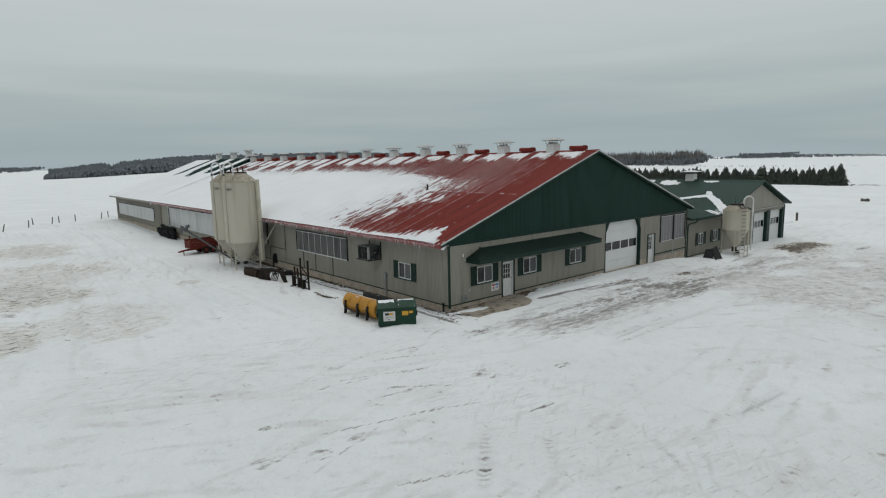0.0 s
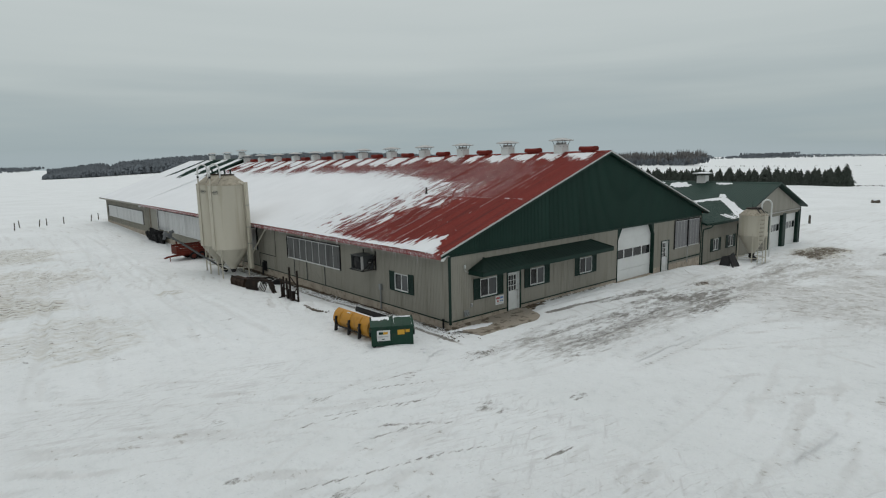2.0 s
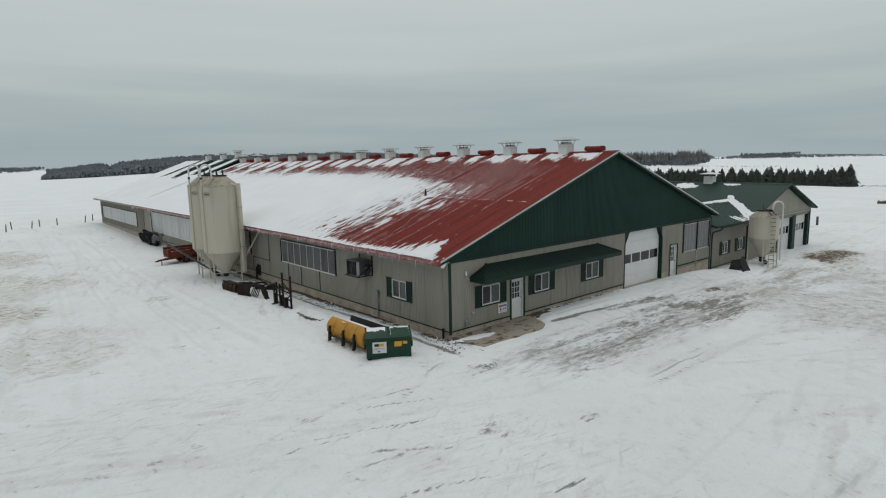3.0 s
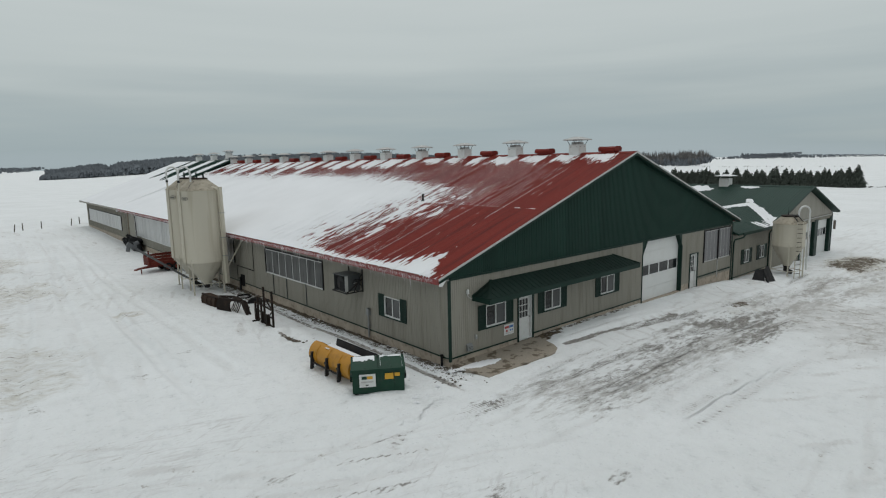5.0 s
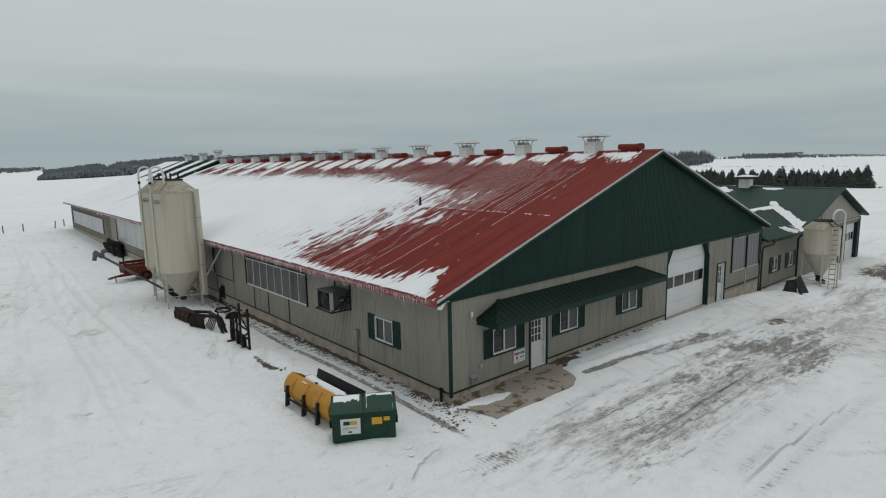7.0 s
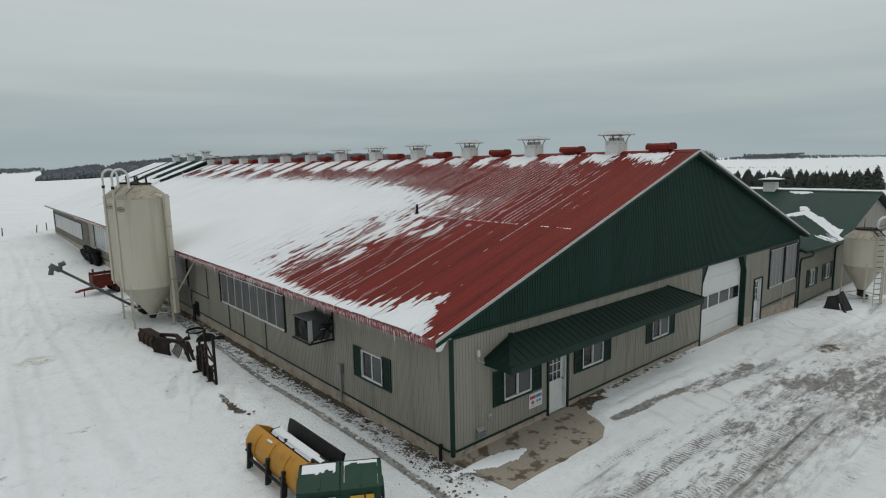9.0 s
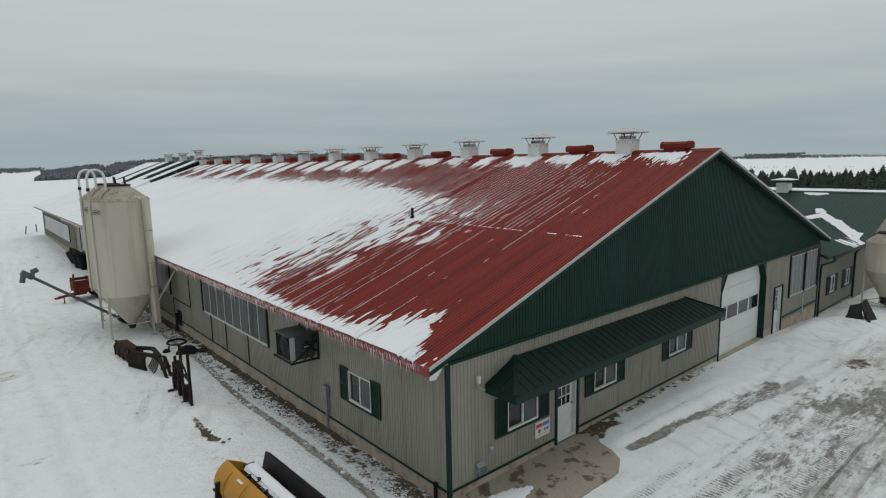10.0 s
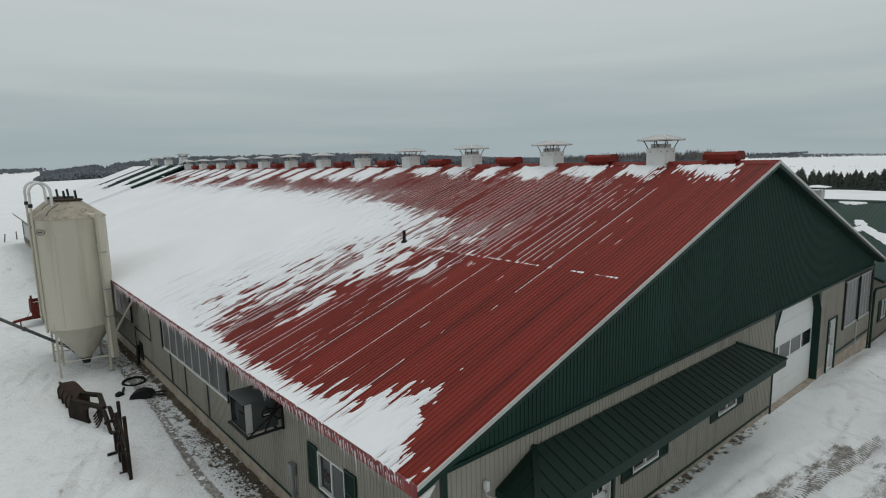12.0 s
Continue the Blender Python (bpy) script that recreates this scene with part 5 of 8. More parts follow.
for hole, panes, posts, pale in zip(SIDE_CURTAINS, (8, 7, 18, 20), ((11.9, 14.3, 16.1), (), (), ()), (False, True, True, True)):
    curtain_window(barn, SIDE_AT, (LONG - hole[1], LONG - hole[0], hole[2], hole[3]), panes, [LONG - p for p in posts], pale, 0.022, 0.03)


def man_door(parent, m4, hole, recess=0.16):
    x0, x1, z0, z1 = hole
    door = part("door", boxed(x0 + 0.05, x1 - 0.05, recess - 0.045, recess, z0 + 0.02, z1 - 0.05), M_WHITE, parent, "white entrance door with a nine-light window", m4=m4)
    bm = bmesh.new()
    box(bm, x0, x0 + 0.05, 0.0, recess + 0.04, z0, z1)
    box(bm, x1 - 0.05, x1, 0.0, recess + 0.04, z0, z1)
    box(bm, x0 + 0.05, x1 - 0.05, 0.0, recess + 0.04, z1 - 0.05, z1)
    box(bm, x0 + 0.05, x1 - 0.05, 0.0, recess + 0.04, z0 - 0.03, z0 + 0.02)
    part("jamb", bm, M_WHITE, door, m4=m4)
    gx0, gx1, gz0, gz1 = x0 + 0.17, x1 - 0.17, z0 + 0.98, z1 - 0.17
    part("glass", boxed(gx0, gx1, recess - 0.052, recess - 0.047, gz0, gz1), M_GLASS, door, m4=m4)
    bm = bmesh.new()
    for k in range(4):
        x = gx0 + (gx1 - gx0) * k / 3
        box(bm, x - 0.014, x + 0.014, recess - 0.066, recess - 0.047, gz0, gz1)
    for k in range(4):
        z = gz0 + (gz1 - gz0) * k / 3
        box(bm, gx0, gx1, recess - 0.068, recess - 0.048, z - 0.014, z + 0.014)
    part("glazing_bars", bm, M_WHITE, door, m4=m4)
    bm = bmesh.new()
    rod(bm, (x1 - 0.13, recess - 0.045, z0 + 0.98), (x1 - 0.13, recess - 0.10, z0 + 0.98), 0.015, seg=8)
    rod(bm, (x1 - 0.13, recess - 0.10, z0 + 0.98), (x1 - 0.13, recess - 0.14, z0 + 0.98), 0.032, seg=10)
    part("handle", bm, M_GALV, door, m4=m4)
    for a, b2 in ((x0 - 0.07, x0), (x1, x1 + 0.07)):
        part("door_trim", boxed(a, b2, -0.055, -0.003, z0 - 0.02, z1 + 0.05), M_GREEN_TRIM, door, m4=m4)
    part("door_trim", boxed(x0, x1, -0.055, -0.003, z1, z1 + 0.05), M_GREEN_TRIM, door, m4=m4)
    return door


man_door(barn, FRONT, DOOR_A)
man_door(barn, FRONT, DOOR_B)


def overhead_door(parent, m4, hole, recess=0.2, clip=0.42, clip_z=0.7, rows=5, glass_row=2, lights=4, return_mat=None):
    x0, x1, z0, z1 = hole
    door = part("overhead_door", boxed(x0, x1, recess + 0.03, recess + 0.05, z0, z1), M_DOOR, parent, "white sectional overhead door with a window strip", m4=m4)
    h = (z1 - z0) / rows
    for k in range(rows):
        a, b2 = z0 + k * h + 0.006, z0 + (k + 1) * h - 0.006
        if k == glass_row:
            w = (x1 - x0 - 0.1) / lights
            bm = bmesh.new()
            box(bm, x0, x1, recess, recess + 0.028, a, a + 0.06)
            box(bm, x0, x1, recess, recess + 0.028, b2 - 0.06, b2)
            for q in range(lights + 1):
                x = x0 + 0.05 + q * w
                box(bm, max(x0, x - 0.05), min(x1, x + 0.05), recess, recess + 0.028, a + 0.06, b2 - 0.06)
            part("door_section", bm, M_DOOR, door, m4=m4)
            for q in range(lights):
                x = x0 + 0.05 + q * w
                part("pane", boxed(x + 0.05, x + w - 0.05, recess + 0.012, recess + 0.02, a + 0.06, b2 - 0.06), M_DARKGLASS, door, m4=m4)
        else:
            part("door_section", boxed(x0, x1, recess, recess + 0.028, a, b2, bevel=0.004), M_DOOR, door, m4=m4)
    if clip:
        for c, d in ((x0, x0 + clip), (x1, x1 - clip)):
            part("corner_filler", prism(bmesh.new(), [(c, z1), (d, z1), (c, z1 - clip_z)], "y", -0.02, recess), return_mat or M_GREEN_TRIM, door, m4=m4)
            part("corner_trim", bar(bmesh.new(), (c, -0.028, z1 - clip_z), (d, -0.028, z1 + 0.01), 0.05, 0.03), M_GREEN_TRIM, door, m4=m4)
    for a, b2 in ((x0 - 0.05, x0), (x1, x1 + 0.05)):
        part("jamb_trim", boxed(a, b2, -0.05, -0.003, z0, z1 - (clip_z if clip else 0)), M_GREEN_TRIM, door, m4=m4)
    for a, b2 in ((x0 - 0.004, x0 + 0.012), (x1 - 0.012, x1 + 0.004)):
        part("jamb_return", boxed(a, b2, -0.003, recess - 0.004, z0, z1 - (clip_z if clip else 0)), return_mat or M_GREEN_TRIM, door, m4=m4)
    return door


overhead_door(barn, FRONT, BIG, recess=0.21)
part("barn_door_leaf", boxed(0.10, 0.14, BARN_DOOR[0], BARN_DOOR[1], BARN_DOOR[2], BARN_DOOR[3]), M_TAUPE, barn, "taupe sliding barn door")
part("barn_door_post", boxed(-0.03, 0.0, 49.55, 49.85, 0.2, 3.2), M_WHITE, barn)


# ---------------------------------------------------------------- ridge ventilators
def ridge_ventilator(y, ridge, size=0.67, first=[None]):
    """White chimney straddling the ridge, with a flared hip cap on struts."""
    if first[0]:
        return copy_thing(first[0], Matrix.Translation((MID, y, ridge)))
    v = thing("roof_ventilator", "white square roof ventilator with a pale hipped cap", "ventilator", Matrix.Translation((MID, y, ridge)), "ventilators along the ridge")
    h = size / 2
    bm = bmesh.new()
    prism(bm, [(-h, -0.20), (0, -0.02), (h, -0.20), (h, 0.49), (-h, 0.49)], "y", -h, h)
    part("shaft", bm, M_WHITE, v)
    part("shaft_collar", boxed(-h - 0.015, h + 0.015, -h - 0.015, h + 0.015, 0.43, 0.47), M_WHITE, v)
    for sx in (-1, 1):
        part("flashing", prism(bmesh.new(), [(sx * (h + 0.13), -0.26), (sx * h, -0.20), (sx * h, -0.08), (sx * (h + 0.01), -0.08)], "y", -h - 0.08, h + 0.08), M_TRIM_GREY, v)
    for sx in (-1, 1):
        for sy in (-1, 1):
            part("strut", bar(bmesh.new(), (sx * (h - 0.04), sy * (h - 0.04), 0.46), (sx * (h + 0.07), sy * (h + 0.07), 0.74), 0.026), M_DARK, v)
            part("strut", bar(bmesh.new(), (sx * (h - 0.04), sy * 0.09, 0.46), (sx * (h + 0.05), sy * 0.02, 0.74), 0.022), M_DARK, v)
    part("inner_damper", boxed(-h + 0.10, h - 0.10, -h + 0.10, h - 0.10, 0.46, 0.62), M_TRIM_GREY, v)
    c = 0.57
    bm = bmesh.new()
    ring = [[bm.verts.new((sx * r, sy * r, z)) for sx, sy in ((-1, -1), (1, -1), (1, 1), (-1, 1))] for r, z in ((c, 0.725), (c, 0.76), (0.10, 0.915))]
    for a, b2 in zip(ring, ring[1:]):
        for k in range(4):
            bm.faces.new((a[k], a[(k + 1) % 4], b2[(k + 1) % 4], b2[k]))
    bm.faces.new(ring[0][::-1])
    bm.faces.new(ring[-1])
    cap = part("cap", bm, M_TRIM_GREY, v, "pale grey sheet-metal cap")
    for sx, sy in ((-1, -1), (1, -1), (1, 1), (-1, 1)):
        part("hip_seam", bar(bmesh.new(), (sx * c, sy * c, 0.765), (sx * 0.10, sy * 0.10, 0.92), 0.022), M_WHITE, cap)
    for s in (-1, 1):
        for t in (-0.2, 0.2):
            part("screw", rod(bmesh.new(), (s * (h + 0.001), t, 0.36), (s * (h + 0.015), t, 0.36), 0.02, seg=6), M_DARK, v)
            part("screw", rod(bmesh.new(), (t, s * (h + 0.001), 0.36), (t, s * (h + 0.015), 0.36), 0.02, seg=6), M_DARK, v)
    first[0] = v
    return v


for y in VENT_Y:
    ridge_ventilator(y, RIDGE_Z)
for y in FAR_VENT_Y:
    ridge_ventilator(y, GREEN_RIDGE + (0.28 if y < 58 else 0.10))

first_box = None
for y in BOX_Y:
    at = Matrix.Translation((MID, y, RIDGE_Z))
    if first_box:
        copy_thing(first_box, at)
        continue
    first_box = thing("ridge_vent", "low red metal vent hood on the roof ridge", "roof vent", at, "red hoods along the ridge")
    bm = bmesh.new()
    prism(bm, [(-0.28, 0.05), (-0.31, 0.10), (-0.31, 0.23), (-0.19, 0.31), (0.19, 0.31), (0.31, 0.23), (0.31, 0.10), (0.28, 0.05)], "y", -0.50, 0.50)
    bmesh.ops.bevel(bm, geom=bm.edges[:], offset=0.012, segments=1, affect="EDGES")
    part("hood", bm, M_RED, first_box)
    part("throat", prism(bmesh.new(), [(-0.22, -0.07), (0, -0.01), (0.22, -0.07), (0.22, 0.08), (-0.22, 0.08)], "y", -0.42, 0.42), M_RED, first_box)
    for s in (-1, 1):
        part("end_plate", prism(bmesh.new(), [(-0.295, 0.06), (-0.325, 0.10), (-0.325, 0.24), (-0.2, 0.325), (0.2, 0.325), (0.325, 0.24), (0.325, 0.10), (0.295, 0.06)], "y", s * 0.50, s * 0.515), M_RED, first_box)
    for t in (-0.17, 0.17):
        part("hood_seam", boxed(-0.322, -0.31, t - 0.015, t + 0.015, 0.10, 0.22), M_RED, first_box)

# vent pipe halfway up the slope
px, py = -OVER + 0.475 * (MID + OVER), 8.55
pz = roof_z(px)
pipe = thing("vent_pipe", "short black plumbing vent pipe through the red roof", "vent pipe", Matrix.Translation((px, py, pz)))
part("pipe", lathe(bmesh.new(), [(0.055, -0.10), (0.055, 0.40), (0.045, 0.40), (0.045, 0.3)], 14), M_BLACK, pipe, smooth=True)
part("boot", lathe(bmesh.new(), [(0.13, -0.07), (0.11, 0.02), (0.065, 0.08), (0.06, 0.08)], 14), M_BLACK, pipe, smooth=True)

# ---------------------------------------------------------------- awning over the office door
AW0, AW1, AWT0, AWT1, AWY, AWZ, AWTOP = 1.22, 12.10, 2.25, 11.15, -1.02, 2.40, 3.06
awning = thing("awning", "dark green ribbed metal awning roof over the office entrance", "awning", Matrix.Translation((0, 0, 0)))
part("fascia", boxed(AW0, AW1, AWY - 0.03, AWY, AWZ, AWZ + 0.20), M_GREEN_TRIM, awning)
part("fascia", boxed(AW0 - 0.03, AW0, AWY - 0.03, -0.03, AWZ, AWZ + 0.20), M_GREEN_TRIM, awning)
part("fascia", boxed(AW1, AW1 + 0.03, AWY - 0.03, -0.03, AWZ, AWZ + 0.20), M_GREEN_TRIM, awning)
part("soffit", boxed(AW0, AW1, AWY, -0.03, AWZ + 0.02, AWZ + 0.05), M_TRIM_GREY, awning)


def awning_face(a, b2, c, d, ribs):
    """A sloping face from its lower edge a-b2 to its upper edge d-c, with raised ribs."""
    a, b2, c, d = map(Vector, (a, b2, c, d))
    nrm = (b2 - a).cross(d - a).normalized()
    bm = bmesh.new()
    lo = [bm.verts.new(p) for p in (a, b2, c, d)]
    hi = [bm.verts.new(p + nrm * 0.025) for p in (a, b2, c, d)]
    bm.faces.new(lo[::-1])
    bm.faces.new(hi)
    for k in range(4):
        bm.faces.new((lo[k], lo[(k + 1) % 4], hi[(k + 1) % 4], hi[k]))
    sheet = part("roof_sheet", bm, M_AWNING, awning)
    along = (b2 - a).normalized()
    up = nrm.cross(along).normalized()
    length = (b2 - a).length
    top_a, top_b, rise = (d - a).dot(along), (c - a).dot(along), (d - a).dot(up)
    k = 0.15
    while k < length - 0.05:
        reach = rise
        if k < top_a:
            reach = rise * k / max(top_a, 1e-6)
        if k > top_b:
            reach = rise * (length - k) / max(length - top_b, 1e-6)
        p = a + along * k + nrm * 0.025
        part("rib", bar(bmesh.new(), p + up * 0.01, p + up * max(reach - 0.03, 0.04), 0.035, 0.035), M_AWNING, sheet)
        k += ribs


zt = AWZ + 0.20
awning_face((AW0 - 0.03, AWY - 0.03, zt), (AW1 + 0.03, AWY - 0.03, zt), (AWT1, -0.03, AWTOP), (AWT0, -0.03, AWTOP), 0.29)
awning_face((AW0 - 0.03, -0.03, zt), (AW0 - 0.03, AWY - 0.03, zt), (AWT0, -0.031, AWTOP), (AWT0, -0.03, AWTOP), 0.29)
awning_face((AW1 + 0.03, AWY - 0.03, zt), (AW1 + 0.03, -0.03, zt), (AWT1, -0.03, AWTOP), (AWT1, -0.031, AWTOP), 0.29)
part("hip_cap", bar(bmesh.new(), (AW0 - 0.03, AWY - 0.03, zt + 0.03), (AWT0, -0.03, AWTOP + 0.04), 0.12, 0.04), M_AWNING, awning)
part("hip_cap", bar(bmesh.new(), (AW1 + 0.03, AWY - 0.03, zt + 0.03), (AWT1, -0.03, AWTOP + 0.04), 0.12, 0.04), M_AWNING, awning)
part("wall_flashing", boxed(AWT0 - 0.05, AWT1 + 0.05, -0.06, -0.024, AWTOP - 0.06, AWTOP + 0.01), M_AWNING, awning)


# ---------------------------------------------------------------- garage wing
GX0, GX1, GMID, GRIDGE, GEAVE, GLONG = 32.5, 47.0, 40.05, 5.28, 2.72, 26.0
garage = thing("garage_wing", "taupe garage wing with a dark green metal roof", "garage")
DOORS = ((39.1, 42.25, -0.95, 2.15), (43.15, 46.3, -0.95, 2.15))
gfront = wall_slab("front_wall", Matrix.Translation((GX0, 0.05, 0)), GX1 - GX0, -1.4, 2.6, [(a - GX0, b2 - GX0, c, d) for a, b2, c, d in DOORS], M_CONCRETE, garage)
siding(gfront, Matrix.Translation((GX0, 0.046, 0)), GX1 - GX0, -0.75, 2.6, [(a - GX0, b2 - GX0, c, d) for a, b2, c, d in DOORS], M_TAUPE)
part("gable_wall", prism(bmesh.new(), [(GX0, 2.6), (GX1, 2.6), (GMID, GRIDGE - 0.2)], "y", 0.02, 0.25), M_TAUPE, garage)
part("gable_band", boxed(GX0, GX1, -0.01, 0.018, 2.45, 2.52), M_TRIM_GREY, garage)
part("side_wall", boxed(GX0, GX0 + 0.2, 0.27, GLONG, -1.4, 2.6), M_TAUPE, garage)
part("side_wall", boxed(GX1 - 0.2, GX1, 0.27, GLONG, -1.4, 2.6), M_TAUPE, garage)
part("back_wall", prism(bmesh.new(), [(GX0, -1.4), (GX1, -1.4), (GX1, 2.6), (GMID, GRIDGE - 0.2), (GX0, 2.6)], "y", GLONG, GLONG + 0.2), M_TAUPE, garage)
g_over = 0.5
gs = (GRIDGE - GEAVE) / (GMID - GX0 + g_over)
top = [(GX0 - g_over, GEAVE), (GMID, GRIDGE), (GX1 + g_over, GEAVE)]
groof = part("roof", prism(bmesh.new(), top + [(x, z - 0.12) for x, z in reversed(top)], "y", -0.42, GLONG + 0.5), M_GREEN, garage)
ga = math.atan(gs)
glen = math.hypot(GMID - GX0 + g_over, GRIDGE - GEAVE)
y = -0.42
while y < GLONG + 0.4:
    w = min(PANEL, GLONG + 0.5 - y)
    ob = new("roof_panel", ribbed_mesh(w, glen, M_GREEN, 0.012))
    ob.parent = groof
    ob.matrix_world = Matrix(((0, math.sin(ga), math.cos(ga), GX0 - g_over), (-1, 0, 0, y + w), (0, -math.cos(ga), math.sin(ga), GEAVE + 0.006), (0, 0, 0, 1)))
    y += PANEL
for s, x in ((1, GX0 - g_over), (-1, GX1 + g_over)):
    part("rake_board", prism(bmesh.new(), [(x, GEAVE + 0.03), (GMID, GRIDGE + 0.04), (GMID, GRIDGE - 0.09), (x, GEAVE - 0.10)], "y", -0.46, -0.425), M_GREEN_TRIM, garage)
part("ridge_cap", prism(bmesh.new(), [(GMID - 0.25, GRIDGE - 0.04), (GMID, GRIDGE + 0.05), (GMID + 0.25, GRIDGE - 0.04), (GMID, GRIDGE)], "y", -0.44, GLONG + 0.5), M_GREEN, garage)
for d in DOORS:
    overhead_door(garage, Matrix.Translation((0, 0.05, 0)), d, recess=0.21, clip=0, rows=4, glass_row=2, lights=4)
for a, b2 in ((38.75, 39.05), (42.35, 43.05), (46.4, 46.7)):
    part("door_post", boxed(a, b2, -0.02, 0.04, -0.95, 2.28), M_GREEN_TRIM, garage)
part("corner_post", boxed(GX1 - 0.12, GX1 + 0.03, -0.02, 0.04, -1.0, 2.6), M_GREEN_TRIM, garage)

# link between barn and garage
link = thing("link_wing", "low taupe wing with a green roof joining barn and garage", "building")
LINK_WINDOWS = ((27.85, 28.75, 0.42, 1.32), (30.6, 31.5, 0.42, 1.32))
lw = wall_slab("front_wall", Matrix.Translation((WIDE + 0.05, 0.1, 0)), GX0 - WIDE - 0.05, -1.2, 2.6, [(a - WIDE - 0.05, b2 - WIDE - 0.05, c, d) for a, b2, c, d in LINK_WINDOWS], M_CONCRETE, link)
siding(lw, Matrix.Translation((WIDE + 0.05, 0.096, 0)), GX0 - WIDE - 0.05, -0.42, 2.6, [(a - WIDE - 0.05, b2 - WIDE - 0.05, c, d) for a, b2, c, d in LINK_WINDOWS], M_TAUPE)
part("base_trim", boxed(WIDE + 0.1, GX0, 0.06, 0.09, -0.46, -0.40), M_GREEN_TRIM, link)
for hole in LINK_WINDOWS:
    slider_window(link, Matrix.Translation((0, 0.1, 0)), hole)
ly, lz = 3.15, 4.08
lk = (lz - 2.74) / (ly + 0.42)
lroof = part("roof", prism(bmesh.new(), [(-0.42, 2.74), (ly, lz), (2 * ly + 0.42, 2.74), (2 * ly + 0.42, 2.62), (ly, lz - 0.12), (-0.42, 2.62)], "x", WIDE + 0.06, 37.2), M_GREEN, link)
x = WIDE + 0.06
la, llen = math.atan(lk), math.hypot(ly + 0.42, lz - 2.74)
while x < 36.6:
    reach = llen
    ob = new("roof_panel", ribbed_mesh(PANEL, llen, M_GREEN, 0.012))
    ob.parent = lroof
    ob.matrix_world = Matrix(((1, 0, 0, x), (0, math.sin(la), math.cos(la), -0.42), (0, -math.cos(la), math.sin(la), 2.745), (0, 0, 0, 1)))
    x += PANEL
part("eave_fascia", boxed(WIDE + 0.8, GX0 - 0.4, -0.46, -0.425, 2.56, 2.76), M_GREEN_TRIM, link)
part("back_wall", boxed(WIDE + 0.06, GX0, 2 * ly, 2 * ly + 0.2, -1.2, 2.6), M_TAUPE, link)
bm = bmesh.new()
tube(bm, [(26.35, -0.52, 2.60), (26.2, -0.48, 2.45), (25.72, -0.12, 2.30), (25.66, -0.09, 2.1), (25.66, -0.09, -0.5)], 0.055, 8)
part("downspout", bm, M_GREEN_TRIM, link, "dark green downspout", smooth=True)
part("downspout", tube(bmesh.new(), [(32.2, -0.40, 2.58), (32.25, -0.10, 2.35), (32.25, 0.03, 2.15), (32.25, 0.03, -0.55)], 0.055, 8), M_GREEN_TRIM, link, "dark green downspout", smooth=True)

# cupolas on the garage ridge
first = None
for y in (6.8, 13.6):
    at = Matrix.Translation((GMID, y, GRIDGE)) @ Matrix.Scale(0.72, 4)
    if first:
        copy_thing(first, at)
        continue
    first = thing("roof_ventilator", "square cream roof ventilator with a broad snowy cap", "ventilator", at, "ventilators on the green garage roof")
    part("shaft", prism(bmesh.new(), [(-0.58, -0.25), (0, 0.0), (0.58, -0.25), (0.58, 0.85), (-0.58, 0.85)], "y", -0.58, 0.58), M_WHITE, first)
    for sx in (-1, 1):
        for sy in (-1, 1):
            part("strut", bar(bmesh.new(), (sx * 0.5, sy * 0.5, 0.84), (sx * 0.6, sy * 0.6, 1.16), 0.04), M_DARK, first)
    bm = bmesh.new()
    ring = [[bm.verts.new((sx * r, sy * r, z)) for sx, sy in ((-1, -1), (1, -1), (1, 1), (-1, 1))] for r, z in ((1.02, 1.14), (1.02, 1.19), (0.2, 1.36))]
    for a, b2 in zip(ring, ring[1:]):
        for k in range(4):
            bm.faces.new((a[k], a[(k + 1) % 4], b2[(k + 1) % 4], b2[k]))
    bm.faces.new(ring[0][::-1])
    bm.faces.new(ring[-1])
    part("cap", bm, M_SNOW, first, "cap under a layer of snow")


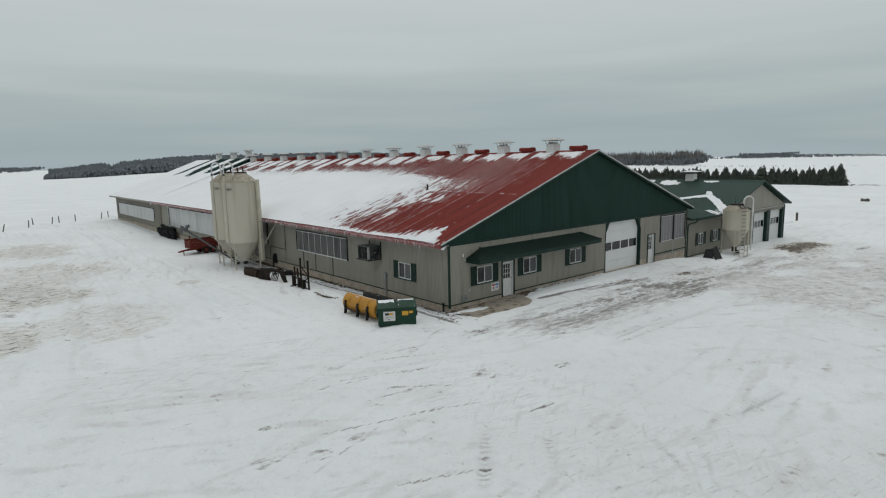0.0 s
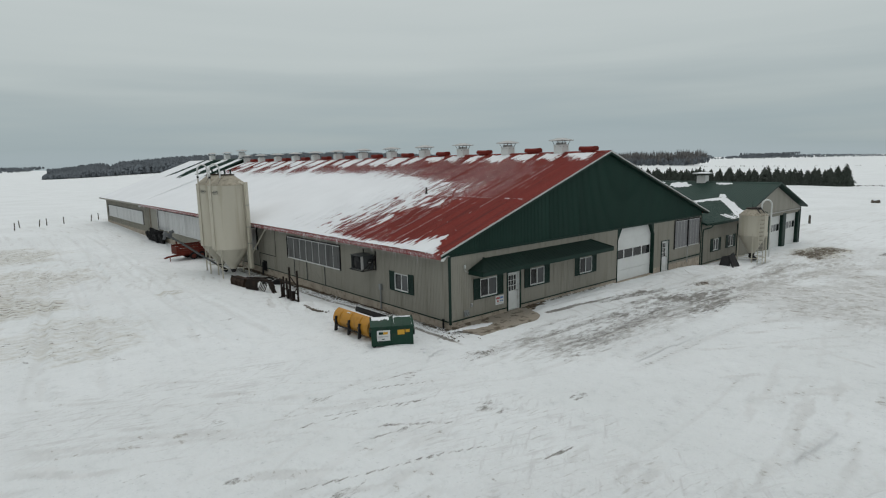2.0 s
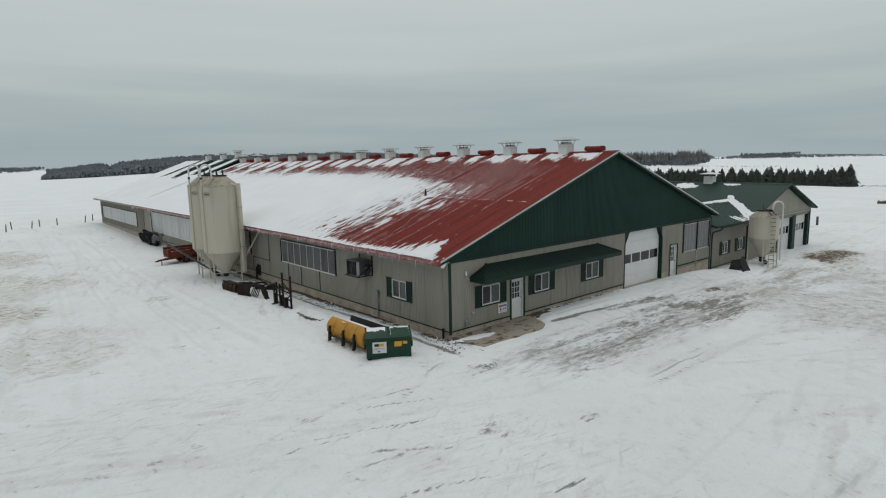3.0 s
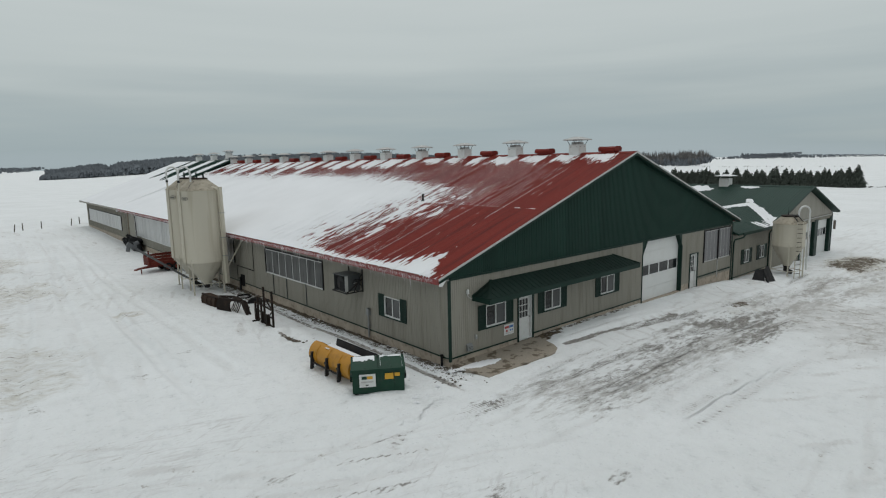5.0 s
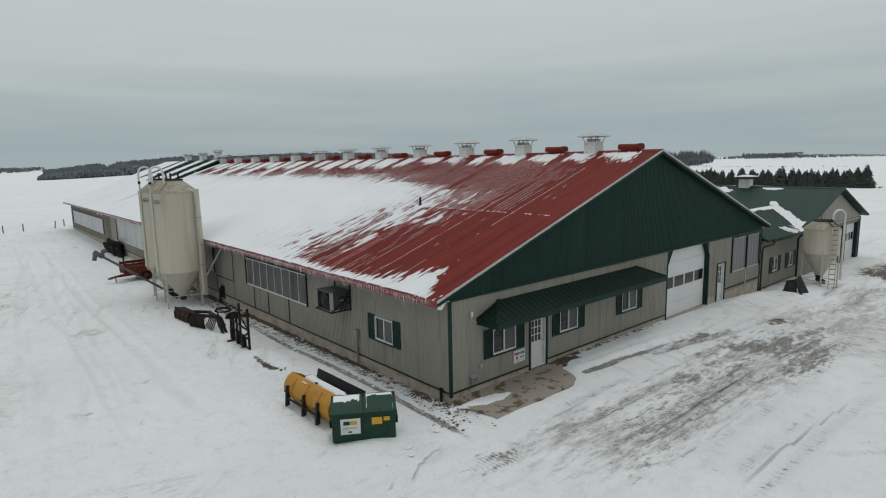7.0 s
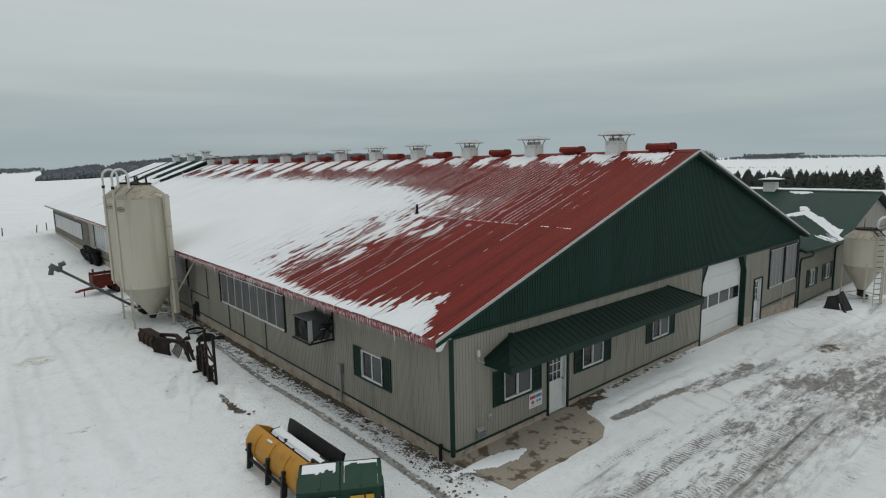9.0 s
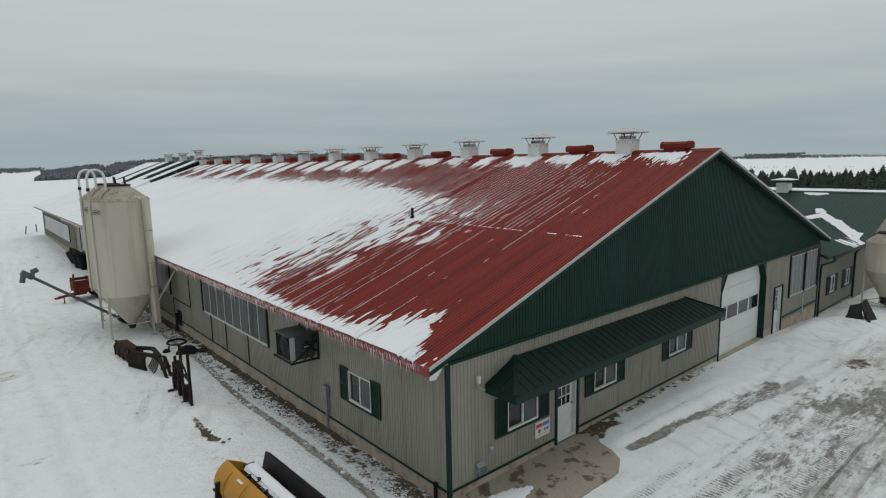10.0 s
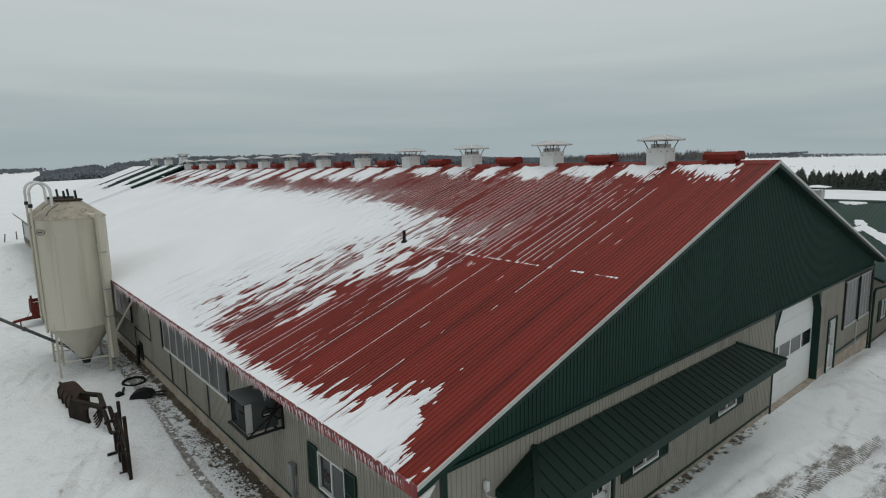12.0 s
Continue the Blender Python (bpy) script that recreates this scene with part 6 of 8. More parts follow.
# ---------------------------------------------------------------- feed silos
def feed_silo(at, radius, z_leg, z_skirt, z_shoulder, z_top, label, legs=4, group="", phase=0.25):
    """A hopper-bottomed bin on legs: cone, shell with bands, sloping roof, hatch and fill pipe."""
    s = thing("feed_silo", label, "silo", Matrix.Translation(at), group)
    part("shell", lathe(bmesh.new(), [(radius * 0.985, z_skirt - 0.02), (radius, z_skirt), (radius, z_skirt + 0.06), (radius * 0.995, z_skirt + 0.07), (radius * 0.995, z_shoulder - 0.03), (radius * 1.005, z_shoulder)], 48), M_SILO, s, smooth=True)
    part("hopper", lathe(bmesh.new(), [(0.22, z_leg), (0.24, z_leg + 0.02), (radius * 0.97, z_skirt + 0.01)], 40), M_SILO, s, smooth=True)
    part("outlet", lathe(bmesh.new(), [(0.14, z_leg - 0.28), (0.20, z_leg - 0.10), (0.24, z_leg)], 16), M_DARK, s, smooth=True)
    part("cone_roof", lathe(bmesh.new(), [(radius * 1.02, z_shoulder - 0.02), (radius * 1.01, z_shoulder + 0.02), (0.52, z_top - 0.04), (0.52, z_top)], 40), M_SILOTOP, s, smooth=True)
    part("hatch", lathe(bmesh.new(), [(0.55, z_top - 0.03), (0.57, z_top + 0.03), (0.50, z_top + 0.06), (0.05, z_top + 0.07)], 24), M_OLDSTEEL, s, smooth=True)
    for k in range(3):
        part("band", lathe(bmesh.new(), [(radius * 1.0, z_skirt + (z_shoulder - z_skirt) * (k + 0.5) / 3 - 0.012), (radius * 1.004, z_skirt + (z_shoulder - z_skirt) * (k + 0.5) / 3), (radius * 1.0, z_skirt + (z_shoulder - z_skirt) * (k + 0.5) / 3 + 0.012)], 40), M_SILO, s, smooth=True)
    for k in range(legs):
        t = 2 * math.pi * (k + phase) / legs
        c, d = math.cos(t), math.sin(t)
        r = radius * 0.97
        gz = ground_z(at[0] + r * c, at[1] + r * d) - at[2] - 0.06
        leg = part("leg", bar(bmesh.new(), (r * c, r * d, gz), (r * c, r * d, z_skirt + 0.25), 0.085, 0.07), M_SILO, s)
        part("foot", boxed(r * c - 0.11, r * c + 0.11, r * d - 0.11, r * d + 0.11, gz, gz + 0.08), M_GALV, leg)
        t2 = 2 * math.pi * (k + 1 + phase) / legs
        part("brace", bar(bmesh.new(), (r * c, r * d, 0.42), (r * math.cos(t2), r * math.sin(t2), 0.42), 0.04), M_SILO, s)
    return s


SILO = ((-2.0, 22.2, 0.0), (-1.92, 25.0, 0.0))
for at in SILO:
    s = feed_silo(at, 1.34, 0.28, 1.84, 6.48, 7.20, "cream steel feed silo with hopper bottom beside the barn", group="pair of feed silos", phase=0.39)
    # the fill line climbs the shell, arches over and drops into the roof
    bm = bmesh.new()
    foot, head = Vector((-1.33, -0.35, 0)), Vector((-0.60, -0.32, 0))
    mid, half = (foot + head) / 2, (head - foot) / 2
    arc = [mid - half * math.cos(t) + Vector((0, 0, 7.58 + 0.40 * math.sin(t))) for t in [math.pi * k / 10 for k in range(11)]]
    tube(bm, [foot + Vector((0, 0, 6.95))] + arc + [head + Vector((0.02, 0, 6.98))], 0.058, 10)
    fill = part("fill_pipe", bm, M_WHITE, s, "white bent fill pipe", smooth=True)
    part("coupling", rod(bmesh.new(), foot + Vector((0, 0, 6.98)), foot + Vector((0, 0, 7.13)), 0.078, seg=10), M_DARK, fill)
    part("riser", rod(bmesh.new(), foot + Vector((0.03, 0.01, 1.7)), foot + Vector((0, 0, 6.98)), 0.05, seg=10), M_SILO, fill, "cream painted riser", smooth=True)
    for dx in (-0.08, 0.34):
        part("lid_handle", bar(bmesh.new(), (dx, 0.05, 7.22), (dx - 0.03, 0.05, 7.60), 0.11, 0.08), M_GREEN_TRIM, s, "dark lid lever")
    # dark oval badge near the shoulder
    bm = bmesh.new()
    tube(bm, [(1.352 * math.cos(w), 1.352 * math.sin(w), 5.98 + 0.11 * math.sin(t)) for t, w in [(2 * math.pi * k / 20, radians(211) + 0.17 * math.cos(2 * math.pi * k / 20)) for k in range(21)]], 0.012, 5)
    badge = part("badge", bm, M_UNIT, s, "dark oval badge outline")
    part("badge_bar", boxed(1.343, 1.356, -0.12, 0.12, 5.95, 6.01), M_UNIT, badge, m4=Matrix.Rotation(radians(211), 4, "Z"))
    # vertical sheet seams and a hand wire
    for deg in (236, 296):
        part("seam", boxed(1.328, 1.342, -0.012, 0.012, 1.92, 6.44), M_SILO, s, m4=Matrix.Rotation(radians(deg), 4, "Z"))
    part("pull_cord", tube(bmesh.new(), [(-0.30, -0.42, 7.14), (-0.75, -0.70, 6.85), (-1.02, -0.80, 6.45)], 0.012, 5), M_DARK, s)
# the square downpipe and elbow on the front silo's wall side
s = thing("auger_tube", "cream square feed tube running down the silo shell", "pipe", Matrix.Translation((-2.0, 22.2, 0)) @ Matrix.Translation((0.05, -0.10, 0)))
tube_shaft = part("tube", bar(bmesh.new(), (0.86, -1.16, 0.35), (0.80, -1.18, 6.62), 0.22, 0.22), M_SILO, s)
part("elbow", rod(bmesh.new(), (0.78, -1.15, 6.50), (0.42, -0.80, 6.62), 0.095), M_SILO, s, smooth=True)
part("elbow_ring", rod(bmesh.new(), (0.50, -0.88, 6.59), (0.44, -0.82, 6.61), 0.125), M_SILO, s)
part("top_cap", boxed(0.67, 0.93, -1.31, -1.05, 6.62, 6.66, bevel=0.008), M_SILO, s)
for z in (5.0, 3.4, 2.2):
    part("clamp", boxed(0.69, 0.97, -1.31, -1.04, z - 0.02, z + 0.02), M_GALV, tube_shaft)

# the smaller bin before the link wing
RS = (30.15, -1.95, -0.55)
s = feed_silo(RS, 1.02, 0.72, 2.15, 3.75, 4.25, "cream hopper bin with a ladder beside the garage", legs=4)
bm = bmesh.new()
arc = [(0.60 + 0.29 * math.cos(t), -0.70 - 0.25 * math.cos(t), 4.50 + 0.42 * math.sin(t)) for t in [math.pi * k / 10 for k in range(11)]]
tube(bm, [(0.89, -0.95, 0.4), (0.89, -0.95, 3.9)] + arc + [(0.31, -0.45, 4.1)], 0.065, 10)
part("whip", rod(bmesh.new(), (-0.05, 0.1, 4.2), (-0.05, 0.1, 4.85), 0.022, 0.01, 6), M_DARK, s)
part("fill_pipe", bm, M_WHITE, s, "white bent fill pipe", smooth=True)
lad = part("ladder", bar(bmesh.new(), (-0.86, -0.78, 0.0), (-0.86, -0.78, 3.95), 0.045), M_SILO, s, "steel ladder")
part("ladder_rail", bar(bmesh.new(), (-0.54, -1.02, 0.0), (-0.54, -1.02, 3.95), 0.045), M_SILO, lad)
part("ladder_rail", bar(bmesh.new(), (-0.86, -0.78, 3.95), (-0.36, -0.28, 4.38), 0.045), M_DARK, lad)
part("ladder_rail", bar(bmesh.new(), (-0.54, -1.02, 3.95), (-0.12, -0.46, 4.38), 0.045), M_DARK, lad)
part("boot", bar(bmesh.new(), (-0.30, -0.02, 0.52), (0.34, -0.18, 0.22), 0.26, 0.24), M_DARK, s, "black outlet boot")
for k in range(4):
    f = (k + 0.5) / 4
    part("rung", bar(bmesh.new(), (-0.86 + 0.5 * f, -0.78 + 0.5 * f, 3.95 + 0.43 * f), (-0.54 + 0.42 * f, -1.02 + 0.56 * f, 3.95 + 0.43 * f), 0.03), M_DARK, lad)
for k in range(12):
    part("rung", bar(bmesh.new(), (-0.86, -0.78, 0.35 + 0.31 * k), (-0.54, -1.02, 0.35 + 0.31 * k), 0.03), M_DARK, lad)


# ---------------------------------------------------------------- snow and ice on the wings and eaves
def snow_slab(name, label, outline, place, thick, seed, edge=0.22, res=0.12):
    """Snow lying on a sloping face: place(u, v) gives the point and the normal; outline(u, v) > 0 where it lies."""
    (u0, u1), (v0, v1) = outline[0], outline[1]
    us, vs = np.arange(u0, u1 + 1e-6, res), np.arange(v0, v1 + 1e-6, res)
    U, V = np.meshgrid(us, vs)
    f = outline[2](U, V) + 1.4 * (fractal(U * 1.4, V * 1.4, seed) - 0.5)
    H = np.where(f > 0, np.minimum(f * edge, 1.0) * thick + 0.012, -0.05)
    P, nrm = place(U, V)
    pts = np.stack(P, -1) + H[..., None] * np.array(nrm)
    ny, nx = U.shape
    i = np.arange(ny * nx).reshape(ny, nx)
    quads = np.stack([i[:-1, :-1], i[:-1, 1:], i[1:, 1:], i[1:, :-1]], -1).reshape(-1, 4)
    quads = quads[(H.reshape(-1)[quads] > 0).any(1)]
    used, inv = np.unique(quads, return_inverse=True)
    ob = raw(name, pts.reshape(-1, 3)[used].tolist(), inv.reshape(-1, 4).tolist(), M_SNOW, smooth=True)
    return tagged(ob, label, "snow", kind="stuff")


# link roof: along the ridge and down the valley to the eave
def link_place(U, V):
    return (U, -0.42 + V * math.cos(la), 2.745 + V * math.sin(la) + 0 * U), (0, -math.sin(la), math.cos(la))


def valley_x(V):
    return GX0 - g_over + (2.745 + V * math.sin(la) - GEAVE) / gs


snow_slab("valley_snow", "snow along the valley and ridge of the link roof", ((26.2, 37.0), (0.0, llen),
          lambda U, V: np.maximum(np.maximum((llen + 0.1 - V) * 0 + (V - llen + 0.45) / 0.35, 1.0 - np.abs(valley_x(V) - U - 0.45) / 0.5),
                                  np.minimum((0.80 - V) / 0.4, (U - 30.2) / 0.8) - 0.8 + 2.6 * (lattice(U * 7.0, 0 * V, 37) - 0.45)) - 3.0 * (U > valley_x(V) + 0.1)), link_place, 0.12, 3)


def garage_place(U, V):
    return (GX0 - g_over + V * math.cos(ga), U, GEAVE + 0.01 + V * math.sin(ga) + 0 * U), (-math.sin(ga), 0, math.cos(ga))


snow_slab("garage_snow", "snow drifts in the lee of the garage roof ventilators", ((0.0, 25.0), (0.0, glen - 0.1),
          lambda U, V: np.maximum.reduce([1.0 - np.hypot((U - 8.6) / 1.0, (V - glen + 1.0) / 0.7), 1.0 - np.hypot((U - 4.6) / 0.9, (V - glen + 0.5) / 0.25),
                                          np.minimum((U - 10.8) / 1.5, (V - glen + 0.9) / 0.3), 1.0 - np.hypot((U - 0.2) / 1.2, (V - 0.5) / 1.0),
                                          1.0 - np.abs(V - 0.3 - (U + 0.42) * 1.18) / 0.5 - np.maximum(U - 3.3, 0) * 3])), garage_place, 0.10, 4)
# a drift on the far side of the garage ridge, seen as a pale rim
snow_slab("ridge_snow", "snow along the garage ridge", ((9.0, 25.0), (0.0, 0.5), lambda U, V: 0.6 + 0 * U), lambda U, V: ((GMID + 0.1 + V, U, GRIDGE - 0.0 - V * gs + 0.04 + 0 * U), (0, 0, 1)), 0.05, 6)

# icicles along the eave
rng = np.random.default_rng(4)
verts, faces = [], []
y = 0.0
while y < 54:
    y += rng.uniform(0.025, 0.095)
    cluster = 0.45 + 0.55 * math.sin(y * 1.3) ** 2 + 0.3 * math.sin(y * 5.1)
    L = min(max(0.03, rng.gamma(1.8, 0.075) * cluster), 0.5)
    if y > 30:
        L *= 0.7
    r = rng.uniform(0.006, 0.014) + 0.012 * L
    z, x0 = EAVE_Z - 0.02 + rng.uniform(-0.10, 0.0), -OVER - 0.042 - rng.uniform(0, 0.015)
    k = len(verts)
    for q in range(4):
        verts.append((x0 + r * math.cos(q * math.pi / 2), y + r * math.sin(q * math.pi / 2), z))
    verts.append((x0 + 0.02, y, z - 0.12 - L))
    faces += [(k + q, k + (q + 1) % 4, k + 4) for q in range(4)]
tagged(raw("icicles", verts, faces, M_ICE), "row of icicles hanging from the red eave fascia", "icicles", kind="stuff")

# ---------------------------------------------------------------- fittings on the walls
unit = thing("condenser_unit", "grey refrigeration condenser on a black steel wall bracket", "condenser", Matrix.Translation((0, 6.75, 2.03)))
part("base_pan", boxed(-0.92, -0.12, -0.50, 0.50, 0.04, 0.06), M_UNIT, unit)
part("near_panel", boxed(-0.76, -0.12, -0.50, -0.48, 0.06, 0.80), M_UNIT, unit)
part("grille_panel", boxed(-0.92, -0.76, -0.50, -0.485, 0.06, 0.80), M_TRIM_GREY, unit, "pale grey side panel")
part("far_panel", boxed(-0.92, -0.12, 0.48, 0.50, 0.06, 0.80), M_UNIT, unit)
part("back_panel", boxed(-0.14, -0.12, -0.48, 0.48, 0.06, 0.80), M_UNIT, unit)
for a, b2, c, d in ((-0.48, -0.45, 0.06, 0.80), (0.45, 0.48, 0.06, 0.80), (-0.45, 0.45, 0.06, 0.09), (-0.45, 0.45, 0.77, 0.80)):
    part("face_frame", boxed(-0.92, -0.90, a, b2, c, d), M_DARK, unit)
# solid black plate paints the dark of the open fan face
part("louvre", boxed(-0.915, -0.895, -0.45, -0.02, 0.10, 0.50), M_BLACK, unit)
part("top_cover", boxed(-0.97, -0.08, -0.54, 0.54, 0.80, 0.83, bevel=0.008), M_UNIT, unit)
# coil is a black sheet, set close behind the opening to darken it
part("coil", boxed(-0.80, -0.76, -0.46, 0.46, 0.06, 0.78), M_BLACK, unit, "black coil sheet that darkens the open fan face")
part("fan", lathe(bmesh.new(), [(0.04, 0.0), (0.30, 0.01), (0.32, 0.05), (0.06, 0.06)], 24), M_DARK, unit, m4=Matrix.Translation((-0.82, 0.0, 0.42)) @ Matrix.Rotation(radians(-90), 4, "Y"))
plate = part("name_plate", boxed(-0.52, -0.18, -0.512, -0.502, 0.36, 0.46), M_BLACK, unit, "black name plate")
part("plate_mark", boxed(-0.48, -0.22, -0.516, -0.512, 0.39, 0.43), M_TRIM_GREY, plate)
for y in (-0.62, 0.58):
    br = part("bracket", bar(bmesh.new(), (-0.98, y, 0.0), (-0.02, y, 0.0), 0.05), M_DARK, unit, "black angle-iron bracket")
    part("bracket_upright", bar(bmesh.new(), (-0.045, y, -0.05), (-0.045, y, 1.02), 0.05), M_DARK, br)
    part("bracket_brace", bar(bmesh.new(), (-0.90, y, 0.03), (-0.05, y, 0.58), 0.035), M_DARK, br)
    part("bracket_brace", bar(bmesh.new(), (-0.52, y, 0.02), (-0.10, y, 0.80), 0.035), M_DARK, br)
part("bracket_rail", bar(bmesh.new(), (-0.94, -0.65, 0.0), (-0.94, 0.62, 0.0), 0.05), M_DARK, unit)
part("bracket_rail", bar(bmesh.new(), (-0.20, -0.65, 0.0), (-0.20, 0.62, 0.0), 0.05), M_DARK, unit)
bm = bmesh.new()
tube(bm, [(-0.4, -0.52, 0.6), (-0.38, -0.70, 0.5), (-0.2, -0.72, 0.3), (-0.06, -0.60, 0.25)], 0.02, 8)
tube(bm, [(-0.5, -0.52, 0.5), (-0.45, -0.66, 0.62), (-0.15, -0.70, 0.55), (-0.05, -0.5, 0.5)], 0.018, 8)
part("refrigerant_lines", bm, M_BLACK, unit, smooth=True)

meter = thing("electric_conduit", "grey electrical box and conduit on the barn wall", "conduit", Matrix.Translation((-0.03, 5.66, 0)))
part("box", boxed(-0.14, 0.0, -0.10, 0.10, 0.95, 1.28, bevel=0.015), M_GALV, meter)
part("pipe", rod(bmesh.new(), (-0.07, 0.0, -0.12), (-0.07, 0.0, 0.95), 0.045), M_GALV, meter)
part("strap", boxed(-0.12, 0.0, -0.07, 0.07, 0.45, 0.49), M_GALV, meter)

lamp = thing("wall_lamp", "small white wall light with a conduit below", "lamp", Matrix.Translation((0.92, -0.03, 2.80)) @ Matrix.Scale(0.68, 4))
part("housing", boxed(-0.06, 0.06, -0.14, 0.0, -0.10, 0.16, bevel=0.02), M_WHITE, lamp)
bm = bmesh.new()
tube(bm, [(0.0, -0.03, -0.10), (0.02, -0.04, -0.25), (0.25, -0.06, -0.42), (0.36, -0.06, -0.44)], 0.018, 8)
part("cable", bm, M_TRIM_GREY, lamp, smooth=True)

sign = thing("notice_board", "white notice with red and blue symbols beside the office door", "sign", Matrix.Translation((3.36, -0.028, 0.76)))
part("board", boxed(-0.30, 0.30, -0.016, 0.0, -0.23, 0.23), M_WHITE, sign)
m, n, l, b = mat_base("sign_red", 0.5)
b.inputs["Base Color"].default_value = (0.35, 0.06, 0.06, 1)
M_SIGNRED = m
m, n, l, b = mat_base("sign_blue", 0.5)
b.inputs["Base Color"].default_value = (0.07, 0.16, 0.36, 1)
M_SIGNBLUE = m
part("red_bar", boxed(-0.27, -0.01, -0.020, -0.016, 0.06, 0.16), M_SIGNRED, sign)
part("blue_bar", boxed(0.01, 0.27, -0.020, -0.016, 0.06, 0.16), M_SIGNBLUE, sign)
for dx, mt in ((-0.14, M_SIGNRED), (0.08, M_SIGNBLUE), (0.2, M_SIGNBLUE)):
    part("symbol", rod(bmesh.new(), (dx, -0.016, -0.05), (dx, -0.021, -0.05), 0.06 if dx < 0 else 0.045, seg=16), mt, sign)
part("text_bar", boxed(-0.26, 0.26, -0.020, -0.016, -0.17, -0.15), M_TRIM_GREY, sign)

vent = thing("wall_vent", "small grey louvred dryer vent low on the wall", "vent", Matrix.Translation((0.98, -0.03, 0.52)))
part("hood", prism(bmesh.new(), [(0.0, 0.14), (-0.10, 0.06), (-0.12, -0.14), (0.0, -0.14)], "x", -0.14, 0.14), M_GALV, vent)
for k in range(3):
    part("louvre", boxed(-0.12, 0.12, -0.135, -0.118, -0.10 + 0.06 * k, -0.085 + 0.06 * k), M_UNIT, vent)
tap = thing("wall_outlet", "small grey covered outlet box on the siding", "outlet", Matrix.Translation((1.36, -0.03, 0.86)))
part("cover", boxed(-0.05, 0.05, -0.07, 0.0, -0.09, 0.09, bevel=0.012), M_TRIM_GREY, tap)
part("lid", boxed(-0.045, 0.045, -0.082, -0.07, -0.08, 0.02), M_GALV, tap)

stub = thing("corner_drain_pipe", "short black drain pipe at the barn corner", "pipe", Matrix.Translation((-0.09, 0.42, 0.0)))
part("pipe", rod(bmesh.new(), (0, 0, -0.15), (0, 0, 0.32), 0.05), M_BLACK, stub)
part("collar", rod(bmesh.new(), (0, 0, 0.28), (0, 0, 0.34), 0.06), M_BLACK, stub)

# closed-off doorway outlined on the siding behind the silos
outline = thing("blocked_doorway", "thin dark trim outlining a blocked doorway in the siding", "trim")
part("trim_strip", boxed(-0.045, -0.025, 19.0, 19.04, 1.25, 3.3), M_DARK, outline)
part("trim_strip", boxed(-0.045, -0.025, 19.04, 21.9, 1.25, 1.29), M_DARK, outline)
part("trim_strip", boxed(-0.045, -0.025, 21.86, 21.9, 0.3, 1.25), M_DARK, outline)
# black plate on the uncut wall paints the dark inside a low opening
part("hatch_opening_shade", boxed(-0.05, -0.02, 20.7, 21.3, -0.02, 0.75), M_BLACK, outline, "low dark opening")
brace = thing("silo_brace", "cream steel brace from silo to barn wall", "brace")
part("tube", rod(bmesh.new(), (-0.03, 20.6, 3.15), (-1.2, 21.0, 1.05), 0.045), M_SILO, brace)
part("wall_plate", boxed(-0.055, -0.025, 20.5, 20.7, 3.05, 3.25), M_SILO, brace)

# concrete apron before the office door with a rim of snow
apron = part("door_apron", prism(bmesh.new(), [(0.05, -0.01), (0.15, -2.0), (4.1, -1.95), (4.65, -1.65), (4.9, -1.25), (5.05, -0.75), (5.55, -0.3), (5.6, -0.01)], "z", -0.15, 0.012), M_PAD)
tagged(apron, "stained wet concrete apron outside the office door", "pavement", kind="structure")
snow_slab("apron_snow", "shovelled strip of snow on the concrete apron", ((-0.6, 3.0), (-1.35, -0.15),
          lambda U, V: 1.0 - np.hypot((U - 0.75) / 1.45, (V + 0.62 + 0.16 * U) / 0.24)), lambda U, V: ((U, V, 0.01 + 0 * U), (0, 0, 1)), 0.10, 12, res=0.06)

# ---------------------------------------------------------------- waste skip
D = Matrix.Translation((-3.46, -0.03, 0.0)) @ Matrix.Rotation(radians(-32), 4, "Z") @ Matrix.Diagonal((1.0, 0.86, 1.0, 1.0))
skip = thing("dumpster", "dark green steel dumpster with snow on its lids", "dumpster", D)
bm = bmesh.new()
prism(bm, [(-0.60, 0.08), (0.22, 0.08), (0.26, 1.10), (-0.62, 0.92)], "x", -0.90, 0.90)
part("body", bm, M_DUMP, skip)
part("rim", bar(bmesh.new(), (-0.92, -0.63, 0.92), (0.92, -0.63, 0.92), 0.07), M_DUMP, skip)
for x in (-0.91, 0.91):
    part("side_rim", bar(bmesh.new(), (x, -0.63, 0.92), (x, 0.26, 1.10), 0.06), M_DUMP, skip)
    pocket = part("fork_pocket", boxed(x - 0.07 if x < 0 else x, x if x < 0 else x + 0.07, -0.42, 0.35, 0.46, 0.68), M_DUMP, skip)
    # pocket is solid; a black plate paints the shade in its mouth
    part("pocket_mouth_shade", boxed(x - 0.06 if x < 0 else x + 0.01, x - 0.01 if x < 0 else x + 0.06, -0.43, -0.42, 0.48, 0.66), M_BLACK, pocket)
for x0, x1 in ((-0.88, -0.02), (0.02, 0.88)):
    lid = part("lid", prism(bmesh.new(), [(-0.68, 0.95), (-0.68, 0.90), (-0.60, 0.95), (0.28, 1.13), (0.28, 1.17)], "x", x0, x1), M_DUMP, skip)
    part("lid_rib", bar(bmesh.new(), ((x0 + x1) / 2, -0.6, 0.975), ((x0 + x1) / 2, 0.24, 1.155), 0.05, 0.02), M_DUMP, lid)
part("hinge_bar", rod(bmesh.new(), (-0.93, 0.29, 1.14), (0.93, 0.29, 1.14), 0.03), M_DARK, skip)
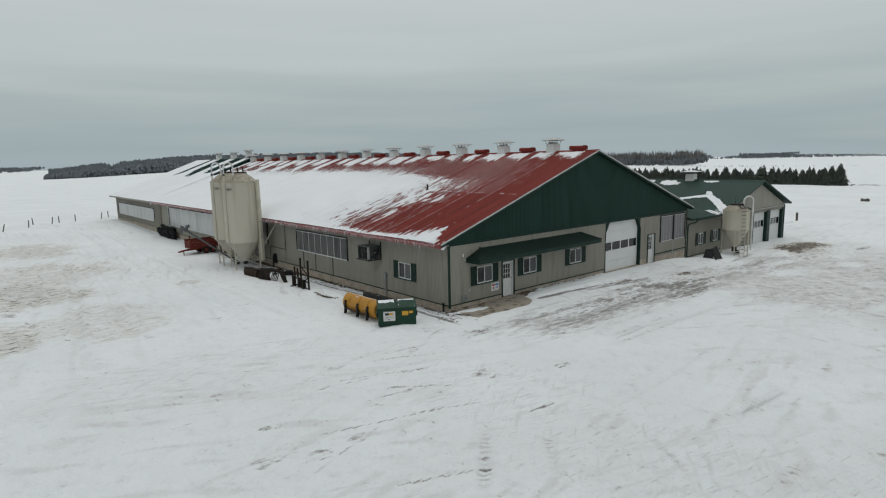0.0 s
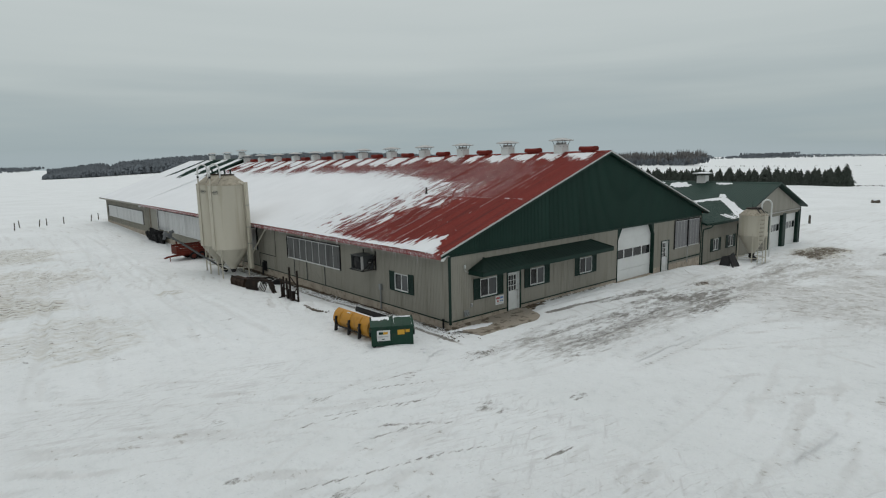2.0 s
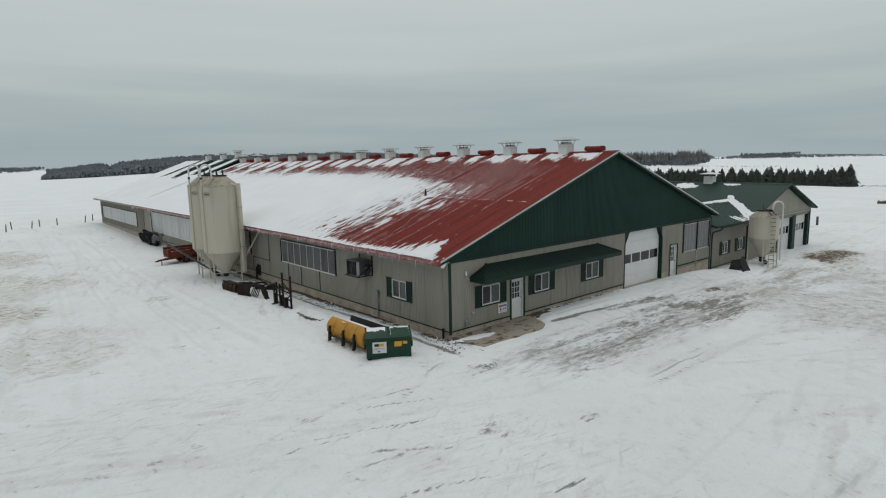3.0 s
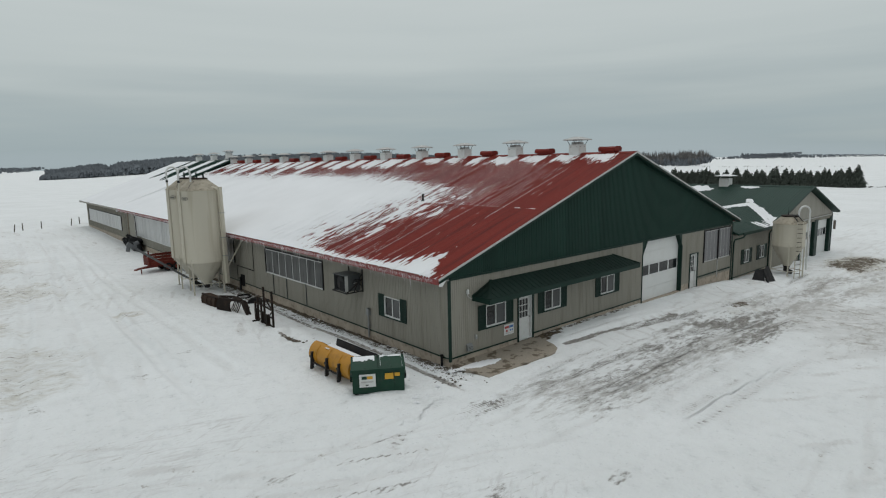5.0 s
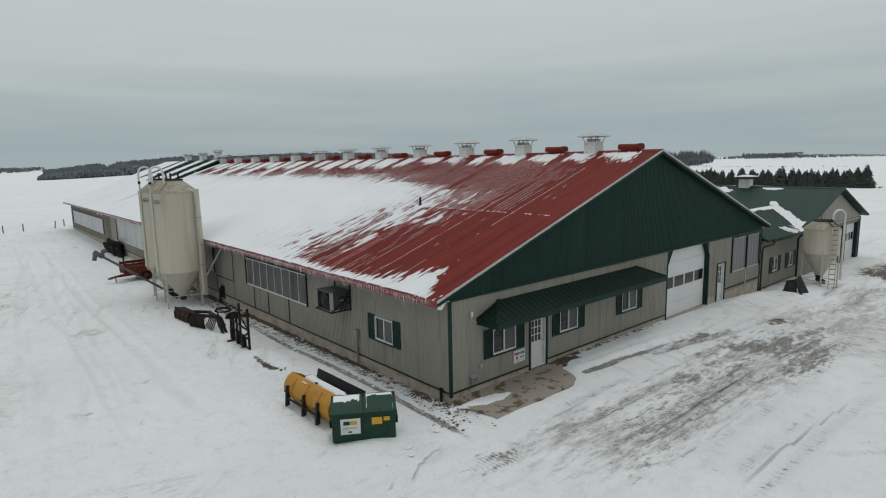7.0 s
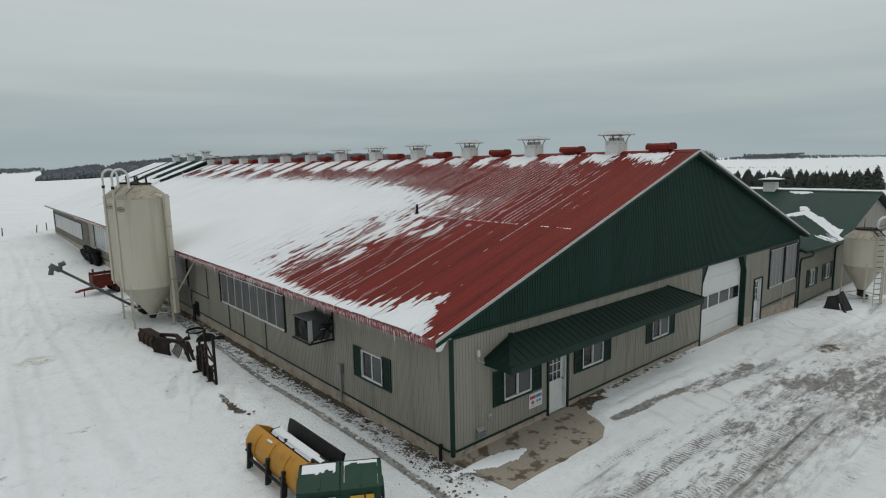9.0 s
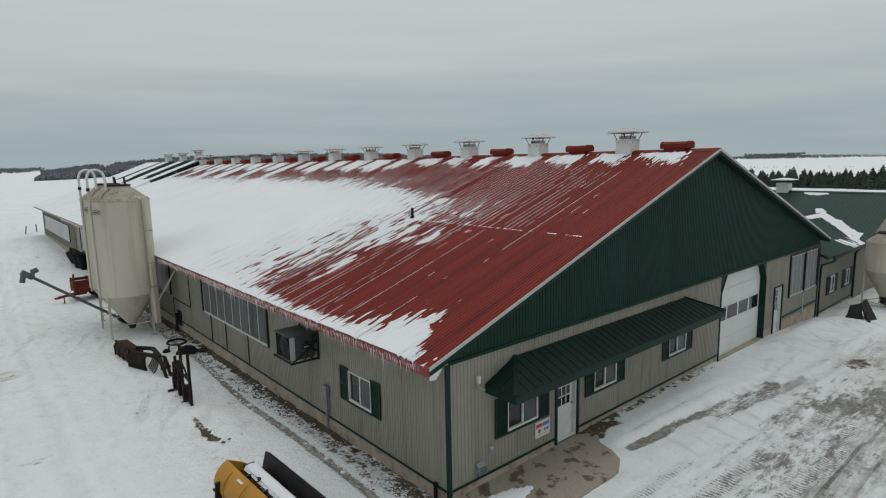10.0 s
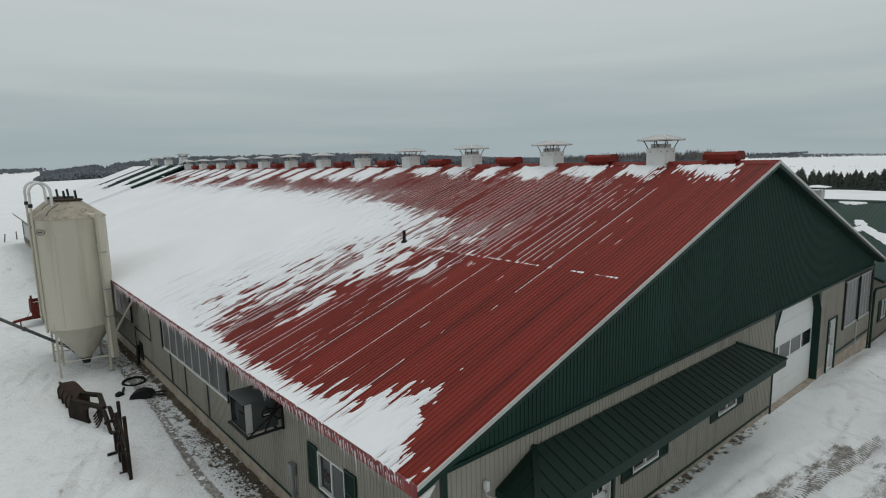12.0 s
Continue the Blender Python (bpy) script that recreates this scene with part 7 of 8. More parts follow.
for k in range(3):
    x = -0.6 + 0.6 * k
    part("stiffener", bar(bmesh.new(), (x, -0.615, 0.14), (x, -0.64, 0.80), 0.05, 0.03), M_DUMP, skip) if k != 0 else None
part("skid", boxed(-0.85, -0.7, -0.5, 0.4, -0.02, 0.10), M_DARK, skip)
part("skid", boxed(0.7, 0.85, -0.5, 0.4, -0.02, 0.10), M_DARK, skip)
poster = part("notice_plate", boxed(-0.66, -0.10, -0.66, -0.650, 0.32, 0.78), M_WHITE, skip, "white plate with a yellow and green mark", m4=None)
m, n, l, b = mat_base("mark_yellow", 0.5)
b.inputs["Base Color"].default_value = (0.55, 0.30, 0.02, 1)
M_MARK = m
part("mark", boxed(-0.58, -0.40, -0.666, -0.660, 0.60, 0.71), M_DUMP, poster)
part("mark", boxed(-0.39, -0.20, -0.666, -0.660, 0.60, 0.71), M_MARK, poster)
part("text_bar", boxed(-0.60, -0.18, -0.666, -0.660, 0.48, 0.53), M_TRIM_GREY, poster)
part("text_bar", boxed(-0.45, -0.35, -0.666, -0.660, 0.37, 0.41), M_DARK, poster)
part("warning_plate", boxed(0.22, 0.52, -0.662, -0.650, 0.56, 0.77), M_MARK, skip, "orange warning plate")
part("warning_plate", boxed(0.56, 0.74, -0.662, -0.650, 0.65, 0.77), M_MARK, skip, "yellow size plate")


def skip_place(U, V):
    k = 0.22 / 0.96
    P = np.stack([U, V, 0.96 + (V + 0.6) * k + 0 * U], -1) @ np.array(D.to_3x3()).T + np.array(D.translation)
    return (P[..., 0], P[..., 1], P[..., 2]), tuple(D.to_3x3() @ Vector((0, -0.27, 0.96)))


snow_slab("lid_snow", "patches of snow on the dumpster lids", ((-0.86, 0.86), (-0.60, 0.26),
          lambda U, V: np.where(np.abs(U) < 0.06, -1.0, np.where(U < 0, -0.62 + 1.05 * step(-0.30, 0.10, V) + 0.5 * (V < -0.53), -0.62 + 0.85 * step(0.02, 0.18, V) + 0.75 * (np.abs(U - 0.46) > 0.35)) + 1.1 * (fractal(U * 7, V * 7, 31) - 0.5))), skip_place, 0.05, 21, res=0.05)

# ---------------------------------------------------------------- snow pusher, yellow
PU = Matrix.Translation((-3.62, 2.42, 0.0)) @ Matrix.Rotation(radians(1.5), 4, "Z")
push = thing("snow_pusher", "yellow curved snow pusher blade with a black rubber edge, snow inside", "plough", PU)
arc = [(-0.02 + 0.56 * math.cos(t), 0.56 + 0.52 * math.sin(t)) for t in [radians(a) for a in range(112, 286, 12)]]
shell = arc + [(x + 0.045 * (0.02 - x + 0.4), z * 0.94 + 0.032) for x, z in reversed(arc)]
bm = bmesh.new()
prism(bm, shell, "y", -1.52, 1.22)
part("moldboard", bm, M_YELLOW, push, smooth=True)
for y in (-0.9, -0.1, 0.7):
    rib_pts = [(x * 1.035, 0.56 + (z - 0.56) * 1.035) for x, z in arc[1:-1]]
    part("rib", prism(bmesh.new(), rib_pts + [(x * 0.99, 0.56 + (z - 0.56) * 0.99) for x, z in reversed(arc[1:-1])], "y", y - 0.02, y + 0.02), M_YELLOW, push)
for y in (-1.54, 1.24):
    part("end_plate", prism(bmesh.new(), arc + [(0.55, 0.03), (0.62, 0.30), (0.42, 0.62), (0.12, 0.86)], "y", y - 0.025, y + 0.025), M_YELLOW, push)
part("rubber_edge", prism(bmesh.new(), [(0.50, 0.10), (0.58, 0.06), (0.84, 0.84), (0.72, 0.92)], "y", -1.5, 1.20), M_BLACK, push, "black rubber cutting edge")
part("edge_clamp", prism(bmesh.new(), [(0.60, 0.52), (0.64, 0.50), (0.76, 0.90), (0.71, 0.92)], "y", -1.52, 1.22), M_DARK, push)
# dark sheet paints the shade on the hollow side of the yellow shell
part("inner_shade", prism(bmesh.new(), [(0.45, 0.06), (-0.3, 0.10), (-0.46, 0.5), (-0.24, 0.95), (-0.20, 0.93), (-0.40, 0.5), (-0.26, 0.16), (0.45, 0.10)], "y", -1.48, 1.20), M_DARK, push, "dark sheet standing for the shade inside the blade")
part("cross_beam", boxed(0.12, 0.40, -1.5, 1.20, 0.68, 0.79, bevel=0.015), M_DARK, push)
for y in (-1.1, -0.2, 0.7):
    part("beam_stay", bar(bmesh.new(), (0.14, y, 0.73), (-0.36, y, 0.70), 0.07), M_DARK, push)
for y in (-1.0, -0.15, 0.95):
    part("coupler_upright", bar(bmesh.new(), (-0.66, y, 0.05), (-0.60, y, 0.74), 0.075, 0.10), M_DARK, push, "black coupler upright")
    lug = part("coupler_lug", prism(bmesh.new(), [(-0.56, 0.06), (-0.70, 0.10), (-0.68, 0.22), (-0.62, 0.26), (-0.66, 0.46), (-0.60, 0.56), (-0.52, 0.5)], "y", y - 0.03, y + 0.03), M_DARK, push, "black loader coupler lug")
    part("lug_pin", rod(bmesh.new(), (-0.66, y - 0.09, 0.55), (-0.66, y + 0.09, 0.55), 0.035, seg=8), M_DARK, lug)
part("coupler_rail", bar(bmesh.new(), (-0.62, -1.05, 0.32), (-0.62, 0.95, 0.32), 0.055), M_DARK, push)
part("label_plate", boxed(-0.40, -0.34, 0.05, 0.30, 0.985, 1.0), M_WHITE, push, "small pale label")


def tub_place(U, V):
    return (-3.62 + V - 0.026 * (U - 2.42), U, 0.785 + 0 * U), (0, 0, 1)


snow_slab("pusher_snow", "snow lying along the inside of the pusher", ((1.05, 3.55), (-0.1, 0.6),
          lambda U, V: 1.3 - np.abs(V - 0.26) / 0.11 - 0.6 * (U < 1.4)), tub_place, 0.07, 22, res=0.06)

# ---------------------------------------------------------------- loader implements parked by the wall
def on_yard(x, y, turn=0):
    return Matrix.Translation((x, y, ground_z(x, y))) @ Matrix.Rotation(radians(turn), 4, "Z")


GB = on_yard(-2.9, 15.8)
grap = thing("grapple_bucket", "dark steel grapple bucket with curved tines, parked in snow", "loader bucket", GB)
ga, gb, gc, gd = (-0.38, 0.35, 0.78), (0.30, -1.10, 0.80), (0.42, 0.42, 0.74), (-0.12, 1.25, 0.72)
for a, b2 in ((ga, gb), (gb, gc), (gc, gd), (gd, ga)):
    part("top_beam", bar(bmesh.new(), a, b2, 0.15, 0.12), M_OLDSTEEL, grap)
lean = Vector((gb[0] - ga[0], gb[1] - ga[1], 0)).normalized()
turned = Matrix.Translation((ga[0], ga[1], 0)) @ Matrix.Rotation(math.atan2(lean.y, lean.x), 4, "Z")
part("side_plate", prism(bmesh.new(), [(-0.25, -0.05), (0.55, -0.05), (0.78, 0.02), (0.66, 0.30), (0.68, 0.58), (0.95, 0.78), (-0.1, 0.80), (-0.3, 0.45)], "y", -0.05, 0.05), M_OLDSTEEL, grap, m4=turned)
part("back_plate", prism(bmesh.new(), [(-0.05, -0.05), (0.95, -0.05), (0.95, 0.20), (-0.05, 0.36)], "y", -0.05, 0.05), M_OLDSTEEL, grap, m4=Matrix.Translation((ga[0], ga[1], 0)) @ Matrix.Rotation(math.atan2(gd[1] - ga[1], gd[0] - ga[0]), 4, "Z"))
for k in range(5):
    f = 0.15 + 0.18 * k
    x, y = gc[0] + (gb[0] - gc[0]) * f, gc[1] + (gb[1] - gc[1]) * f
    bm = bmesh.new()
    tube(bm, [(x, y, 0.74), (x - 0.05, y - 0.02, 0.50), (x - 0.16, y, 0.22), (x - 0.34, y + 0.02, 0.0)], 0.03, 6)
    part("tine", bm, M_OLDSTEEL, grap)
for dx, dy in ((-0.06, -0.05), (0.14, 0.12)):
    claw = [(0.0, 0.78), (0.22, 0.80), (0.40, 0.62), (0.60, 0.20), (0.84, -0.04), (0.62, -0.04), (0.36, 0.28), (0.16, 0.50)]
    part("claw", prism(bmesh.new(), claw, "y", -0.04, 0.04), M_OLDSTEEL, grap, m4=Matrix.Translation((gb[0] + dx, gb[1] + dy, 0)) @ Matrix.Rotation(radians(-82), 4, "Z"))
part("claw_link", bar(bmesh.new(), (gb[0] - 0.1, gb[1] - 0.45, 0.42), (gb[0] + 0.28, gb[1] - 0.30, 0.42), 0.09), M_OLDSTEEL, grap)
M_BROWN = surface("brown_rusted_steel", (0.042, 0.027, 0.019), 0.8, spec=0.15, vary=0.4, dirt=(0.02, 0.014, 0.011), dirt_amount=0.6)
blk = thing("bucket_block", "brown rusted steel bucket at the end of the implements", "loader bucket", on_yard(-3.08, 18.0, 4))
part("shell", prism(bmesh.new(), [(-0.30, -0.05), (0.30, -0.05), (0.34, 0.50), (0.24, 0.62), (-0.22, 0.66), (-0.34, 0.45)], "y", -0.95, 0.95), M_BROWN, blk)
part("top_lip", bar(bmesh.new(), (-0.22, -0.98, 0.66), (-0.22, 0.98, 0.66), 0.08), M_OLDSTEEL, blk)
for y in (-0.5, 0.1, 0.7):
    part("rib", prism(bmesh.new(), [(-0.31, -0.03), (-0.37, 0.1), (-0.38, 0.45), (-0.26, 0.66), (-0.22, 0.62)], "y", y - 0.03, y + 0.03), M_BROWN, blk)

FK = Matrix.Translation((-2.70, 11.5, -0.14)) @ Matrix.Rotation(radians(86), 4, "Z")
fork = thing("bale_spear_frame", "black upright fork carriage frame standing in snow", "fork frame", FK)
for x, h in ((-1.32, 1.93), (-0.15, 1.97), (0.35, 1.25), (0.85, 1.27), (1.25, 0.95)):
    part("upright", bar(bmesh.new(), (x, 0, -0.02), (x, 0, h), 0.09), M_OLDSTEEL, fork)
for z in (0.12, 0.55, 0.95):
    part("cross_bar", bar(bmesh.new(), (-1.32, 0, z), (1.25 if z < 0.9 else 0.85, 0, z), 0.06), M_OLDSTEEL, fork)
part("diagonal", bar(bmesh.new(), (-1.3, 0.02, 0.9), (-0.15, 0.02, 0.1), 0.05), M_OLDSTEEL, fork)
part("diagonal", bar(bmesh.new(), (-0.15, 0.02, 1.5), (-1.3, 0.02, 1.0), 0.05), M_OLDSTEEL, fork)
for x in (-0.65, 0.1, 1.0):
    part("mount_plate", boxed(x - 0.1, x + 0.1, -0.06, 0.12, 0.05, 0.62), M_OLDSTEEL, fork)
for x in (-0.7, 0.8):
    part("fork_arm", bar(bmesh.new(), (x, 0.0, 0.05), (x, 0.35, 0.03), 0.10, 0.05), M_OLDSTEEL, fork)

sc = thing("scraper_blade", "black rubber-edged scraper lying on the snow by the wall", "scraper", on_yard(-0.95, 17.0, -30))
part("blade", prism(bmesh.new(), [(-0.42, 0.0), (-0.36, 0.16), (-0.2, 0.27), (0.05, 0.30), (0.3, 0.24), (0.44, 0.06), (0.36, 0.0)], "y", -0.26, 0.20), M_BLACK, sc, smooth=True)
part("arm", bar(bmesh.new(), (0.35, -0.1, 0.10), (0.85, -0.15, 0.06), 0.10, 0.06), M_DARK, sc)
part("arm", bar(bmesh.new(), (0.40, 0.15, 0.08), (0.80, 0.30, 0.05), 0.07, 0.05), M_DARK, sc)
hoop = thing("rubber_hoop", "black rubber hoop half sunk in the snow", "rubber hoop", on_yard(-0.85, 18.9, 15))
bm = bmesh.new()
tube(bm, [(0.42 * math.cos(t), 0.36 * math.sin(t), 0.03 + 0.05 * math.sin(t)) for t in [2 * math.pi * k / 18 for k in range(19)]], 0.055, 8)
part("ring", bm, M_BLACK, hoop, smooth=True)
scrap = thing("steel_bar", "short dark steel bar lying on the snow", "steel bar", on_yard(-1.40, 18.1, 70))
part("bar", bar(bmesh.new(), (-0.3, 0, 0.03), (0.3, 0.03, 0.05), 0.08, 0.06), M_DARK, scrap)
clod = thing("rubber_scrap", "small black rubber scrap on the snow", "scrap", on_yard(-1.62, 17.7, 20))
part("lump", prism(bmesh.new(), [(-0.14, 0.0), (-0.1, 0.12), (0.06, 0.16), (0.15, 0.05), (0.12, 0.0)], "y", -0.1, 0.1), M_BLACK, clod)
leaning = thing("leaning_post", "dark wooden post leaning on the barn wall", "post", on_yard(-0.1, 21.1))
part("post", bar(bmesh.new(), (-0.10, 0.0, -0.25), (-0.03, 0.05, 0.78), 0.10), M_DARK, leaning)

# ---------------------------------------------------------------- wagon, auger and rolls along the barn
WG = on_yard(-1.85, 33.3, 4)
wag = thing("farm_wagon", "small rusty red farm wagon with a drawbar", "wagon", WG)
part("bed", boxed(-1.15, 1.35, -0.80, 0.80, 0.55, 0.66), M_RUST, wag)
for y in (-0.82, 0.78):
    for z in (0.66, 0.89, 1.12):
        part("side_board", boxed(-1.15, 1.35, y, y + 0.04, z, z + 0.20, bevel=0.01), M_RUST, wag)
    for x in (-1.10, -0.2, 0.6, 1.30):
        part("stake", boxed(x - 0.035, x + 0.035, y - 0.04, y + 0.06, 0.5, 1.36), M_RUST, wag)
for x in (-1.17, 1.33):
    part("end_board", boxed(x, x + 0.04, -0.78, 0.78, 0.66, 1.22), M_RUST, wag)
part("post", bar(bmesh.new(), (-1.24, -0.78, 0.45), (-1.24, -0.78, 1.80), 0.10), M_RUST, wag)
part("drawbar", bar(bmesh.new(), (-0.6, -0.1, 0.52), (-2.15, -0.75, 0.44), 0.13), M_RUST, wag)
part("drawbar", bar(bmesh.new(), (-0.6, -0.78, 0.50), (-2.0, -0.75, 0.46), 0.10), M_RUST, wag)
part("hitch", boxed(-2.35, -2.1, -0.85, -0.68, 0.36, 0.46), M_RUST, wag)
part("jack", bar(bmesh.new(), (-1.85, -0.74, 0.0), (-1.85, -0.74, 0.55), 0.06), M_RUST, wag)
part("chain", rod(bmesh.new(), (-1.24, -0.8, 1.1), (-1.6, -0.78, 0.5), 0.012, seg=6), M_DARK, wag)
for x in (0.15, 0.85):
    for y in (-0.75, 0.75):
        w = part("wheel", rod(bmesh.new(), (x, y - 0.09, 0.33), (x, y + 0.09, 0.33), 0.33, seg=20), M_BLACK, wag, "black tyre")
        part("rim", rod(bmesh.new(), (x, y - 0.1, 0.33), (x, y + 0.1, 0.33), 0.18, seg=14), M_RUST, w)

aug = thing("grain_auger", "long galvanised grain auger tube leaning out from the silos", "auger")
part("tube", rod(bmesh.new(), (-2.0, 24.32, -0.02), (-5.85, 24.06, 3.0), 0.07), M_TUBE, aug)
part("intake", rod(bmesh.new(), (-1.75, 24.33, -0.22), (-2.2, 24.3, 0.13), 0.15, 0.13), M_DARK, aug)
part("head_box", bar(bmesh.new(), (-5.70, 24.07, 2.88), (-6.12, 24.04, 3.20), 0.24, 0.26), M_TUBE, aug)
part("motor", rod(bmesh.new(), (-5.72, 24.05, 3.16), (-5.46, 24.07, 3.24), 0.12), M_TUBE, aug)
part("belt_guard", boxed(-5.78, -5.62, 23.86, 23.94, 2.9, 3.3), M_TUBE, aug)
part("spout", rod(bmesh.new(), (-6.05, 24.04, 3.08), (-6.14, 24.04, 2.70), 0.11, 0.12), M_TUBE, aug)
part("collar", rod(bmesh.new(), (-3.9, 24.19, 1.47), (-4.0, 24.185, 1.55), 0.10), M_TUBE, aug)


def tyre(at, group):
    t = thing("tyre", "worn black tractor tyre leaning by the barn wall", "tyre", at, group)
    prof = []
    for k in range(13):
        a = 2 * math.pi * k / 12
        prof.append((0.45 + 0.19 * math.cos(a), 0.20 * math.sin(a)))
    bm = bmesh.new()
    rings = [[bm.verts.new((r * math.cos(q), r * math.sin(q), z)) for q in [2 * math.pi * j / 28 for j in range(28)]] for r, z in prof[:-1]]
    for a in range(12):
        ra, rb = rings[a], rings[(a + 1) % 12]
        for j in range(28):
            bm.faces.new((ra[j], ra[(j + 1) % 28], rb[(j + 1) % 28], rb[j]))
    bmesh.ops.recalc_face_normals(bm, faces=bm.faces[:])
    part("casing", bm, M_BLACK, t, smooth=True)
    for j in range(20):
        a = 2 * math.pi * j / 20
        part("lug", boxed(-0.03, 0.03, -0.16, 0.16, -0.02, 0.03), M_BLACK, t, m4=Matrix.Rotation(a, 4, "Z") @ Matrix.Translation((0.64, 0, 0)) @ Matrix.Rotation(radians(90), 4, "Y") @ Matrix.Rotation(radians(35), 4, "Z") @ Matrix.Rotation(radians(90), 4, "Z"))
    return t


first_tyre = None
rng = random.Random(5)
for k in range(12):
    y, low = 46.6 + 0.62 * (k % 8), k < 8
    at = Matrix.Translation((-0.62 + rng.uniform(-0.12, 0.12) + (0 if low else 0.05), y + (0 if low else 1.0), (0.30 if low else 0.92) - 0.2)) @ Matrix.Rotation(radians(rng.uniform(70, 100)), 4, "Z") @ Matrix.Rotation(radians(rng.uniform(62, 84) if low else rng.uniform(15, 50)), 4, "X")
    first_tyre = tyre(at, "row of tyres") if first_tyre is None else (copy_thing(first_tyre, at), first_tyre)[1]

# leaning plates by the hopper bin
lean = thing("steel_trough", "black steel trough halves leaning together in the snow", "trough", Matrix.Translation((26.4, -1.7, ground_z(26.4, -1.7))) @ Matrix.Rotation(radians(-20), 4, "Z") @ Matrix.Scale(0.86, 4))
def leaf(a, b2, c, d=None, t=0.05):
    """A steel plate through three or four corners."""
    pts = [Vector(v) for v in ((a, b2, c) if d is None else (a, b2, c, d))]
    nrm = (pts[1] - pts[0]).cross(pts[2] - pts[0]).normalized() * t
    bm = bmesh.new()
    lo, hi = [bm.verts.new(v) for v in pts], [bm.verts.new(v + nrm) for v in pts]
    bm.faces.new(lo[::-1])
    bm.faces.new(hi)
    for i in range(len(pts)):
        bm.faces.new((lo[i], lo[(i + 1) % len(pts)], hi[(i + 1) % len(pts)], hi[i]))
    return bm


part("plate", leaf((-0.75, 0.30, -0.1), (0.05, -0.35, -0.1), (0.12, 0.05, 1.05), (-0.42, 0.25, 0.98)), M_DARK, lean)
part("plate", leaf((0.12, -0.45, -0.1), (0.55, -0.55, -0.1), (0.40, 0.0, 1.10), (0.08, 0.0, 1.08)), M_DARK, lean)
part("plate", leaf((0.58, -0.50, -0.1), (1.02, -0.50, -0.1), (0.78, 0.15, 1.25), (0.45, 0.1, 1.18)), M_DARK, lean)
part("back_sheet", leaf((-0.8, 0.55, -0.1), (0.9, 0.5, -0.1), (0.75, 0.22, 1.1), (0.1, 0.15, 1.0)), M_DARK, lean)
part("foot", bar(bmesh.new(), (-0.1, -0.75, -0.02), (0.15, -0.35, 0.55), 0.13), M_DARK, lean)

# ---------------------------------------------------------------- loose stones and snow crumbs along the wall foot
def crumbs(name, label, category, material, count, seed, place, size, z_of):
    g = np.random.default_rng(seed)
    ball = [(1, 0, 0), (0.3, 0.95, 0.1), (-0.8, 0.58, 0), (-0.8, -0.58, -0.1), (0.3, -0.95, 0), (0.1, 0.1, 0.75), (0, 0, -0.6)]
    tri = [(q, (q + 1) % 5, 5) for q in range(5)] + [((q + 1) % 5, q, 6) for q in range(5)]
    verts, faces = [], []
    for _ in range(count):
        x, y = place(g)
        s = size * g.gamma(3.0, 0.33)
        c, d = math.cos(g.uniform(0, 6.28)), math.sin(g.uniform(0, 6.28))
        k, z = len(verts), z_of(x, y)
        for vx, vy, vz in ball:
            j = g.uniform(0.7, 1.25)
            verts.append((x + s * j * (vx * c - vy * d), y + s * j * (vx * d + vy * c), z + s * j * vz * 0.8))
        faces += [tuple(k + q for q in f) for f in tri]
    return tagged(raw(name, verts, faces, material), label, category, kind="stuff")


def foot_z(x, y):
    """The sunken verge along the long wall."""
    deep = np.interp(y, (-2, 0.5, 1.6, 6, 12.7, 20, 60, 76), (0, 0.18, 0.22, 0.24, 0.20, 0.14, 0.2, 0))
    return ground_z(x, y) - float(deep) * math.exp(-((x + 0.05) / 0.62) ** 2) + 0.01


crumbs("gravel", "dark wet gravel along the foot of the barn wall", "gravel", M_STONE, 12000, 61, lambda g: (-0.05 - abs(g.normal(0, 0.33)) % 1.05, g.uniform(-0.5, 27) * g.uniform(0.45, 1.0)), 0.023, foot_z)
crumbs("snow_crumbs", "small lumps of frozen snow along the gravel verge", "snow lumps", M_SNOW, 5200, 62, lambda g: (-0.62 + g.normal(0, 0.26), g.uniform(-0.6, 26) * g.uniform(0.5, 1.0)), 0.024, foot_z)
crumbs("snow_crumbs", "ploughed snow lumps round the dumpster and implements", "snow lumps", M_SNOW, 420, 63, lambda g: (-2.9 + g.normal(0, 0.55), g.choice((-1.0, 5.0, 7.6, 8.6, 14.2)) + g.normal(0, 0.7)), 0.04, lambda x, y: ground_z(x, y) + 0.03)
crumbs("grit_crumbs", "scattered dark frozen clods by the implements", "clods", M_STONE, 60, 64, lambda g: (-3.1 + g.normal(0, 0.16), 7.9 + g.normal(0, 0.75)), 0.05, lambda x, y: ground_z(x, y) + 0.08)
crumbs("grit_crumbs", "dark clods trodden loose by the gable corner", "clods", M_STONE, 150, 65, lambda g: (-0.6 + g.normal(0, 0.55), -0.9 + g.normal(0, 0.5)), 0.026, lambda x, y: ground_z(x, y))

# ---------------------------------------------------------------- fence and far field things
first_post = None
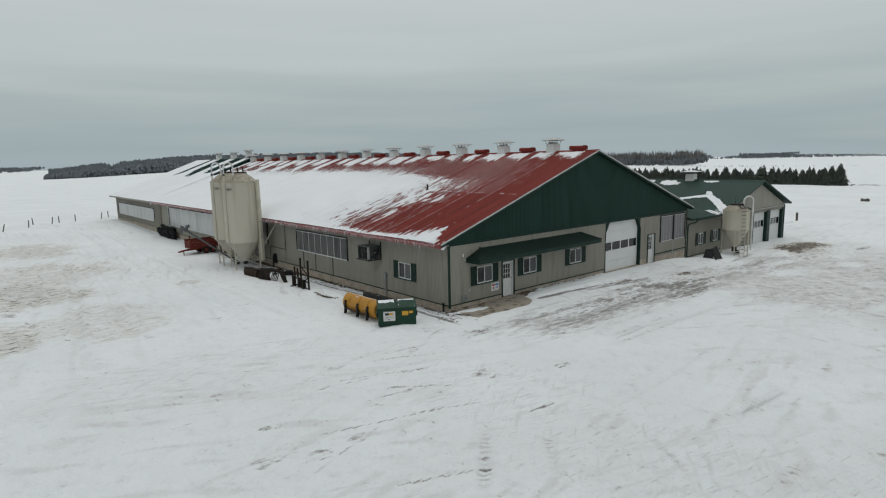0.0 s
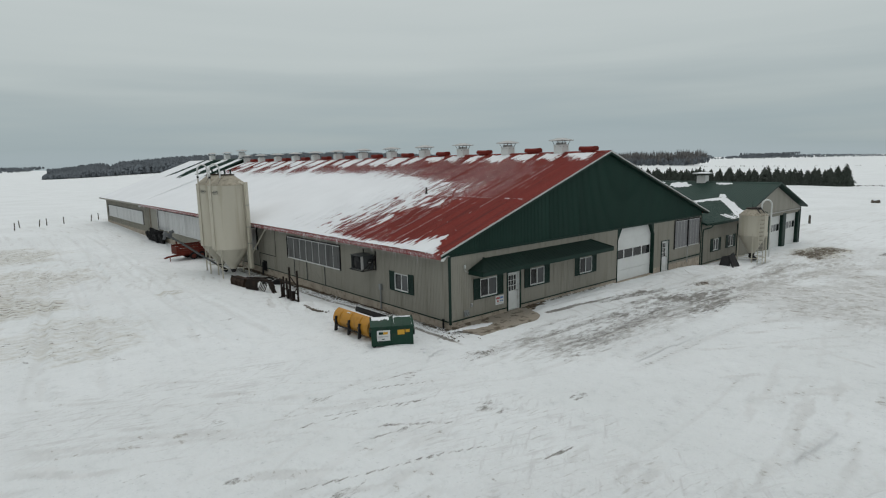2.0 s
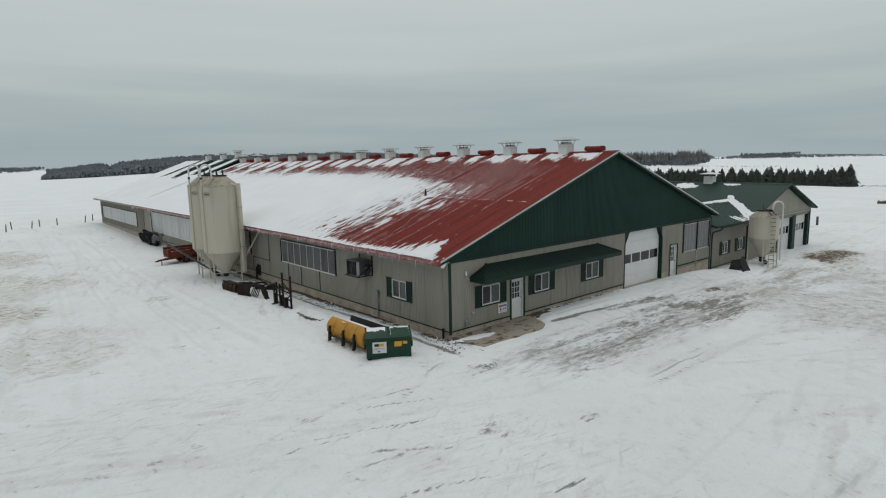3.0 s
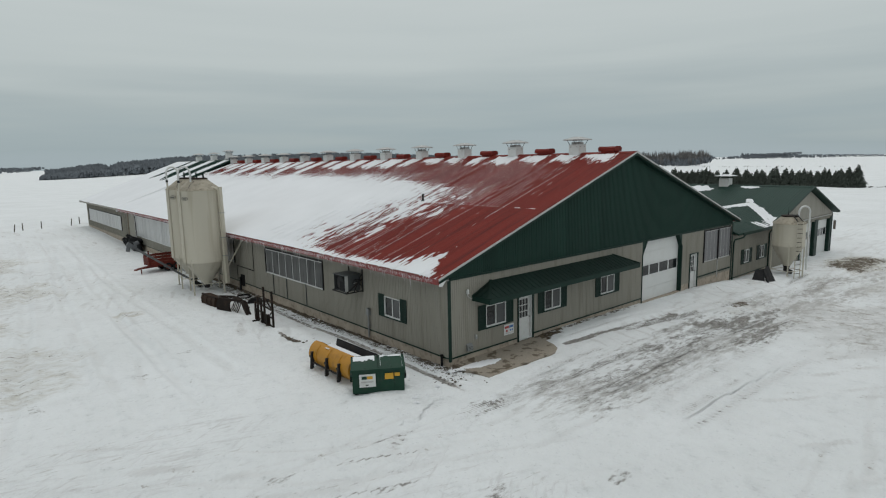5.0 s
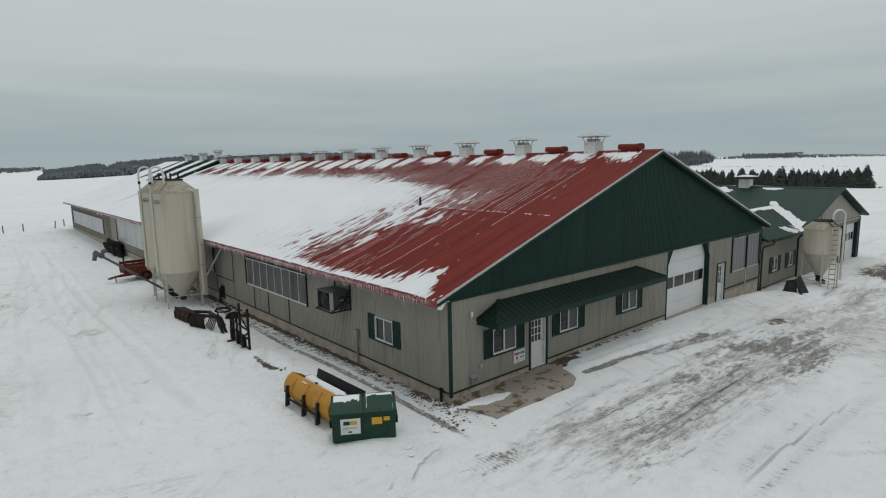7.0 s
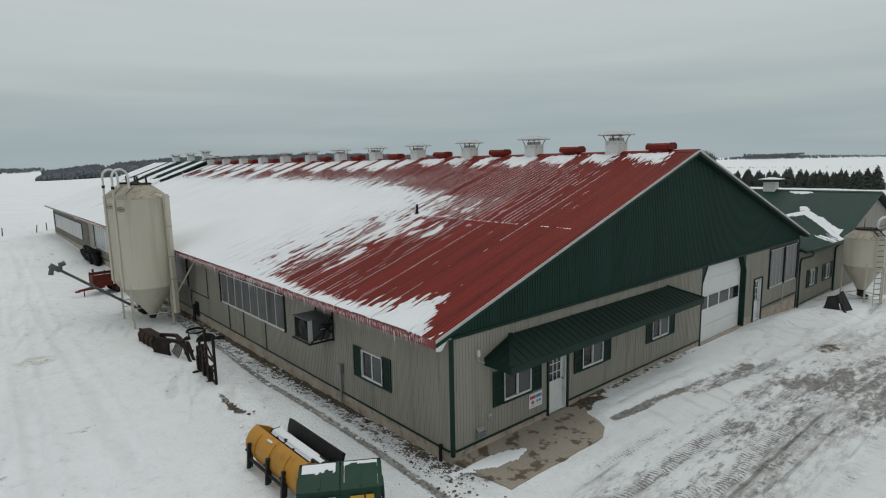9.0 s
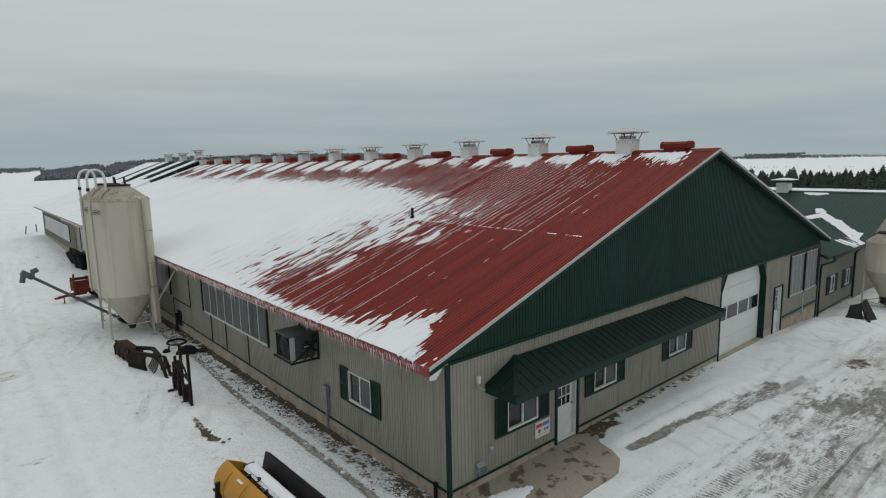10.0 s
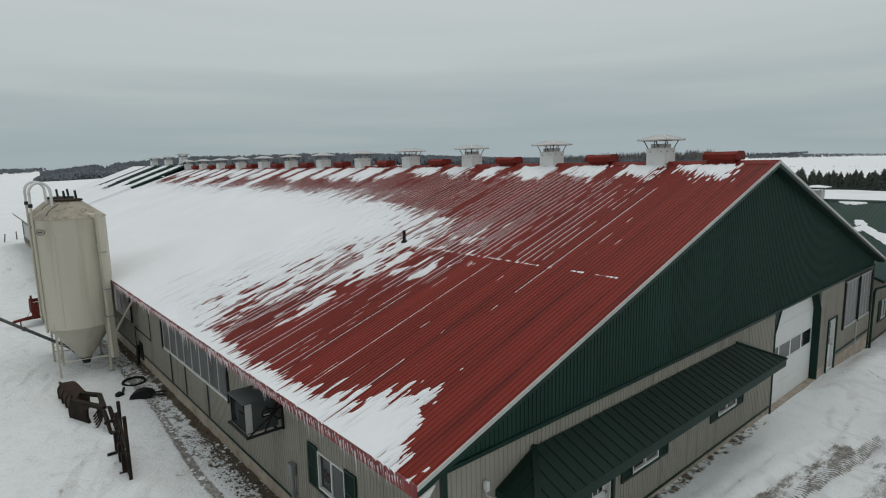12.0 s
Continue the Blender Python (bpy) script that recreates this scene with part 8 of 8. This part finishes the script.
for x, y, tilt, h in ((-11.55, 73.4, 4, 1.3), (-10.7, 77.2, -3, 1.2), (-8.55, 76.5, 8, 1.3), (-7.5, 78.0, 0, 1.1), (-5.36, 78.8, 2, 1.5), (-1.77, 79.8, 8, 1.5), (-0.4, 82, 0, 1.0), (-14.6, 69.4, 14, 1.5), (-16.2, 70.0, -4, 1.2), (-19.5, 66.0, 3, 1.3), (-22.5, 63.5, -5, 1.3)):
    at = Matrix.Translation((x, y, -0.05)) @ Matrix.Rotation(radians(tilt), 4, "Y")
    if first_post:
        copy_thing(first_post, at)
        continue
    first_post = thing("fence_post", "weathered grey wooden fence post in the snow", "post", at, "fence posts")
    part("post", rod(bmesh.new(), (0, 0, -0.2), (0, 0, 1.05), 0.07, 0.06, 9), M_BARK, first_post)
    part("snow_cap", lathe(bmesh.new(), [(0.068, 1.05), (0.06, 1.08), (0.02, 1.10)], 9), M_SNOW, first_post)
gp = thing("gate_post", "dark lone post in the snowy field", "post", Matrix.Translation((66.8, 5.0, ground_z(66.8, 5))))
part("post", bar(bmesh.new(), (0, 0, -0.2), (0, 0, 1.15), 0.22), M_BARK, gp)
part("cap", boxed(-0.18, 0.18, -0.18, 0.18, 1.1, 1.15), M_SNOW, gp)
bale = thing("hay_bale", "dark round bale lying in the snowy field", "bale", Matrix.Translation((114.5, 8.4, ground_z(114.5, 8.4) - 0.2)) @ Matrix.Scale(0.72, 4))
part("roll", rod(bmesh.new(), (-0.3, -0.75, 0.55), (0.3, 0.75, 0.55), 0.62, seg=20), M_BARK, bale)
part("snow_cap", lathe(bmesh.new(), [(0.62, 1.0), (0.5, 1.16), (0.1, 1.22)], 14), M_SNOW, bale)


# ---------------------------------------------------------------- trees
def spruce(seed, height):
    """Trunk with whorls of drooping branch sprays, ragged all round."""
    rng = random.Random(seed)
    verts, faces = [], []
    z = 0.25
    while z < height - 0.1:
        frac = z / height
        reach = (1 - frac) ** 0.68 * height * 0.40 * rng.uniform(0.8, 1.15) + 0.08
        count = max(6, int(16 * (1 - frac)) + 5)
        for k in range(count):
            a = rng.uniform(0, 2 * math.pi)
            r = reach * rng.uniform(0.55, 1.1)
            w = 0.24 * r + 0.10
            droop = r * rng.uniform(0.10, 0.38)
            c, s = math.cos(a), math.sin(a)
            b0 = len(verts)
            dz = rng.uniform(-0.1, 0.1)
            verts += [(0.03 * c, 0.03 * s, z + 0.12 + dz), (r * 0.55 * c - w * s, r * 0.55 * s + w * c, z - droop * 0.4 + dz), (r * c, r * s, z - droop + dz), (r * 0.55 * c + w * s, r * 0.55 * s - w * c, z - droop * 0.4 + dz), (r * 0.6 * c, r * 0.6 * s, z - droop * 0.45 + dz + w * 0.7)]
            faces += [(b0, b0 + 1, b0 + 4), (b0 + 1, b0 + 2, b0 + 4), (b0 + 2, b0 + 3, b0 + 4), (b0 + 3, b0, b0 + 4)]
        z += height * 0.028 + 0.06
    verts += [(0.05, 0, height - 0.3), (-0.03, 0.05, height - 0.3), (-0.03, -0.05, height - 0.3), (0, 0, height + 0.15)]
    b0 = len(verts) - 4
    faces += [(b0, b0 + 1, b0 + 3), (b0 + 1, b0 + 2, b0 + 3), (b0 + 2, b0, b0 + 3)]
    return verts, faces


kinds = []
rng = random.Random(11)
for k in range(5):
    h = (5.4, 6.2, 4.9, 5.8, 6.8)[k]
    t = thing("spruce_tree", "dark green spruce in a windbreak row", "tree", Matrix.Translation((203 + 0.5 * k, 40 + 5 * k, -2.75)), "spruce windbreak")
    raw("crown", *spruce(k, h), M_NEEDLE, t)
    part("trunk", rod(bmesh.new(), (0, 0, -0.3), (0, 0, h * 0.92), 0.14, 0.02, 8), M_BARK, t)
    kinds.append(t)
y = 33.0
while y < 190:
    x = 194.5 + (y - 34) * 0.115 + rng.uniform(-1.2, 1.2)
    big = 1.10 if y < 39 else 0.90
    for row in (0, 5):
        at = Matrix.Translation((x + row + rng.uniform(-0.8, 0.8), y + rng.uniform(-0.8, 0.8) + row * 0.2, ground_z(x + row, y) - 0.15)) @ Matrix.Rotation(rng.uniform(0, 6.28), 4, "Z") @ Matrix.Scale(big * rng.uniform(0.84, 1.10), 4)
        src = rng.choice(kinds)
        made = copy_thing(src, at)
        made.matrix_basis = at
    y += rng.uniform(0.8, 1.6)


def woods(name, label, path, depth, tall, count, seed, material, bushy=0.5, slim=1.0):
    """Far woodland: many small ragged crowns and stems along a line."""
    rng = random.Random(seed)
    verts, faces = [], []
    for k in range(count):
        t = rng.random() * (len(path) - 1)
        i = min(int(t), len(path) - 2)
        f = t - i
        (xa, ya, ha), (xb, yb, hb) = path[i], path[i + 1]
        d = rng.random() * depth
        nx, ny = -(yb - ya), xb - xa
        nl = math.hypot(nx, ny)
        x, y = xa + (xb - xa) * f + nx / nl * d, ya + (yb - ya) * f + ny / nl * d
        h = tall * (ha + (hb - ha) * f) * rng.uniform(0.72, 1.05)
        base = ground_z(x, y) - 0.5 + d * 0.05 * (ha + (hb - ha) * f)
        r = h * rng.uniform(0.16, 0.30)
        for q in range(9):
            a = rng.uniform(0, 6.28)
            rr = r * rng.uniform(0.2, 1.0)
            z0 = base + h * rng.uniform(0.02, 0.62)
            z1 = min(z0 + h * rng.uniform(0.3, 0.55), base + h)
            cx, cy = x + rr * math.cos(a), y + rr * math.sin(a)
            w = h * rng.uniform(0.05, 0.11) * (0.5 + bushy) * slim
            b0 = len(verts)
            ph = rng.uniform(0, 6.28)
            verts += [(cx + w * math.cos(ph + j * 2.094), cy + w * math.sin(ph + j * 2.094), z0 + (z1 - z0) * rng.uniform(0.25, 0.55)) for j in range(3)]
            verts += [(cx, cy, z0), (cx + rng.uniform(-w, w) * 0.4, cy, z1)]
            faces += [(b0, b0 + 1, b0 + 4), (b0 + 1, b0 + 2, b0 + 4), (b0 + 2, b0, b0 + 4), (b0 + 1, b0, b0 + 3), (b0 + 2, b0 + 1, b0 + 3), (b0, b0 + 2, b0 + 3)]
    return tagged(raw(name, verts, faces, material), label, "woods", kind="stuff")


def far(px, dist):
    """A spot at a bearing (degrees to the right of +y) and distance from the yard."""
    return (-19 + dist * math.sin(radians(px)), -22 + dist * math.cos(radians(px)))


# far woods and horizon trees share the colour with the haze in it
woods("far_woods", "leafless wood on the rise beyond the fields, greyed by haze", [(*far(6.0, 640), 0.28), (*far(7.6, 640), 0.60), (*far(12, 650), 0.84), (*far(18, 660), 1.0), (*far(24, 690), 1.08), (*far(32, 740), 1.2), (*far(40, 800), 1.15), (*far(48, 850), 1.05), (*far(54, 900), 1.0)], 110, 12.5, 8000, 1, M_HAZY_WOOD, 1.6)
EDGE = [(*far(50, 800), 1.0), (*far(55, 780), 1.15), (*far(60, 760), 1.2), (*far(64.2, 740), 1.15)]
woods("far_woods", "bare crowns of a leafless wood edge behind the spruce row", EDGE, 60, 15.0, 760, 2, M_TWIG, 0.05, 0.45)
woods("far_woods", "dense brush at the foot of the leafless wood", [(x, y, h) for x, y, h in EDGE], 60, 9.0, 1100, 12, M_HAZY_WOOD, 0.9)
woods("horizon_trees", "low tree line on the horizon", [(*far(-12, 2300), 0.8), (*far(-2, 2400), 1.0), (*far(5, 2300), 0.8)], 200, 14.0, 900, 3, M_HAZY_WOOD, 1.4)
woods("horizon_trees", "low tree line on the horizon", [(*far(58, 2300), 1.0), (*far(66, 2300), 1.0), (*far(70, 2200), 1.3), (*far(75, 2300), 0.8), (*far(80, 2400), 0.45), (*far(84, 2200), 0.7), (*far(92, 2200), 1.2), (*far(100, 2300), 0.8)], 220, 8.0, 3200, 4, M_HAZY_WOOD, 1.4)
woods("hedgerow", "sparse leafless hedgerow between the fields", [(*far(64, 620), 0.5), (*far(72, 600), 0.35), (*far(84, 560), 0.3)], 12, 4.0, 60, 5, M_TWIG, 0.3)
woods("brush_line", "brown brush and stones along the field edge", [(194, 30, 0.4), (205, 12, 0.35), (235, -12, 0.45), (260, -30, 0.5)], 7, 2.0, 260, 6, M_BARK, 1.2)
